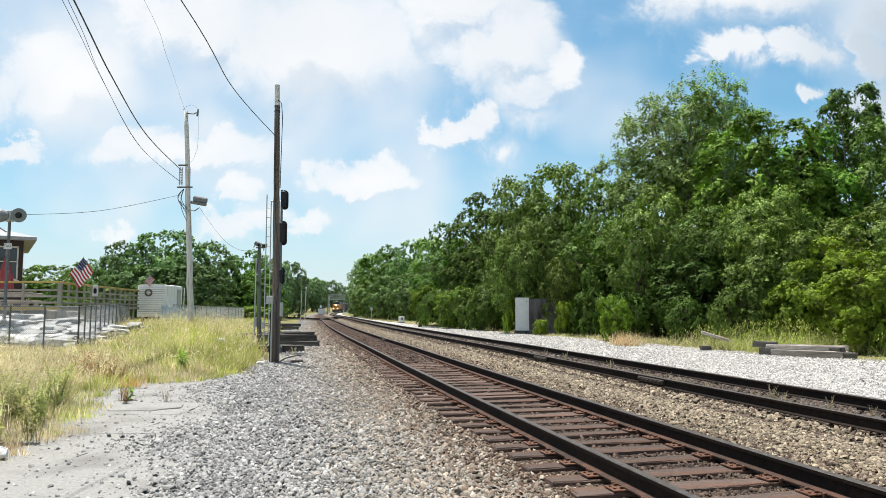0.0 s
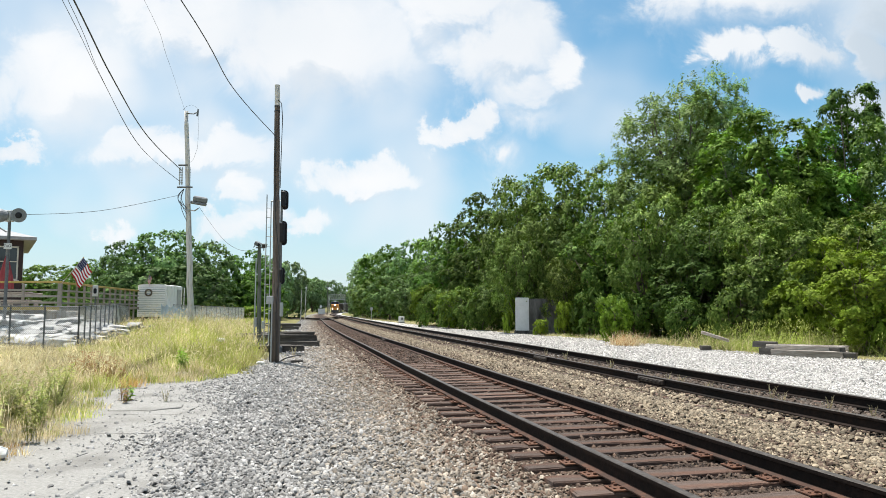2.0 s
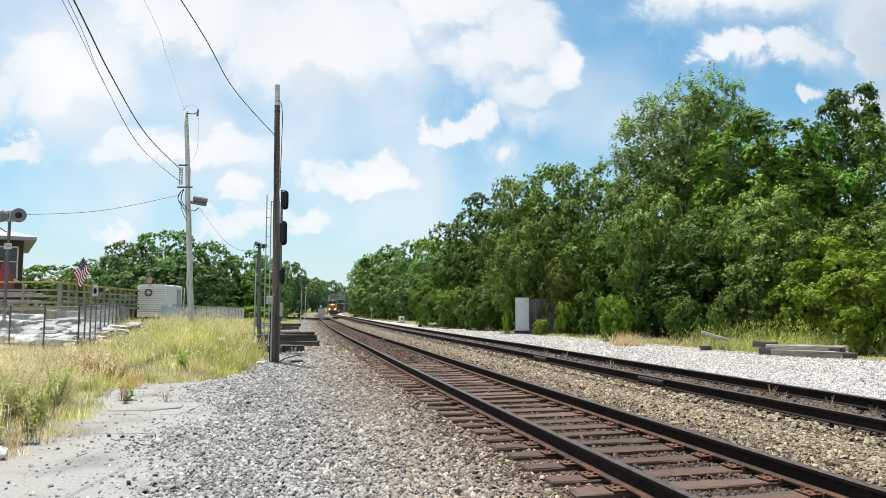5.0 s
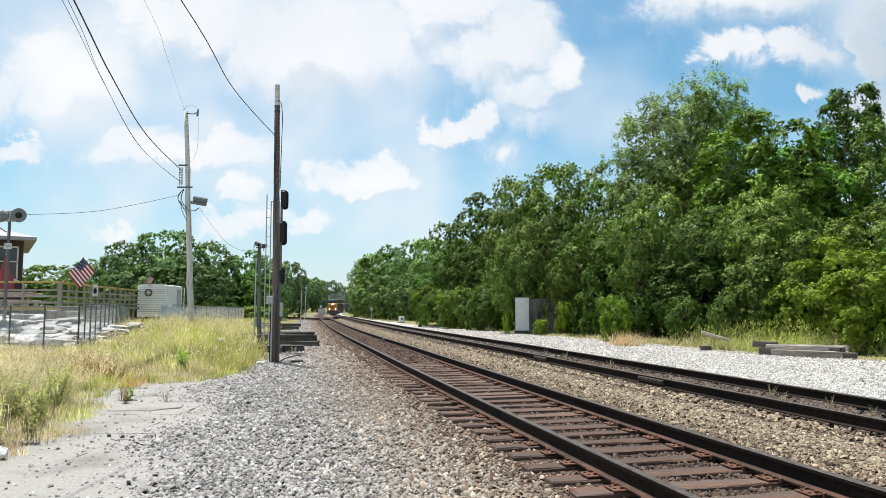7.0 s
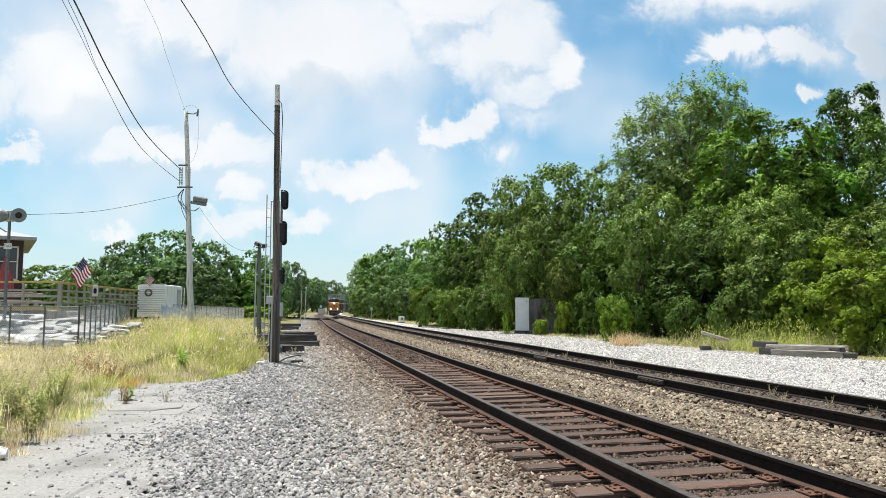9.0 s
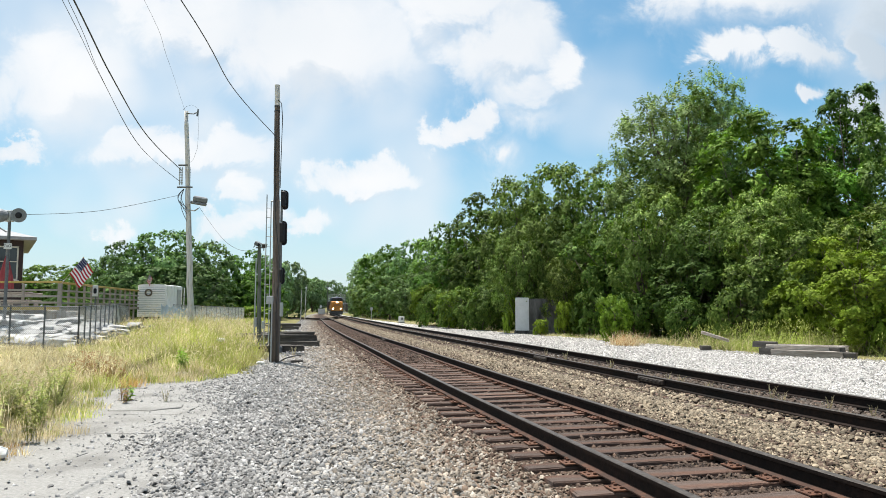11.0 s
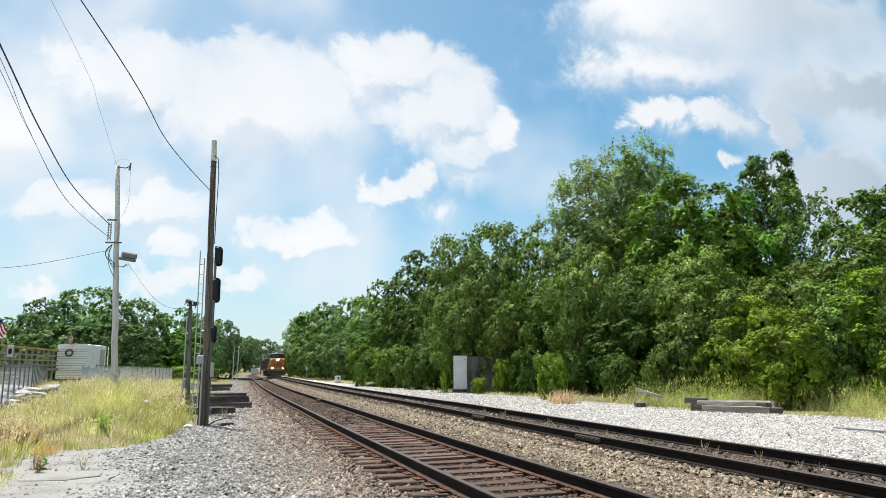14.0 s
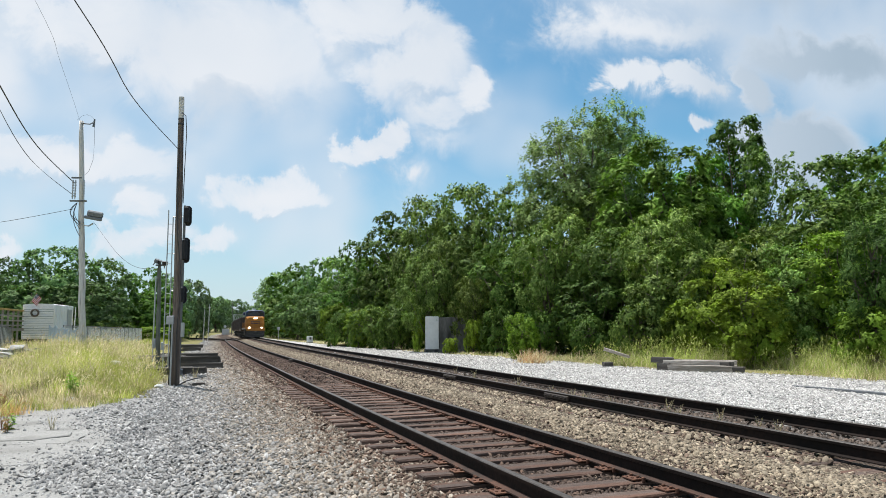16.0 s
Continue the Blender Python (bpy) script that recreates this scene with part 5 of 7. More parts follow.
def build_weeds():
    rnd = random.Random(31)
    tall = [weed_mesh(k, 0.76, 0.15, WEED_GREEN, 5, 0.026, 0.17) for k in (1, 5, 6)]
    leafy = weed_mesh(2, 0.55, 0.17, SPROUT, 6, 0.05, 0.28)
    red = weed_mesh(3, 0.42, 0.13, RUSSET, 4)
    pale = weed_mesh(4, 0.4, 0.05, GRASS_STRAW, 7)
    for i in range(58):
        y = 7.2 + 5.2 * rnd.random() ** 1.2
        x = float(np.interp(y, [7, 9, 11.4, 13.7], [-4.9, -5.0, -5.8, -7.0])) - 0.1 - 1.9 * rnd.random() ** 1.3
        weed(tall[i % 3], x, y, rnd.uniform(0, 360), rnd.uniform(0.5, 1.0), "tall green weed with narrow leaves in the grass")
    for x, y, k in [(-6.45, 17.3, 1.05), (-6.3, 17.5, 0.7), (-6.6, 17.6, 0.75)]:
        weed(leafy, x, y, rnd.uniform(0, 360), k, "bright green leafy weed at the edge of the concrete")
    weed(leafy, -5.6, 12.5, 40, 0.55, "green weed growing from a crack in the concrete", z=-0.13)
    for x, y, k in [(-5.75, 12.6, 0.9), (-5.5, 12.2, 0.8), (-7.3, 15.3, 1.3), (-7.9, 15.9, 1.5), (-7.6, 15.0, 1.2), (-8.3, 16.3, 1.4), (-5.0, 7.4, 0.8), (-5.3, 7.2, 0.7), (-7.0, 14.6, 1.1), (-7.4, 15.7, 1.3), (-8.0, 15.2, 1.4), (-5.1, 7.8, 0.8), (-8.6, 16.8, 1.4), (-6.9, 15.0, 1.0)]:
        weed(red, x, y, rnd.uniform(0, 360), k, "russet dried weed beside the concrete", z=-0.13 if x > -6 else None)
    weed(pale, -4.9, 12.4, 0, 0.7, "bare pale weed in a crack of the concrete", z=-0.13)
    for x, y, k in [(-5.2, 20.9, 1.0), (-5.5, 20.6, 1.1), (-4.75, 20.9, 0.8), (-5.4, 21.4, 1.3), (-4.7, 22.0, 0.9), (-5.8, 21.2, 1.2), (-5.9, 22.6, 1.3), (-5.0, 23.4, 1.0), (-6.3, 23.0, 1.2)]:
        weed(pale, x, y, rnd.uniform(0, 360), k, "dry grey weed at the foot of the signal pole", z=-0.12)
    for s in (9.6, 10.3, 10.7, 11.2, 11.5, 11.6, 12.1, 12.3, 13.4, 14.1, 15.2, 16.4, 18.0, 19.2, 21.0, 23.0):
        x, y, a = on_line(s, rnd.uniform(-0.4, 0.5))
        weed(pale, x, y, rnd.uniform(0, 360), rnd.uniform(0.5, 0.85), "dry weed between the rails of the far track", z=-0.06)


build_weeds()


def small_rock(name, at, r, seed, label, material):
    rnd = random.Random(seed)
    bm = bmesh.new()
    bmesh.ops.create_icosphere(bm, subdivisions=2, radius=r)
    for v in bm.verts:
        v.co = Vector((v.co.x * 1.3, v.co.y, v.co.z * 0.6)) * rnd.uniform(0.85, 1.12)
    ob = part(name, bm, material, None, label, at)
    return tagged(ob, category="rock")


small_rock("rock", pose(-4.95, 7.75, -0.05), 0.13, 1, "white rock at the edge of the grass", ROCK_WHITE)
small_rock("rock", pose(-5.2, 19.9, -0.05), 0.10, 2, "pale rock beside the signal pole", ROCK_WHITE)
small_rock("rock", pose(-7.4, 23.2, 0.45), 0.12, 3, "white scrap lying in the grass", ROCK_WHITE)
small_rock("rock", pose(-6.3, 16.8, -0.06), 0.10, 4, "pale rock on the edge of the concrete", ROCK_WHITE)


# ---------------------------------------------------------------- poles, signals, lines
def bent_pole(name, foot, top, r0, r1, material, label, category, wobble=0.03, seed=1):
    t = base(name, pose(*foot), label, category)
    rnd = random.Random(seed)
    d = Vector(top) - Vector(foot)
    bm = bmesh.new()
    n = 14
    pts = [d * (i / n) + Vector((rnd.uniform(-1, 1), rnd.uniform(-1, 1), 0)) * wobble * (0 < i < n) for i in range(n + 1)]
    pts[0] = pts[0] - d.normalized() * 0.4
    tube(bm, pts, [r0 + (r1 - r0) * i / n for i in range(n + 1)], 12)
    part("shaft", bm, material, t, smooth=True)
    return t


def rounded_plate(bm, c, w, h, d, seg=6):
    """Upright plate with round ends, thickness d along y."""
    r = w / 2
    pts = [(r * math.cos(math.pi * k / seg), h / 2 - r + r * math.sin(math.pi * k / seg)) for k in range(seg + 1)]
    pts += [(-r * math.cos(math.pi * k / seg), -h / 2 + r - r * math.sin(math.pi * k / seg)) for k in range(seg + 1)]
    loft(bm, [[(c[0] + x, c[1] - d / 2, c[2] + z) for x, z in pts], [(c[0] + x, c[1] + d / 2, c[2] + z) for x, z in pts]])


def build_old_pole():
    t = bent_pole("wooden_pole", (-4.95, 20.6, -0.1), (-5.05, 20.6, 8.27), 0.125, 0.075, POLE_DARK, "old dark weathered wooden pole beside the track", "pole", 0.005, 3)
    bm = bmesh.new()
    tube(bm, [(0.08, -0.13, 0.2), (0.02, -0.13, 1.4), (0.1, -0.12, 3.0), (-0.06, -0.12, 4.4), (-0.1, -0.1, 5.8), (-0.1, -0.08, 6.8)], 0.014, 5)
    tube(bm, [(-0.05, -0.08, 7.9), (0.06, -0.09, 7.8), (0.1, -0.09, 7.3), (0.08, -0.1, 6.2), (0.07, -0.1, 5.2)], 0.013, 5)
    part("cable", bm, WIRE, t)
    bm = bmesh.new()
    rod(bm, (-0.088, 0, 7.72), (-0.1, 0, 8.385), 0.0815, 0.078, 12)
    part("bare_top", bm, POLE_PALE, t, "pale weathered top of the pole", smooth=False)
    for z in (7.7, 7.55):
        bm = bmesh.new()
        rod(bm, (-0.09, 0, z), (-0.09, 0, z + 0.04), 0.088, seg=12)
        part("wire_band", bm, WIRE, t)
    bm = bmesh.new()
    box(bm, (-0.16, -0.12, 1.85), (0.19, 0.14, 0.24), bevel=0.015)
    part("junction_box", bm, GREY_METAL, t, "pale grey junction box")
    bm = bmesh.new()
    rod(bm, (-0.10, -0.15, 0.0), (-0.09, -0.15, 1.75), 0.022)
    part("conduit", bm, GREY_METAL, t, "pale conduit pipe")
    bm = bmesh.new()
    rod(bm, (-0.17, 0.05, 0.0), (-0.15, 0.05, 1.6), 0.035)
    part("dark_conduit", bm, BLACK_PAINT, t)
    return t


def build_signal():
    """Steel signal mast with ladder and three black heads, behind the wooden pole."""
    t = base("railway_signal", pose(-5.93, 25.0, -0.1), "railway signal mast with three black heads and a ladder", "signal")
    bm = bmesh.new()
    rod(bm, (0.03, 0, 0), (0.05, 0, 5.9), 0.055, 0.045, 10)
    box(bm, (0.0, 0, 0.1), (0.3, 0.3, 0.25), bevel=0.03)
    part("mast", bm, DULL_STEEL, t, smooth=False)
    bm = bmesh.new()
    rod(bm, (-0.53, 0.1, 0.3), (-0.52, 0.1, 5.75), 0.02, seg=6)
    rod(bm, (-0.36, 0.1, 0.3), (-0.36, 0.1, 5.5), 0.02, seg=6)
    ladder = part("ladder", bm, STEEL_GREY, t, "grey steel ladder")
    for i in range(14):
        bm = bmesh.new()
        rod(bm, (-0.53, 0.1, 0.7 + 0.35 * i), (-0.36, 0.1, 0.7 + 0.35 * i), 0.012, seg=5)
        part("rung", bm, DULL_STEEL, ladder)
    for z in (1.5, 2.9, 4.2, 5.5):
        bm = bmesh.new()
        rod(bm, (-0.36, 0.1, z), (0.12, 0.0, z), 0.018, seg=5)
        part("ladder_stay", bm, STEEL_GREY, t)
    for z, w, h, dx in ((5.55, 0.26, 0.72, 0.13), (4.33, 0.26, 0.90, 0.10), (2.77, 0.22, 0.62, 0.06)):
        bm = bmesh.new()
        rounded_plate(bm, (dx, 0.12, z), w, h, 0.06)
        head = part("signal_head", bm, BLACK_PAINT, t, "black signal head with rounded backboard")
        for k in (-1, 0, 1):
            bm = bmesh.new()
            rod(bm, (dx, 0.15, z + k * h * 0.27), (dx, 0.38, z + k * h * 0.27), 0.08, seg=12)
            part("visor", bm, BLACK_PAINT, head)
        bm = bmesh.new()
        box(bm, (dx, -0.05, z), (w * 0.62, 0.26, h * 0.8), bevel=0.03)
        part("lamp_case", bm, BLACK_PAINT, head)
    bm = bmesh.new()
    box(bm, (0.13, -0.08, 1.55), (0.11, 0.12, 0.5), bevel=0.02)
    part("relay_box", bm, GREY_METAL, t, "small grey relay box")
    return t


def build_utility_pole():
    t = bent_pole("utility_pole", (-13.05, 36.0, 0.25), (-13.63, 36.0, 11.9), 0.17, 0.105, POLE_PALE, "pale weathered wooden utility pole with cables and a floodlight", "pole", 0.02, 5)
    top = Vector((-0.58, 0, 11.65))
    bm = bmesh.new()
    tube(bm, [top + Vector((0.05, -0.1, -0.15)), top + Vector((0.45, -0.1, -0.18)), top + Vector((0.58, -0.1, -0.1))], 0.03, 6)
    part("top_bracket", bm, DULL_STEEL, t)
    bm = bmesh.new()
    rod(bm, top + Vector((0.62, -0.1, -0.3)), top + Vector((0.66, -0.1, 0.08)), 0.06, 0.04, 8)
    part("cutout_fuse", bm, DULL_STEEL, t)
    bm = bmesh.new()
    tube(bm, [top + Vector((0.66, -0.1, -0.2)), top + Vector((0.70, -0.1, -1.2)), top + Vector((0.68, -0.1, -2.0)), top + Vector((0.5, -0.1, -2.6)), top + Vector((0.3, -0.1, -2.8))], 0.007, 5)
    tube(bm, [top + Vector((-0.2, 0, 0.05)), top + Vector((0.0, 0, 0.26)), top + Vector((0.25, 0, 0.34)), top + Vector((0.48, 0, 0.26)), top + Vector((0.62, -0.1, 0.1))], 0.006, 5)
    part("drop_wire", bm, WIRE, t)
    # rack of insulators and spare cable on the shaft
    for dx in (-0.36, -0.24, 0.16):
        bm = bmesh.new()
        rod(bm, (-0.42 + dx, -0.12, 7.65), (-0.42 + dx, -0.12, 8.6), 0.03, seg=8)
        for k in range(6):
            rod(bm, (-0.42 + dx, -0.12, 7.75 + 0.14 * k), (-0.42 + dx, -0.12, 7.8 + 0.14 * k), 0.05, seg=8)
        part("insulator", bm, STEEL_GREY, t)
    for x, z, w in ((-0.62, 8.72, 0.5), (-0.5, 7.55, 0.8)):
        bm = bmesh.new()
        box(bm, (x, -0.1, z), (w, 0.08, 0.08), bevel=0.01)
        part("crossbar", bm, DULL_STEEL, t)
    bm = bmesh.new()
    for k in range(5):
        r = random.Random(k)
        w, z0, z1 = r.uniform(0.18, 0.42), 7.45, r.uniform(5.7, 6.5)
        tube(bm, [(-0.5 - w * math.sin(math.pi * f / 10) + 0.18 * f / 10, -0.2, z0 + (z1 - z0) * f / 10) for f in range(11)], 0.016, 5)
    part("cable_loop", bm, WIRE, t)
    # floodlight on a bracket
    bm = bmesh.new()
    tube(bm, [(-0.3, -0.1, 6.35), (0.1, -0.25, 6.28), (0.32, -0.3, 6.4)], 0.035, 6)
    part("lamp_bracket", bm, STEEL_GREY, t)
    bm = bmesh.new()
    box(bm, (0, 0, 0), (0.72, 0.5, 0.30), bevel=0.06)
    box(bm, (-0.05, -0.02, -0.21), (0.80, 0.55, 0.14), bevel=0.04)
    part("floodlight", bm, HORN_GREY, t, "grey box floodlight", pose(0.40, -0.3, 6.86, 12, 8, 20))
    return t


def build_lamp_post():
    t = bent_pole("lamp_post", (-7.12, 27.0, 0.0), (-7.2, 27.0, 3.98), 0.085, 0.07, GREEN_POST, "short grey-green post with two small floodlights", "lamp post", 0.006, 7)
    for x, z, turn, dip in ((-0.17, 4.02, 70, 28), (0.12, 3.93, 20, 12)):
        bm = bmesh.new()
        box(bm, (0, -0.03, 0), (0.2, 0.16, 0.16), bevel=0.025)
        box(bm, (0, -0.15, 0.075), (0.22, 0.12, 0.02), bevel=0.006)
        rod(bm, (0, 0.02, -0.05), (0, 0.06, -0.2), 0.02, seg=6)
        lamp = part("floodlight", bm, DULL_STEEL, t, "small grey floodlight", pose(x, -0.05, z, dip, 0, turn))
        bm = bmesh.new()
        box(bm, (0, -0.115, 0), (0.16, 0.012, 0.12))
        part("lens", bm, GLASS_DARK, lamp)
    bm = bmesh.new()
    box(bm, (-0.04, 0, 3.86), (0.34, 0.07, 0.06), bevel=0.01)
    part("crossarm", bm, DULL_STEEL, t)
    for x, z, h in ((-0.16, 0.95, 0.36), (0.15, 0.85, 0.3)):
        bm = bmesh.new()
        box(bm, (x, -0.05, z), (0.12, 0.1, h), bevel=0.02)
        part("meter_box", bm, GREY_METAL, t)
    bm = bmesh.new()
    rod(bm, (-0.18, -0.1, 0), (-0.16, -0.1, 3.4), 0.025, seg=6)
    part("conduit", bm, STEEL_GREY, t)
    return t


def cable(pts, r, label):
    """Hanging cable through pts, smoothed."""
    pts = [Vector(p) for p in pts]
    out = []
    for i in range(len(pts) - 1):
        p0, p1, p2, p3 = pts[max(i - 1, 0)], pts[i], pts[i + 1], pts[min(i + 2, len(pts) - 1)]
        for k in range(8):
            f = k / 8
            out.append(0.5 * (2 * p1 + (p2 - p0) * f + (2 * p0 - 5 * p1 + 4 * p2 - p3) * f * f + (3 * p1 - p0 - 3 * p2 + p3) * f ** 3))
    out.append(pts[-1])
    bm = bmesh.new()
    tube(bm, out, r, 5)
    return tagged(part("overhead_cable", bm, WIRE, None, label), category="cable", group="overhead cables")


build_old_pole()
build_signal()
build_utility_pole()
build_lamp_post()
cable([(-5.0, 2.0, 8.5), (-4.71, 12, 7.05), (-5.13, 16.5, 6.88), (-5.10, 20.55, 6.73)], 0.011, "thin black cable running to the old wooden pole")
cable([(-6.0, 5.0, 10.0), (-8.29, 15, 8.42), (-9.78, 20, 8.28), (-11.76, 27, 8.33), (-13.80, 36, 8.71)], 0.020, "thick twisted black cable running to the utility pole")
cable([(-6.2, 5.0, 9.8), (-8.55, 15, 8.42), (-10.62, 21, 8.62), (-12.41, 28, 8.06), (-13.75, 36, 8.02)], 0.007, "thin black cable running to the utility pole")
cable([(-6.05, 5.0, 9.8), (-8.43, 15, 8.44), (-10.6, 21, 8.61), (-12.44, 28, 8.08), (-13.75, 36, 8.05)], 0.007, "thin black cable running to the utility pole")
cable([(-7.0, 5.0, 12.4), (-9.84, 22, 11.62), (-11.5, 28, 11.95), (-13.70, 36, 11.9)], 0.005, "fine wire running to the top of the utility pole")
cable([(-13.79, 36, 7.41), (-16.42, 33, 6.16), (-18.4, 30.1, 5.57)], 0.011, "black cable from the utility pole to the loudspeakers")
cable([(-12.75, 35.8, 6.75), (-10.68, 33, 4.93), (-8.96, 30, 4.05), (-7.3, 27, 3.72)], 0.009, "black cable from the utility pole to the lamp post")


# ---------------------------------------------------------------- timbers
def timber(bm, c, length, turn, w=0.23, h=0.2, tilt=0.0, seed=0):
    rnd = random.Random(seed)
    vs = box(bm, (0, 0, 0), (length, w, h), bevel=0.015)
    for v in vs:
        v.co += Vector((rnd.uniform(-0.03, 0.03), rnd.uniform(-0.012, 0.012), rnd.uniform(-0.012, 0.012)))
    bmesh.ops.transform(bm, matrix=pose(*c, 0, tilt, turn), verts=vs)


def tie_thing(c, length, turn, label, material=None, group="old timbers", tilt=0.0, w=0.23, h=0.2, seed=0):
    bm = bmesh.new()
    timber(bm, (0, 0, 0), length, 0, w, h, 0, seed)
    return tagged(part("old_tie", bm, material or DARK_TIMBER, None, label, pose(*c, 0, tilt, turn)), category="timber", group=group)


def build_timbers():
    lab = "dark old railway tie stacked beside the track"
    # x centre, y, length, levels, turn
    for i, (x, y, l, n, turn) in enumerate([(-6.2, 25.3, 2.3, 1, -3), (-6.35, 28.8, 2.5, 2, -9), (-7.5, 33.0, 2.5, 2, 5), (-9.3, 41.0, 2.4, 1, -5), (-12.6, 54.0, 2.8, 2, 4), (-7.4, 26.6, 1.5, 1, 12), (-8.0, 30.2, 1.9, 2, 8)]):
        z = float(land(x, y)) - 0.02
        for k in range(n):
            tie_thing((x + 0.12 * k * (-1) ** i, y + 0.05 * k, z + 0.125 + 0.235 * k), l, turn + 5 * k, lab, seed=i * 7 + k, h=0.235)
            tie_thing((x - 0.35, y + 0.55, z + 0.125 + 0.235 * k), l * 0.8, turn - 4 + 7 * k, lab, seed=i * 9 + k + 50, h=0.235)
    tie_thing((-4.25, 20.3, -0.06), 0.34, 10, "short broken end of a dark tie on the gravel", seed=3, h=0.14, w=0.16)
    # the pile on the white stone
    lab = "weathered grey-brown railway tie in a low pile"
    g = "tie pile on the white stone"
    tie_thing((11.75, 22.55, 0.03), 2.1, -39, lab, OLD_TIE, g, seed=11, h=0.22)
    tie_thing((11.9, 22.95, 0.03), 2.5, -36, lab, OLD_TIE, g, seed=12, h=0.22)
    tie_thing((12.15, 23.3, 0.03), 2.4, -37, "dark railway tie at the heart of the pile", DARK_TIMBER, g, seed=23, w=0.3, h=0.22)
    tie_thing((11.85, 22.85, 0.215), 2.3, -37, lab, OLD_TIE, g, seed=13, h=0.15, w=0.26)
    tie_thing((12.0, 23.2, 0.22), 2.6, -35, lab, OLD_TIE, g, seed=21, h=0.16, w=0.26)
    tie_thing((10.95, 23.5, 0.05), 0.5, -55, "dark end of a railway tie under the pile", DARK_TIMBER, g, seed=14, h=0.26)
    tie_thing((10.9, 23.6, 0.28), 0.75, -40, "dark end of a railway tie on the pile", DARK_TIMBER, g, seed=24, h=0.2)
    tie_thing((12.65, 21.9, 0.02), 0.6, -39, "short dark length of tie beside the pile", DARK_TIMBER, g, seed=15, h=0.2)
    tie_thing((12.5, 22.1, 0.2), 0.4, -70, "short dark block on the tie pile", DARK_TIMBER, g, seed=16, h=0.14)
    tie_thing((10.35, 26.5, 0.42), 1.0, -20, "grey board leaning in the tall grass", OLD_TIE, "boards in the grass", 18, 0.3, 0.12, 17)
    tie_thing((9.75, 25.9, 0.02), 0.4, 20, "dark timber block at the edge of the grass", DARK_TIMBER, "boards in the grass", 0, 0.2, 0.18, 18)
    bm = bmesh.new()
    tube(bm, [(-4.85, 20.3, -0.1), (-4.6, 20.3, 0.05), (-4.35, 20.35, 0.12), (-4.15, 20.4, 0.14)], 0.018, 5)
    tagged(part("bent_cable", bm, WIRE, None, "bent black cable end sticking out of the gravel"), category="cable")


build_timbers()


# ---------------------------------------------------------------- concrete block by the wood
def build_bunker():
    t = base("concrete_bunker", pose(4.65, 43.9, -0.2, 0, 0, -8), "stained concrete block with a pale end panel at the wood's edge", "bunker")
    # wall colour holds stains and the shade of overhanging trees
    bm = bmesh.new()
    box(bm, (1.3, 0.85, 1.1), (2.6, 1.7, 2.3), bevel=0.03)
    part("stained_wall", bm, STAINED_SHADE, t, "stained concrete wall with tree shade in its dark colour")
    # pale panel, its white also standing in for sun on the end face
    bm = bmesh.new()
    box(bm, (0.36, -0.06, 1.12), (0.86, 0.14, 2.4), bevel=0.03)
    part("end_panel", bm, WHITE_METAL, t, "pale end panel with sunlight put into its colour")
    bm = bmesh.new()
    box(bm, (1.25, 0.8, 0.12), (2.8, 1.9, 0.3), bevel=0.04)
    part("footing", bm, STAINED_SHADE, t)
    return t


build_bunker()


# ---------------------------------------------------------------- depot building and its yard
def build_depot():
    t = base("depot_building", pose(-27.4, 45.0, 0.35, 0, 0, 33), "dark brick depot building with a pale overhanging hip roof", "building")
    W, D, H = 17.0, 12.0, 5.5
    bm = bmesh.new()
    box(bm, (-W / 2, D / 2, H / 2), (W, D, H))
    wall = part("wall", bm, BRICK, t)
    bm = bmesh.new()
    o = 0.7
    loft(bm, [[(-W - o, -o, H), (o, -o, H), (o, D + o, H), (-W - o, D + o, H)], [(-W - o, -o, H + 0.2), (o, -o, H + 0.2), (o, D + o, H + 0.2), (-W - o, D + o, H + 0.2)],
              [(-W + 5.2, D / 2 - 0.1, H + 2.1), (-5.2, D / 2 - 0.1, H + 2.1), (-5.2, D / 2 + 0.1, H + 2.1), (-W + 5.2, D / 2 + 0.1, H + 2.1)]])
    part("roof", bm, ROOF, t)
    for i in range(8):
        part_window(-0.55 - i * 0.62 - 0.5 * (i // 2), -0.02, 4.0, 0.5, 2.1, t)
    for i in range(3):
        part_window(0.02, 2.5 + i * 3.2, 4.0, 0.9, 2.2, t, side=True)
    bm = bmesh.new()
    box(bm, (-W / 2, -0.03, 1.35), (W, 0.08, 0.18))
    part("sill_course", bm, MORTAR, t)
    return t


def part_window(x, y, z, w, h, parent, side=False):
    m = pose(x, y, z, 0, 0, 90 if side else 0)
    bm = bmesh.new()
    for dx, dz, sx, sz in ((-w / 2, 0, 0.09, h), (w / 2, 0, 0.09, h), (0, h / 2, w + 0.09, 0.09), (0, -h / 2, w + 0.09, 0.09), (0, 0.1, w, 0.07)):
        box(bm, (dx, 0, dz), (sx, 0.12, sz))
    win = part("window", bm, CREAM, parent, "cream framed sash window", m)
    bm = bmesh.new()
    box(bm, (0, 0.02, 0), (w - 0.09, 0.03, h - 0.09))
    part("pane", bm, GLASS_DARK, win)
    bm = bmesh.new()
    box(bm, (0, -0.06, -h / 2 - 0.08), (w + 0.25, 0.22, 0.1), bevel=0.01)
    part("sill", bm, CREAM, win)
    return win


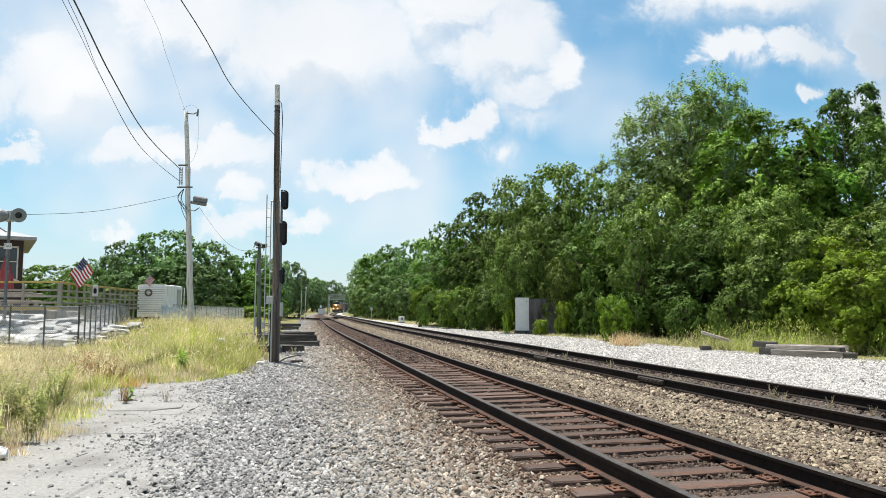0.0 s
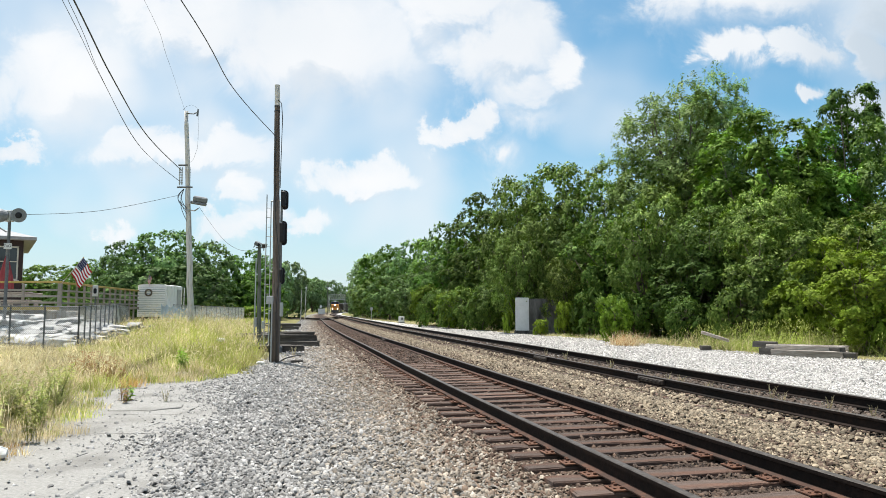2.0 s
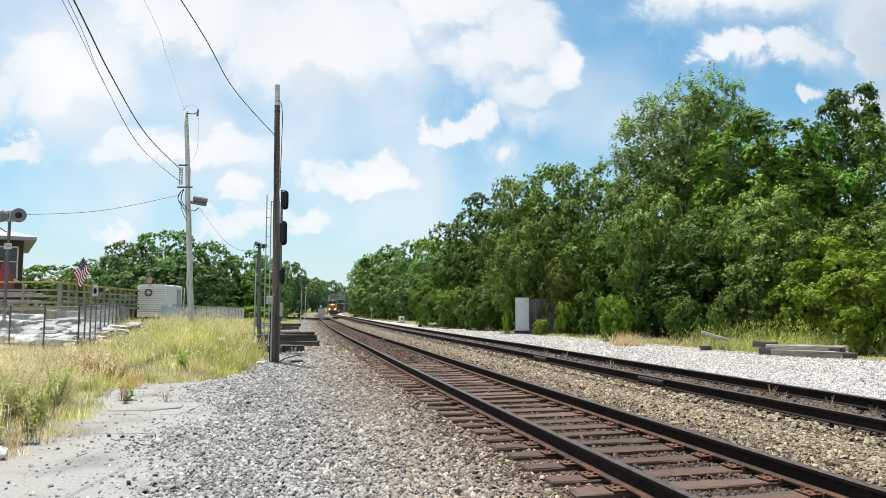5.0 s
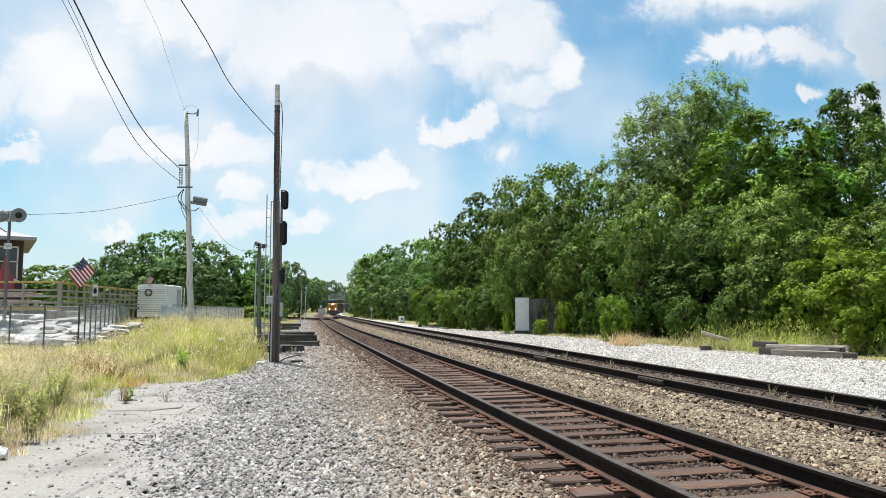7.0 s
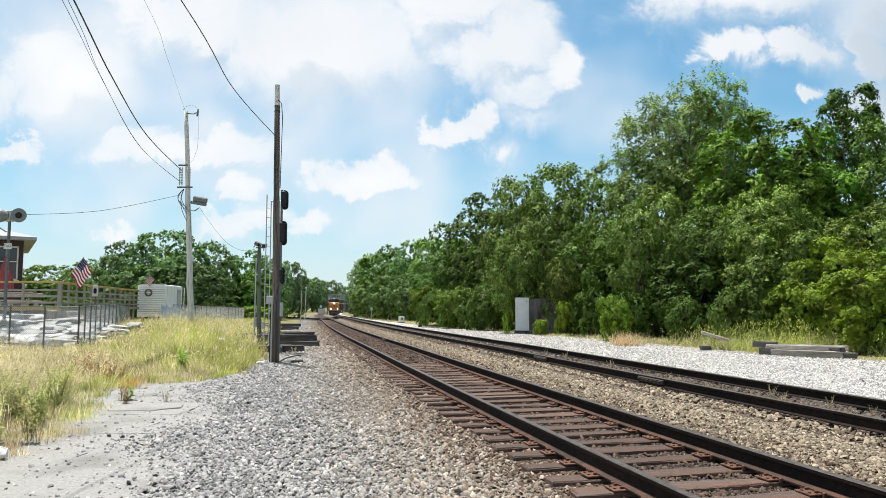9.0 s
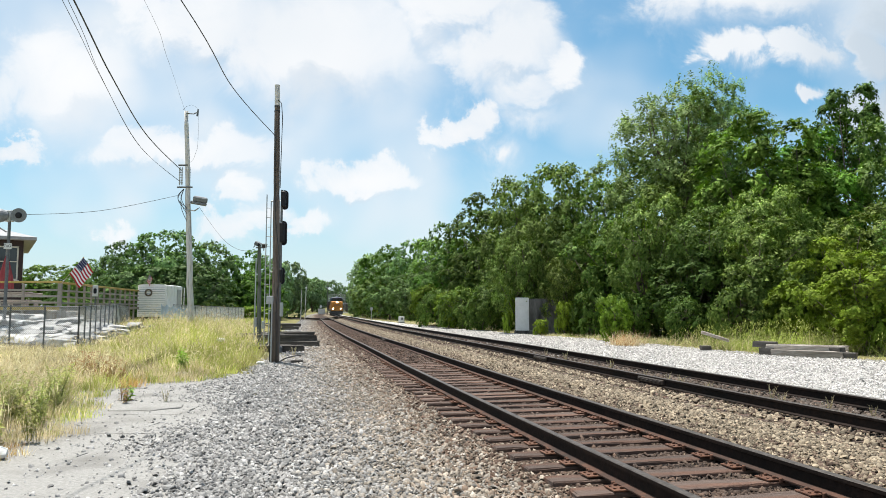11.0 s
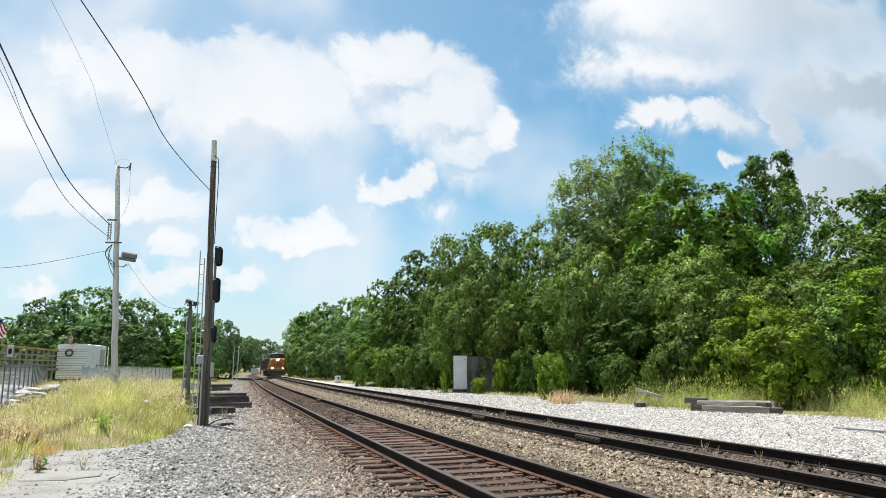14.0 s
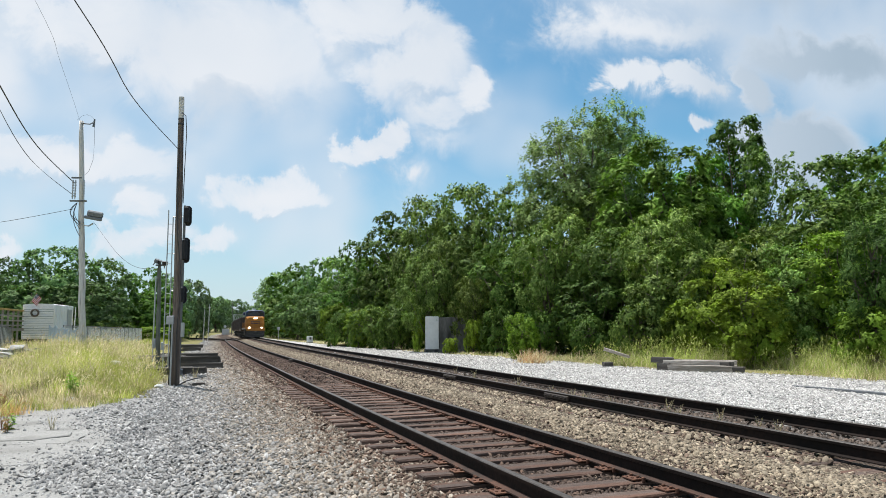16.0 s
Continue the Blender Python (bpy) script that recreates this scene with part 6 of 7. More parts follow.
def build_deck():
    """Timber ramp and platform rail before the depot."""
    t = base("deck_railing", Matrix.Identity(4), "weathered timber deck railing with a yellow cap rail", "railing")
    corner, far, left = Vector((-18.25, 33.0, 0)), Vector((-22.0, 50.0, 0)), Vector((-34.0, 33.0, 0))
    for a, b, n, z0, z1 in ((left, corner, 9, 2.72, 2.72), (corner, far, 13, 2.72, 2.66)):
        d = b - a
        turn = math.degrees(math.atan2(d.y, d.x))
        for i in range(n):
            p = a + d * i / n
            big = i == 0 and a is corner
            bm = bmesh.new()
            box(bm, (0, 0, 0), (0.17 if big else 0.1, 0.17 if big else 0.1, 2.5), bevel=0.01)
            part("post", bm, FENCE_WOOD, t, "", pose(p.x, p.y, 1.4, 0, 0, turn))
        for z, hh, mat, th, nm in ((0.0, 0.09, YELLOW_WOOD, 0.2, "cap_rail"), (-0.38, 0.09, FENCE_WOOD, 0.05, "rail_board"), (-0.68, 0.09, FENCE_WOOD, 0.05, "rail_board"), (-0.98, 0.09, FENCE_WOOD, 0.05, "rail_board"),
                               (-1.24, 0.18, YELLOW_WOOD if a is left else FENCE_WOOD, 0.08, "deck_edge")):
            bm = bmesh.new()
            box(bm, (0, -0.08 if nm != "cap_rail" else 0, 0), (d.length + 0.1, th, hh), bevel=0.008)
            c = (a + b) / 2
            part(nm, bm, mat, t, "", pose(c.x, c.y, (z0 + z1) / 2 + z, 0, 0, turn))
    d = base("deck_platform", Matrix.Identity(4), "weathered board platform of the depot deck", "deck")
    for i in range(46):
        bm = bmesh.new()
        y = 33.3 + i * 0.24
        box(bm, (0, 0, 0), (12.4, 0.22, 0.05))
        part("plank", bm, FENCE_WOOD, d, "", pose(-25.2 - 0.22 * (y - 33.3), y, 1.4))
    for i in range(5):
        bm = bmesh.new()
        box(bm, (0, 0, 0), (0.3, 11.0, 1.1), bevel=0.02)
        part("bearer", bm, FENCE_WOOD, d, "", pose(-20.0 - i * 2.8, 38.6, 0.82, 0, 0, 12.4))
    # stacked board face below the ramp
    w = base("timber_crib_wall", Matrix.Identity(4), "low wall of stacked weathered boards below the ramp", "retaining wall")
    for k in range(5):
        bm = bmesh.new()
        box(bm, (0, 0, 0), (11.0, 0.16, 0.17), bevel=0.02)
        part("board", bm, OLD_TIE, w, "", pose(-18.3 - 0.05 * k, 37.4, 0.42 + 0.21 * k, 0, 0, 102.4))
    # picnic seats seen through the rails
    for x, y in ((-21.5, 34.6), (-24.6, 35.0), (-23.0, 38.0)):
        b = base("bench", pose(x, y, 1.43), "grey timber bench on the deck", "bench", "benches on the deck")
        bm = bmesh.new()
        box(bm, (0, 0, 0.43), (1.8, 0.36, 0.06), bevel=0.01)
        part("seat", bm, OLD_TIE, b)
        for sx in (-0.7, 0.7):
            bm = bmesh.new()
            box(bm, (sx, 0, 0.2), (0.08, 0.32, 0.4))
            part("leg", bm, OLD_TIE, b)
        bm = bmesh.new()
        box(bm, (0, 0.22, 0.75), (1.8, 0.05, 0.22), bevel=0.01)
        part("backrest", bm, OLD_TIE, b)


def build_fence(points, height, label, wire, step, pitch=0.075, thick=1.0):
    """Chain-link fence: posts, top rail and woven wire."""
    t = base("chain_link_fence", Matrix.Identity(4), label, "fence")
    for a, b in zip(points, points[1:]):
        a, b = Vector((*a, float(land(*a)))), Vector((*b, float(land(*b))))
        d = b - a
        n = max(1, round(d.length / step))
        for i in range(n + 1):
            p = a + d * i / n
            bm = bmesh.new()
            rod(bm, (0, 0, -0.2), (0, 0, height + 0.05), 0.03, seg=7)
            part("post", bm, DULL_STEEL, t, "", Matrix.Translation(p))
        up = Vector((0, 0, height))
        bm = bmesh.new()
        rod(bm, a + up, b + up, 0.022, seg=6)
        part("top_rail", bm, DULL_STEEL, t)
        # wires as thin three-sided rods, joined
        V, F = [], []
        L = d.length
        u = d.normalized()
        nrm = Vector((-u.y, u.x, 0)).normalized()
        k = int((L + height) / pitch)
        for j in range(k):
            for sgn in (1, -1):
                s0 = j * pitch - height
                q0, q1 = max(0.0, s0), min(L, s0 + height)
                if q1 - q0 < 0.02:
                    continue
                z0, z1 = q0 - s0, q1 - s0
                if sgn < 0:
                    z0, z1 = height - z0, height - z1
                p, q = a + u * q0 + Vector((0, 0, z0)), a + u * q1 + Vector((0, 0, z1))
                o = len(V)
                w = (q - p).normalized().cross(nrm) * 0.0017 * thick
                for e in (p, q):
                    V += [e + w, e - w * 0.5 + nrm * 0.0015, e - w * 0.5 - nrm * 0.0015]
                F += [(o, o + 1, o + 4, o + 3), (o + 1, o + 2, o + 5, o + 4), (o + 2, o, o + 3, o + 5)]
        mesh = new("wire_mesh", raw_mesh("wire_mesh", V, F, wire))
        mesh.parent = t
        tagged(mesh, "woven galvanised wire")


def build_rubble():
    """Broken concrete heaped along the fence."""
    rnd = random.Random(77)
    for i in range(170):
        x, y = rnd.uniform(-26, -13.8), rnd.uniform(26.2, 32.4)
        bm = bmesh.new()
        w, d, h = rnd.uniform(0.35, 1.3), rnd.uniform(0.3, 0.75), rnd.uniform(0.14, 0.32)
        vs = box(bm, (0, 0, 0), (w, d, h), bevel=0.04)
        for v in vs:
            v.co += Vector((rnd.uniform(-0.09, 0.09), rnd.uniform(-0.08, 0.08), rnd.uniform(-0.02, 0.02)))
        heap = 0.95 * float(smoothstep(26, 31.5, y)) * (0.5 + 0.5 * float(smoothstep(-14, -20, x)))
        ob = part("concrete_rubble", bm, RUBBLE, None, "broken pale concrete slab in a heap behind the fence", pose(x, y, float(land(x, y)) + 0.08 + heap * rnd.uniform(0.75, 1.0), rnd.uniform(-4, 24), rnd.uniform(-11, 11), rnd.gauss(0, 40)))
        tagged(ob, category="rubble", group="rubble heap")
    # dark sheet under the slabs paints in the shade of their gaps
    bm = bmesh.new()
    bmesh.ops.create_grid(bm, x_segments=26, y_segments=14, size=0.5)
    for v in bm.verts:
        x, y = -20.2 + v.co.x * 13.2, 29.4 + v.co.y * 7.0
        heap = 0.92 * float(smoothstep(26, 31.5, y)) * (0.5 + 0.5 * float(smoothstep(-14, -20, x)))
        v.co = Vector((x, y, float(land(x, y)) + heap - 0.05 + rnd.uniform(-0.06, 0.06)))
    tagged(part("rubble_bank", bm, STAINED_SHADE, None, "dark bank standing in for shaded gaps in the rubble heap"), category="rubble", kind="stuff")


def build_horns():
    """Post with two round loudspeakers and a small sign."""
    t = base("loudspeaker_post", pose(-18.95, 30.0, 0.3), "dark post with two round grey loudspeakers", "loudspeaker")
    bm = bmesh.new()
    rod(bm, (0, 0, -0.2), (0.02, 0, 5.2), 0.075, 0.06, 8)
    part("post", bm, DULL_STEEL, t)
    for x, r, y in ((-0.16, 0.30, -60), (0.52, 0.31, 12)):
        bm = bmesh.new()
        rod(bm, (0, 0.14, 0), (0, -0.12, 0), 0.2, r, 20)
        bmesh.ops.create_cone(bm, cap_ends=True, segments=20, radius1=r, radius2=r, depth=0.06, matrix=pose(0, -0.14, 0, 90))
        sp = part("loudspeaker", bm, HORN_GREY, t, "round grey loudspeaker", pose(x, -0.1, 5.2, 0, 0, y))
        bm = bmesh.new()
        rod(bm, (0, -0.15, 0), (0, -0.24, 0), 0.15, 0.1, 14)
        part("driver", bm, BLACK_PAINT, sp)
    bm = bmesh.new()
    box(bm, (-0.02, 0, 5.2), (0.34, 0.3, 0.5), bevel=0.03)
    part("junction_box", bm, STEEL_GREY, t)
    bm = bmesh.new()
    tube(bm, [(-0.1, 0, 4.5), (-0.5, 0, 4.75), (-0.9, 0, 5.0)], 0.03, 5)
    part("brace", bm, DULL_STEEL, t)
    bm = bmesh.new()
    box(bm, (0.08, -0.14, 3.87), (0.34, 0.03, 0.25), bevel=0.008)
    sign = part("sign", bm, WHITE_METAL, t, "small white sign reading TxO")
    cu = bpy.data.curves.new("sign_text", "FONT")
    cu.body, cu.size, cu.extrude, cu.align_x, cu.align_y = "TxO", 0.17, 0.002, "CENTER", "CENTER"
    cu.materials.append(BLACK_PAINT)
    tx = new("sign_text", cu)
    tx.parent = sign
    tx.matrix_basis = pose(0.08, -0.158, 3.87, 90, 0, 0)


def build_shed():
    """White slatted box body with a low curved roof."""
    t = base("storage_shed", pose(-21.02, 50.0, 0.55, 0, 0, 6), "white slatted metal storage body with a low curved roof", "shed")
    W, D, H = 1.95, 4.4, 2.55
    WHITE_METAL = surface("white_shed_paint", (0.9, 0.89, 0.88), (0.83, 0.82, 0.8), 3, third=(0.66, 0.62, 0.57), third_scale=0.8, third_spread=(0.6, 0.95), rough=0.6, bump=0.15)
    bm = bmesh.new()
    sec = lambda y: [(-W / 2, y, 0.25), (W / 2, y, 0.25), (W / 2, y, H)] + [(W / 2 * math.cos(a), y, H + 0.07 * math.sin(a)) for a in (0.6, 1.1, 1.57, 2.04, 2.54)] + [(-W / 2, y, H)]
    loft(bm, [sec(0), sec(D)])
    part("body", bm, WHITE_METAL, t)
    for k in range(13):
        bm = bmesh.new()
        box(bm, (0, -0.04, 0.4 + k * 0.16), (W - 0.1, 0.05, 0.122 if k != 6 else 0.15), bevel=0.012)
        part("slat", bm, WHITE_METAL, t)
    for k in range(6):
        bm = bmesh.new()
        box(bm, (W / 2 + 0.02, 0.4 + k * 0.9, 1.4), (0.04, 0.08, 2.2))
        part("side_rib", bm, WHITE_METAL, t)
    bm = bmesh.new()
    box(bm, (W / 2 + 0.03, 3.4, 1.35), (0.05, 1.0, 1.9), bevel=0.01)
    part("side_door", bm, GREY_METAL, t)
    bm = bmesh.new()
    for k in range(14):
        a0, a1 = 2 * math.pi * k / 14, 2 * math.pi * (k + 1) / 14
        rod(bm, (-0.2 + 0.22 * math.cos(a0), -0.1, 2.0 + 0.22 * math.sin(a0)), (-0.2 + 0.22 * math.cos(a1), -0.1, 2.0 + 0.22 * math.sin(a1)), 0.06, seg=5)
    part("wreath", bm, BARK, t, "dried wreath")
    for sx in (-1, 1):
        for y in (0.8, 3.6):
            bm = bmesh.new()
            rod(bm, (sx * 0.85, y, 0.05), (sx * 0.6, y, 0.05), 0.32, seg=14)
            part("wheel", bm, BLACK_PAINT, t)
    # added grey sheet stands in for the shadow grooves between the slats
    bm = bmesh.new()
    box(bm, (0, -0.012, 1.36), (W - 0.12, 0.02, 2.1))
    part("slat_backing", bm, GREY_METAL, t)
    bm = bmesh.new()
    box(bm, (0, D / 2, 0.2), (W * 0.8, D, 0.14))
    part("chassis", bm, BLACK_PAINT, t)


def build_tarp():
    """Pale plastic sheet hung in loose folds on the fence beside the shed."""
    bm = bmesh.new()
    rows = []
    for k in range(25):
        f = k / 24
        x, y = -18.9 + 1.9 * f, 46.5 - 0.7 * f
        w = 0.05 * math.sin(k * 1.9) + 0.03 * math.sin(k * 0.7)
        top = 1.76 - 0.18 * abs(math.sin(k * 0.52)) - 0.25 * f
        rows.append([(x, y + w - 0.004, -0.12), (x, y + w * 0.4 - 0.004, top), (x, y + w * 0.4 + 0.004, top), (x, y + w + 0.004, -0.12)])
    loft(bm, rows)
    tagged(part("tarpaulin", bm, TARP, None, "pale blue plastic sheet hung by the white shed"), category="tarpaulin")


def build_umbrella():
    t = base("patio_umbrella", pose(-25.3, 40.0, 1.43), "closed faded red patio umbrella on the deck", "umbrella")
    bm = bmesh.new()
    rod(bm, (0, 0, 0), (0, 0, 3.15), 0.03)
    part("pole", bm, OLD_TIE, t)
    bm = bmesh.new()
    rings = []
    for z, r in ((1.15, 0.36), (1.5, 0.35), (2.0, 0.27), (2.6, 0.15), (3.0, 0.06), (3.1, 0.02)):
        rings.append([(r * (1 + 0.22 * (k % 2)) * math.cos(2 * math.pi * k / 16), r * (1 + 0.22 * (k % 2)) * math.sin(2 * math.pi * k / 16), z) for k in range(16)])
    loft(bm, rings)
    part("canopy", bm, RED_CLOTH, t)
    bm = bmesh.new()
    rod(bm, (0, 0, 0), (0, 0, 0.1), 0.28, 0.22, 14)
    part("foot", bm, DULL_STEEL, t)


def flag_cloth(name, w, h, parent):
    """Striped flag in a soft fold: thirteen stripes and a dark corner field with rows of small pale marks."""
    fold = lambda x: 0.09 * math.sin(x * 7.0) * x / w
    for i in range(13):
        bm = bmesh.new()
        z1, z0 = -h * i / 13, -h * (i + 1) / 13
        x0 = 0.4 * w if i < 7 else 0.0
        rows = []
        for k in range(13):
            x = x0 + (w - x0) * k / 12
            rows.append([(x, fold(x) - 0.002, z0 - 0.22 * x), (x, fold(x) - 0.002, z1 - 0.22 * x), (x, fold(x) + 0.002, z1 - 0.22 * x), (x, fold(x) + 0.002, z0 - 0.22 * x)])
        loft(bm, rows)
        part("stripe", bm, CLOTH_RED if i % 2 == 0 else CLOTH_WHITE, parent)
    bm = bmesh.new()
    rows = []
    for k in range(6):
        x = 0.4 * w * k / 5
        zb = -h * 7 / 13
        rows.append([(x, fold(x) - 0.002, zb - 0.22 * x), (x, fold(x) - 0.002, -0.22 * x), (x, fold(x) + 0.002, -0.22 * x), (x, fold(x) + 0.002, zb - 0.22 * x)])
    loft(bm, rows)
    field = part("corner_field", bm, CLOTH_BLUE, parent, "navy corner field")
    bm = bmesh.new()
    for r in range(5):
        for c in range(5):
            x, z = 0.4 * w * (c + 0.5) / 5, -h * 7 / 13 * (r + 0.5) / 5
            box(bm, (x, fold(x), z - 0.22 * x), (0.028, 0.012, 0.028))
    part("marks", bm, CLOTH_WHITE, field)


def build_flags():
    out = []
    for nm, foot, tip, w, h in (("flag", (-18.22, 32.98, 2.6), (-17.15, 32.9, 3.88), 0.85, 1.0), ("small_flag", (-21.7, 49.99, 3.0), (-21.15, 49.85, 3.85), 0.5, 0.6)):
        p = base("flagpole", Matrix.Identity(4), "striped flag on a slanting pole fixed to the railing" if nm == "flag" else "striped flag on a slanting pole fixed to the white shed", "flag", "flags")
        bm = bmesh.new()
        rod(bm, foot, tip, 0.018, seg=6)
        part("staff", bm, OLD_TIE, p)
        bm = bmesh.new()
        bmesh.ops.create_icosphere(bm, subdivisions=1, radius=0.035, matrix=Matrix.Translation(tip))
        part("finial", bm, YELLOW_WOOD, p)
        f = new("flag")
        f.parent = p
        f.matrix_basis = Matrix.Translation(tip)
        tagged(f, "red and white striped cloth with a navy corner field")
        flag_cloth(nm, w, h, f)
        d = Vector(tip) - Vector(foot)
        out.append((f, Vector(tip), math.degrees(math.atan2(d.x, d.z))))
    return out


def build_small_signs():
    t = base("notice_sign", pose(-18.88, 37.6, 1.2), "small white notice board with a dark oval on the railing", "sign")
    bm = bmesh.new()
    box(bm, (0, 0, 1.2), (0.3, 0.03, 0.6), bevel=0.02)
    part("board", bm, WHITE_METAL, t)
    bm = bmesh.new()
    rounded_plate(bm, (0, -0.02, 1.2), 0.17, 0.3, 0.02)
    part("oval", bm, BLACK_PAINT, t)
    bm = bmesh.new()
    rod(bm, (0, 0.03, -0.9), (0, 0.03, 1.4), 0.03, seg=6)
    part("post", bm, DULL_STEEL, t)


build_depot()
build_deck()
build_fence([(-33, 25.2), (-13.1, 25.0), (-16.0, 34.0), (-21.5, 47.5)], 1.5, "grey chain-link fence around the rubble heap", SILVER, 1.22, thick=2.2)
build_fence([(-19.6, 50.5), (-22.0, 66.0), (-25.2, 88.0)], 1.75, "silvery chain-link fence beyond the shed", SILVER, 2.6, thick=7.0)
build_rubble()
build_horns()
build_shed()
build_tarp()
build_umbrella()
build_small_signs()
FLAGS = build_flags()


# ---------------------------------------------------------------- far things along the line
def build_distance():
    # white relay cabinet with a round disc
    x, y = -44.6, 255.0
    t = base("relay_cabinet", pose(x, y, float(land(x, y)) - 0.05, 0, 0, 8), "white relay cabinet with a round white disc above it", "cabinet")
    bm = bmesh.new()
    box(bm, (0, 0, 1.05), (2.5, 1.8, 1.9), bevel=0.04)
    part("body", bm, WHITE_METAL, t)
    bm = bmesh.new()
    box(bm, (0, 0, 2.06), (2.7, 2.0, 0.14), bevel=0.03)
    part("lid", bm, WHITE_METAL, t)
    bm = bmesh.new()
    box(bm, (0, 0, 0.06), (2.6, 1.9, 0.2), bevel=0.03)
    part("plinth", bm, CONCRETE, t)
    bm = bmesh.new()
    rod(bm, (-0.25, -0.7, 2.1), (-0.25, -0.7, 2.7), 0.06)
    part("stalk", bm, STEEL_GREY, t)
    bm = bmesh.new()
    rod(bm, (-0.25, -0.78, 2.95), (-0.25, -0.64, 2.95), 0.5, seg=18)
    part("disc", bm, WHITE_METAL, t)
    # poles
    for i, (x, y, h, r) in enumerate([(-19.87, 100, 4.7, 0.075), (-20.5, 100, 4.2, 0.075), (-38.4, 230, 9.5, 0.16)]):
        p = bent_pole("utility_pole", (x, y, float(land(x, y))), (x + 0.1, y, h), r, r * 0.7, POLE_PALE if i < 2 else GREEN_POST, "distant weathered utility pole beside the line", "pole", 0.02, 40 + i)
        if i == 0:
            bm = bmesh.new()
            box(bm, (0.12, 0, h - 0.02), (0.3, 0.12, 0.12), bevel=0.04)
            part("lamp", bm, WHITE_METAL, p)
    # signal bridge over the far end
    g = base("signal_bridge", pose(-44.4, 290, float(land(-44, 290))), "steel lattice signal bridge over the distant tracks", "signal bridge")
    wdt, z0, z1 = 6.4, 5.8, 7.8
    for x in (-wdt / 2, wdt / 2):
        bm = bmesh.new()
        for dx in (-0.25, 0.25):
            rod(bm, (x + dx, 0, 0), (x + dx, 0, z1), 0.07, seg=6)
        for k in range(8):
            rod(bm, (x - 0.25, 0, k), (x + 0.25, 0, k + 0.9), 0.04, seg=5)
        part("leg", bm, STEEL_GREY, g)
    for z in (z0, z1):
        bm = bmesh.new()
        box(bm, (0, 0, z), (wdt + 0.5, 0.16, 0.16))
        part("chord", bm, STEEL_GREY, g)
    for k in range(8):
        x = -wdt / 2 + wdt * k / 8
        bm = bmesh.new()
        rod(bm, (x, 0, z0), (x + wdt / 8, 0, z1), 0.06, seg=5)
        rod(bm, (x, 0, z0), (x, 0, z1), 0.06, seg=5)
        part("brace", bm, STEEL_GREY, g)
    # sign and box by the wood
    s = base("lineside_sign", pose(-10.3, 100, float(land(-10.3, 100))), "small pale sign on a thin post", "sign")
    bm = bmesh.new()
    rod(bm, (0, 0, 0), (0, 0, 1.9), 0.04, seg=6)
    part("post", bm, STEEL_GREY, s)
    bm = bmesh.new()
    box(bm, (0, -0.05, 1.7), (0.36, 0.03, 0.42), bevel=0.01)
    part("board", bm, GREY_METAL, s)
    b = base("equipment_box", pose(-4.9, 82, float(land(-4.9, 82)) - 0.05, 0, 0, 12) @ Matrix.Scale(0.75, 4), "white equipment box with a dark door at the wood's edge", "cabinet")
    bm = bmesh.new()
    box(bm, (0, 0, 0.62), (0.85, 0.7, 0.95), bevel=0.03)
    part("body", bm, WHITE_METAL, b)
    bm = bmesh.new()
    box(bm, (0.05, -0.36, 0.75), (0.3, 0.03, 0.35), bevel=0.01)
    part("vent", bm, DULL_STEEL, b)
    bm = bmesh.new()
    box(bm, (0, 0, 0.08), (1.0, 0.85, 0.2), bevel=0.02)
    part("plinth", bm, CONCRETE, b)


build_distance()


# ---------------------------------------------------------------- the train
LOCO_BLUE = surface("loco_blue", (0.018, 0.035, 0.085), (0.03, 0.05, 0.11), 3, third=(0.05, 0.05, 0.055), rough=0.45, bump=0.05)
LOCO_YELLOW = surface("loco_yellow", (0.50, 0.215, 0.04), (0.42, 0.175, 0.038), 3, third=(0.25, 0.115, 0.05), third_spread=(0.55, 0.9), rough=0.5, bump=0.05)
LOCO_GREY = surface("loco_dark_grey", (0.05, 0.05, 0.052), (0.09, 0.085, 0.08), 4, rough=0.7, bump=0.1)
CAR_RUST = surface("hopper_rust", (0.07, 0.058, 0.052), (0.11, 0.085, 0.075), 2, third=(0.07, 0.06, 0.055), rough=0.85, bump=0.2, per_object=0.25)
COAL = surface("coal_load", (0.02, 0.02, 0.022), (0.04, 0.04, 0.042), 6, rough=0.9, bump=0.8)
LAMP_GLOW = glowing("headlight_glow", (1.0, 0.86, 0.62), 14.0)


def wheelset(parent, y):
    for sx in (-1, 1):
        bm = bmesh.new()
        rod(bm, (sx * 0.70, 0, 0), (sx * 0.82, 0, 0), 0.5, seg=20)
        rod(bm, (sx * 0.66, 0, 0), (sx * 0.70, 0, 0), 0.54, seg=20)
        part("wheel", bm, LOCO_GREY, parent, at=pose(0, y, 0.5))
    bm = bmesh.new()
    rod(bm, (-0.7, 0, 0), (0.7, 0, 0), 0.09, seg=8)
    part("axle", bm, LOCO_GREY, parent, at=pose(0, y, 0.5))


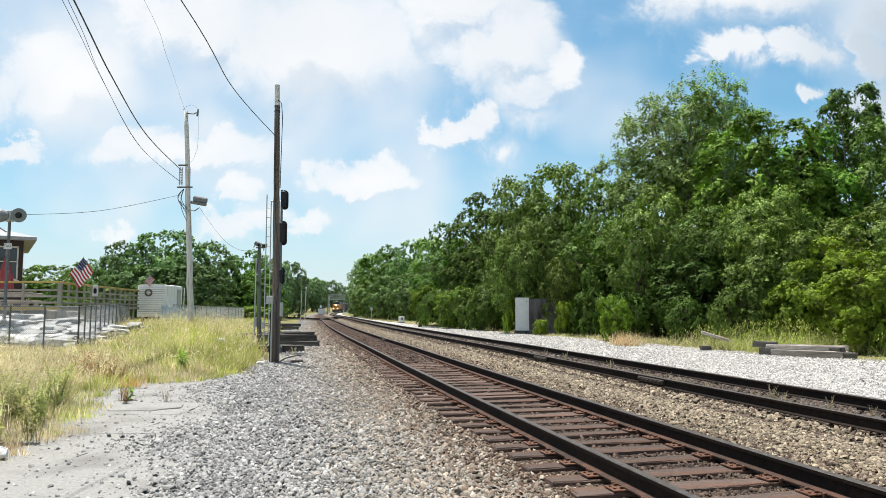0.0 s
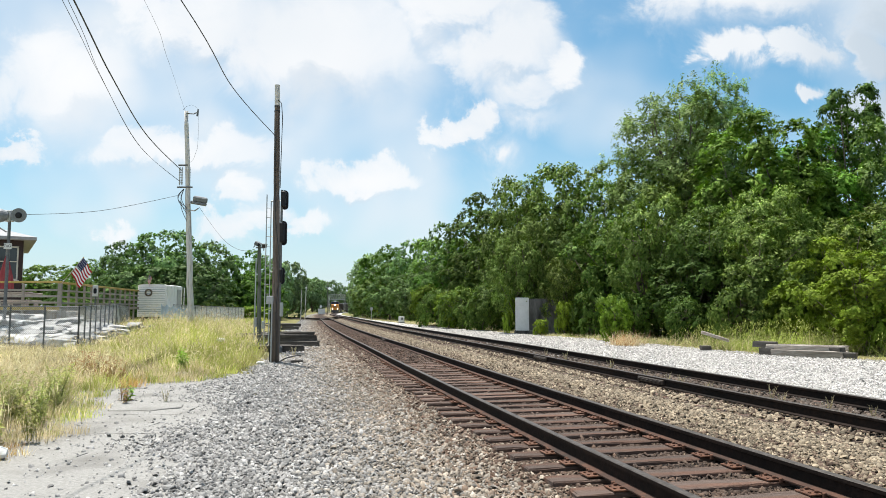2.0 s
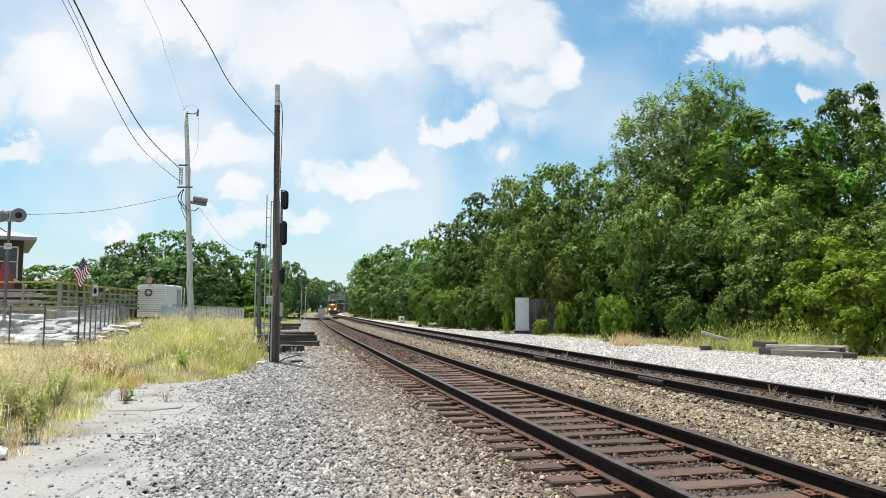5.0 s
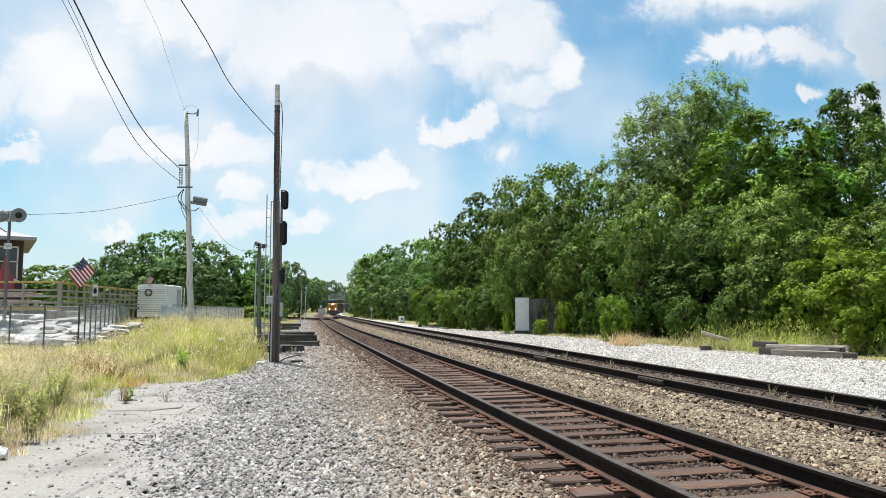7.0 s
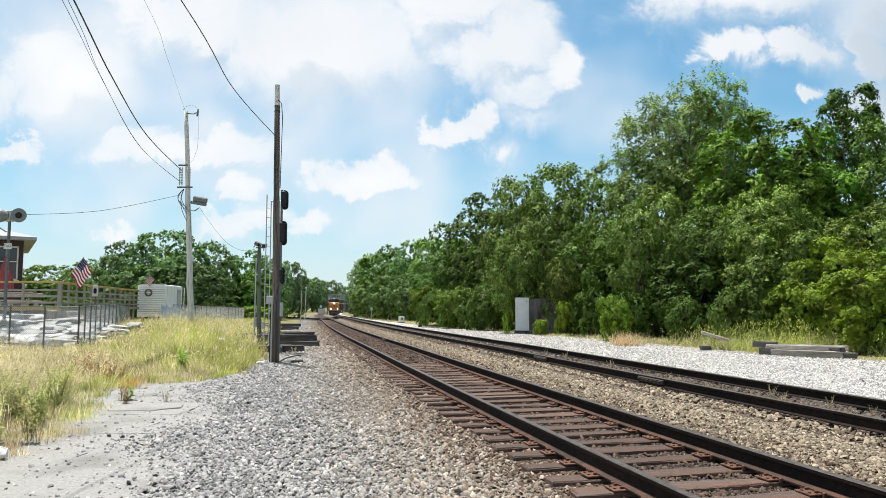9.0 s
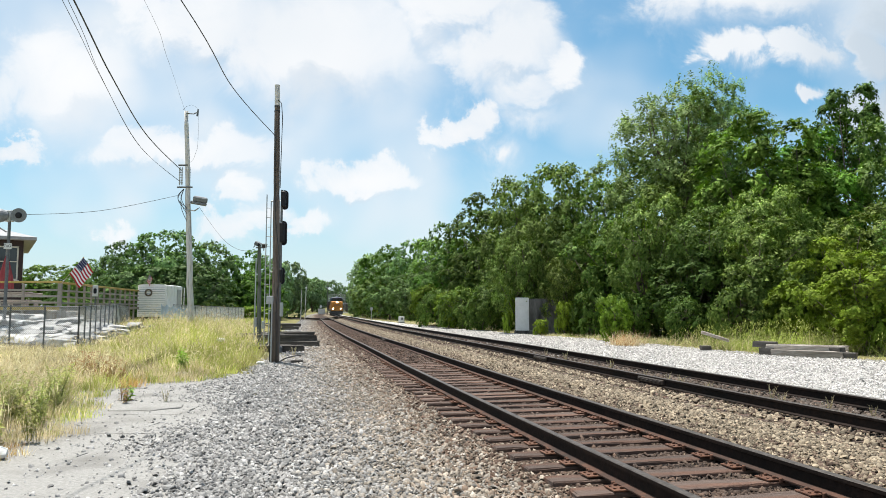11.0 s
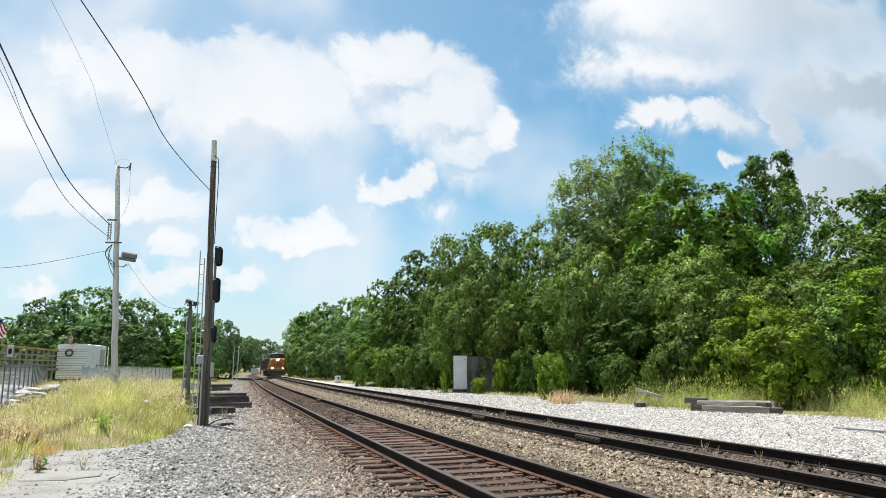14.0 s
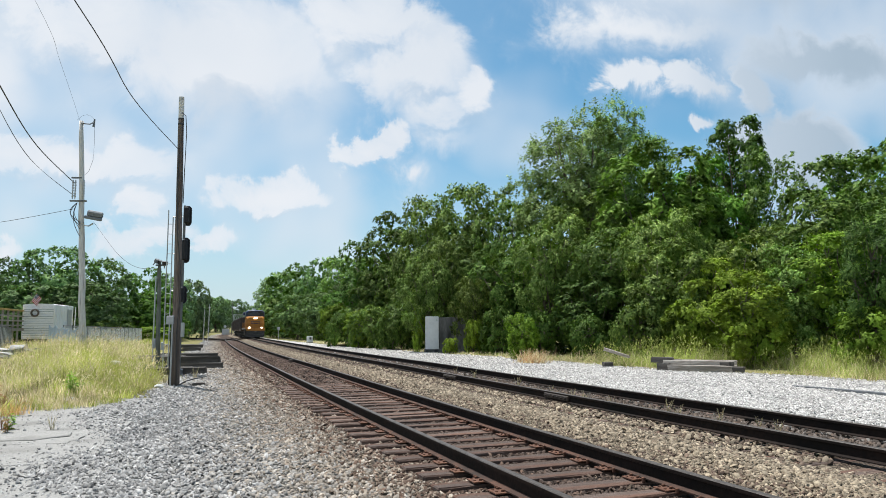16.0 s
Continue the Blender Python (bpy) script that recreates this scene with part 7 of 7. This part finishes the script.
def build_locomotive():
    t = base("locomotive", Matrix.Identity(4), "yellow and blue diesel locomotive with lit headlights on the far track", "locomotive")
    L = 22.3
    nose = L / 2
    bm = bmesh.new()
    box(bm, (0, 0, 1.45), (3.0, L - 1.0, 0.28), bevel=0.05)
    part("frame", bm, LOCO_GREY, t)
    bm = bmesh.new()
    box(bm, (0, nose - 0.42, 0.85), (2.9, 0.12, 1.1), bevel=0.03)
    loft(bm, [[(-1.35, nose - 0.3, 0.18), (1.35, nose - 0.3, 0.18), (1.35, nose - 0.3, 0.75), (-1.35, nose - 0.3, 0.75)],
              [(-0.25, nose + 0.15, 0.18), (0.25, nose + 0.15, 0.18), (0.25, nose + 0.05, 0.6), (-0.25, nose + 0.05, 0.6)]])
    part("pilot_plow", bm, LOCO_GREY, t)
    # short hood: lower nose with sloped corners
    bm = bmesh.new()
    ring = lambda y, w, z1, c: [(-w, y, 1.55), (w, y, 1.55), (w, y, z1 - c), (w - c, y, z1), (-w + c, y, z1), (-w, y, z1 - c)]
    loft(bm, [ring(nose - 3.2, 1.5, 3.62, 0.12), ring(nose - 1.5, 1.46, 3.58, 0.15), ring(nose - 1.05, 1.25, 3.45, 0.3)])
    part("nose", bm, LOCO_YELLOW, t)
    bm = bmesh.new()
    box(bm, (0.55, nose - 1.035, 2.3), (0.6, 0.05, 1.5), bevel=0.02)
    part("nose_door", bm, LOCO_YELLOW, t)
    # cab, yellow below and blue above the windows
    bm = bmesh.new()
    box(bm, (0, nose - 3.9, 2.55), (3.1, 2.6, 2.1), bevel=0.04)
    cab = part("cab", bm, LOCO_YELLOW, t)
    bm = bmesh.new()
    cr = lambda y, w, z: [(-w, y, 3.6), (w, y, 3.6), (w, y, z - 0.35), (w - 0.35, y, z - 0.08), (0, y, z), (-w + 0.35, y, z - 0.08), (-w, y, z - 0.35)]
    loft(bm, [cr(nose - 5.2, 1.55, 4.72), cr(nose - 2.75, 1.55, 4.72), cr(nose - 2.5, 1.5, 4.6)])
    part("cab_roof", bm, LOCO_BLUE, t)
    for x in (-0.98, -0.34, 0.34, 0.98):
        bm = bmesh.new()
        box(bm, (x, nose - 2.5, 4.02), (0.52, 0.06, 0.46), bevel=0.02)
        part("windscreen", bm, GLASS_DARK, t)
    for sx in (-1, 1):
        bm = bmesh.new()
        box(bm, (sx * 1.555, nose - 3.9, 3.35), (0.04, 1.3, 0.6), bevel=0.02)
        part("side_window", bm, GLASS_DARK, t)
    # number boards and headlights
    for sx in (-1, 1):
        bm = bmesh.new()
        box(bm, (sx * 0.75, nose - 2.47, 4.4), (0.6, 0.08, 0.2), bevel=0.02)
        part("number_board", bm, BLACK_PAINT, t)
    bm = bmesh.new()
    box(bm, (0, nose - 1.06, 3.3), (0.6, 0.12, 0.32), bevel=0.04)
    h = part("headlight_housing", bm, LOCO_BLUE, t)
    for sx in (-1, 1):
        bm = bmesh.new()
        rod(bm, (sx * 0.14, nose - 1.0, 3.3), (sx * 0.14, nose - 0.96, 3.3), 0.13, seg=14)
        part("headlight", bm, LAMP_GLOW, h, "lit round headlight")
        bm = bmesh.new()
        rod(bm, (sx * 1.0, nose - 0.5, 1.72), (sx * 1.0, nose - 0.34, 1.72), 0.16, seg=14)
        d = part("ditch_light_housing", bm, BLACK_PAINT, t)
        bm = bmesh.new()
        rod(bm, (sx * 1.0, nose - 0.34, 1.72), (sx * 1.0, nose - 0.3, 1.72), 0.15 if sx > 0 else 0.11, seg=14)
        part("ditch_light", bm, LAMP_GLOW, d, "lit ditch light")
    # dark stripes on the nose
    bm = bmesh.new()
    box(bm, (0, nose - 0.36, 1.42), (3.0, 0.1, 0.42), bevel=0.02)
    part("front_sill", bm, LOCO_YELLOW, t)
    for z in (2.45, 2.7):
        bm = bmesh.new()
        box(bm, (0, nose - 1.02, z), (1.5, 0.04, 0.12))
        part("nose_stripe", bm, LOCO_BLUE, t)
    # long hood
    bm = bmesh.new()
    lr = lambda y: [(-0.9, y, 1.55), (0.9, y, 1.55), (0.9, y, 4.1), (0.6, y, 4.4), (-0.6, y, 4.4), (-0.9, y, 4.1)]
    loft(bm, [lr(nose - 5.15), lr(-nose + 1.6)])
    part("long_hood", bm, LOCO_BLUE, t)
    for i in range(9):
        for sx in (-1, 1):
            bm = bmesh.new()
            box(bm, (sx * 0.91, nose - 6.4 - i * 1.5, 2.7), (0.03, 1.35, 1.9), bevel=0.01)
            part("hood_door", bm, LOCO_BLUE if i % 3 else LOCO_YELLOW, t)
    bm = bmesh.new()
    box(bm, (0, -nose + 4.2, 4.35), (2.9, 3.4, 0.55), bevel=0.08)
    part("radiator", bm, LOCO_BLUE, t)
    bm = bmesh.new()
    box(bm, (0, -0.5, 0.85), (2.7, 4.6, 0.95), bevel=0.15)
    part("fuel_tank", bm, LOCO_GREY, t)
    # end platform handrails and steps
    for sx in (-1, 1):
        bm = bmesh.new()
        for k in range(9):
            y = nose - 5.4 - k * 1.8
            rod(bm, (sx * 1.45, y, 1.55), (sx * 1.45, y, 2.6), 0.02, seg=5)
        rod(bm, (sx * 1.45, nose - 5.4, 2.6), (sx * 1.45, nose - 19.8, 2.6), 0.02, seg=5)
        part("side_handrail", bm, LOCO_YELLOW, t)
        bm = bmesh.new()
        rod(bm, (sx * 1.4, nose - 0.42, 1.5), (sx * 1.4, nose - 0.42, 2.6), 0.022, seg=5)
        rod(bm, (sx * 0.45, nose - 0.42, 1.5), (sx * 0.45, nose - 0.42, 2.6), 0.022, seg=5)
        rod(bm, (sx * 1.4, nose - 0.42, 2.6), (sx * 0.45, nose - 0.42, 2.6), 0.022, seg=5)
        part("front_handrail", bm, LOCO_YELLOW, t)
        bm = bmesh.new()
        for k in range(4):
            box(bm, (sx * 1.3, nose - 0.75, 0.35 + 0.3 * k), (0.4, 0.5, 0.04))
        part("step", bm, LOCO_GREY, t)
    bm = bmesh.new()
    box(bm, (0, nose + 0.05, 0.95), (0.3, 0.7, 0.3), bevel=0.05)
    part("coupler", bm, LOCO_GREY, t)
    bm = bmesh.new()
    rod(bm, (0, nose - 4.6, 4.7), (0, nose - 4.6, 5.0), 0.28, 0.22, seg=12)
    part("antenna_dome", bm, WHITE_METAL, t)
    for y in (7.0, -7.0):
        bm = bmesh.new()
        for sx in (-1, 1):
            box(bm, (sx * 1.02, y, 0.62), (0.22, 4.4, 0.45), bevel=0.06)
        part("truck_frame", bm, LOCO_GREY, t)
        for k in (-1.75, 0, 1.75):
            wheelset(t, y + k)
    return t


def build_hopper():
    t = base("hopper_car", Matrix.Identity(4), "rust-brown open hopper car loaded with coal", "rail car", "hopper cars of the train")
    L, w, z0, z1 = 15.0, 1.55, 1.15, 3.75
    bm = bmesh.new()
    loft(bm, [[(-w, -L / 2, z0 + 0.9), (w, -L / 2, z0 + 0.9), (w, -L / 2, z1), (-w, -L / 2, z1)], [(-w, -L / 2 + 2.6, z0), (w, -L / 2 + 2.6, z0), (w, -L / 2 + 0.01, z1), (-w, -L / 2 + 0.01, z1)],
              [(-w, L / 2 - 2.6, z0), (w, L / 2 - 2.6, z0), (w, L / 2 - 0.01, z1), (-w, L / 2 - 0.01, z1)], [(-w, L / 2, z0 + 0.9), (w, L / 2, z0 + 0.9), (w, L / 2, z1), (-w, L / 2, z1)]])
    part("body", bm, CAR_RUST, t)
    for i in range(11):
        y = -L / 2 + 0.3 + i * (L - 0.6) / 10
        for sx in (-1, 1):
            bm = bmesh.new()
            box(bm, (sx * (w + 0.05), y, 2.6), (0.1, 0.16, 2.3), bevel=0.02)
            part("rib", bm, CAR_RUST, t)
    bm = bmesh.new()
    for sx in (-1, 1):
        box(bm, (sx * (w + 0.03), 0, z1), (0.16, L, 0.14), bevel=0.03)
    for sy in (-1, 1):
        box(bm, (0, sy * L / 2, z1), (2 * w, 0.16, 0.14), bevel=0.03)
    part("top_chord", bm, CAR_RUST, t)
    bm = bmesh.new()
    bmesh.ops.create_grid(bm, x_segments=8, y_segments=24, size=0.5)
    rnd = random.Random(5)
    for v in bm.verts:
        ex = 1 - (2 * v.co.x) ** 2
        v.co = Vector((v.co.x * 2.9, v.co.y * (L - 0.3), z1 - 0.15 + 0.5 * ex + rnd.uniform(-0.05, 0.05)))
    part("coal_load", bm, COAL, t, "heaped black coal")
    bm = bmesh.new()
    box(bm, (0, 0, 1.05), (0.5, L + 0.9, 0.3), bevel=0.03)
    part("sill", bm, LOCO_GREY, t)
    for y in (-L / 2 + 1.5, L / 2 - 1.5):
        bm = bmesh.new()
        for sx in (-1, 1):
            box(bm, (sx * 1.0, y, 0.55), (0.16, 2.3, 0.3), bevel=0.05)
        part("truck_frame", bm, LOCO_GREY, t)
        for k in (-0.88, 0.88):
            wheelset(t, y + k)
    return t


LOCO = build_locomotive()
HOPPERS = [build_hopper()]
HOPPERS += [copy_thing(HOPPERS[0], Matrix.Identity(4)) for _ in range(9)]

FRONT_END, SPEED = 121.0, 12.0     # where the front is at 16 s, metres a second


def riding(front, length, trucks):
    """Pose of a vehicle whose front is at s = front, carried by two trucks on the line."""
    a = on_line(front + length / 2 - trucks)
    b = on_line(front + length / 2 + trucks)
    x, y = (a[0] + b[0]) / 2, (a[1] + b[1]) / 2
    return pose(x, y, float(grade(y)) + 0.19, 0, 0, math.degrees(math.atan2(-(a[0] - b[0]), a[1] - b[1])))


FLAG_SWING, FLAG_PLAY = (0.0, -20.0), 14.0


def motions():
    times = [0.5 * i for i in range(33)]
    walk(LOCO, [(t, riding(FRONT_END + SPEED * (16 - t), 22.3, 7.0)) for t in times])
    for tree, rest, tilt, late in SWAYING:
        walk(tree, [(t, Matrix.Translation(rest.translation) @ pose(0, 0, 0, 0, tilt * math.cos(2 * math.pi * (t - 1.2 - late) / 6.6), 0) @ Matrix.Translation(-rest.translation) @ rest) for t in times])
    for k, (flag, tip, lean) in enumerate(FLAGS):
        walk(flag, [(t, Matrix.Translation(tip) @ pose(0, 0, 0, 0, 0, FLAG_SWING[k] + FLAG_PLAY * math.sin(2.1 * t + k) + 12 * math.sin(4.7 * t + 2 * k)) @ pose(0, 0, 0, 0, lean, 0)) for t in times])
    for i, car in enumerate(HOPPERS):
        walk(car, [(t, riding(FRONT_END + SPEED * (16 - t) + 23.3 + 16.1 * i, 15.0, 6.0)) for t in times])


motions()
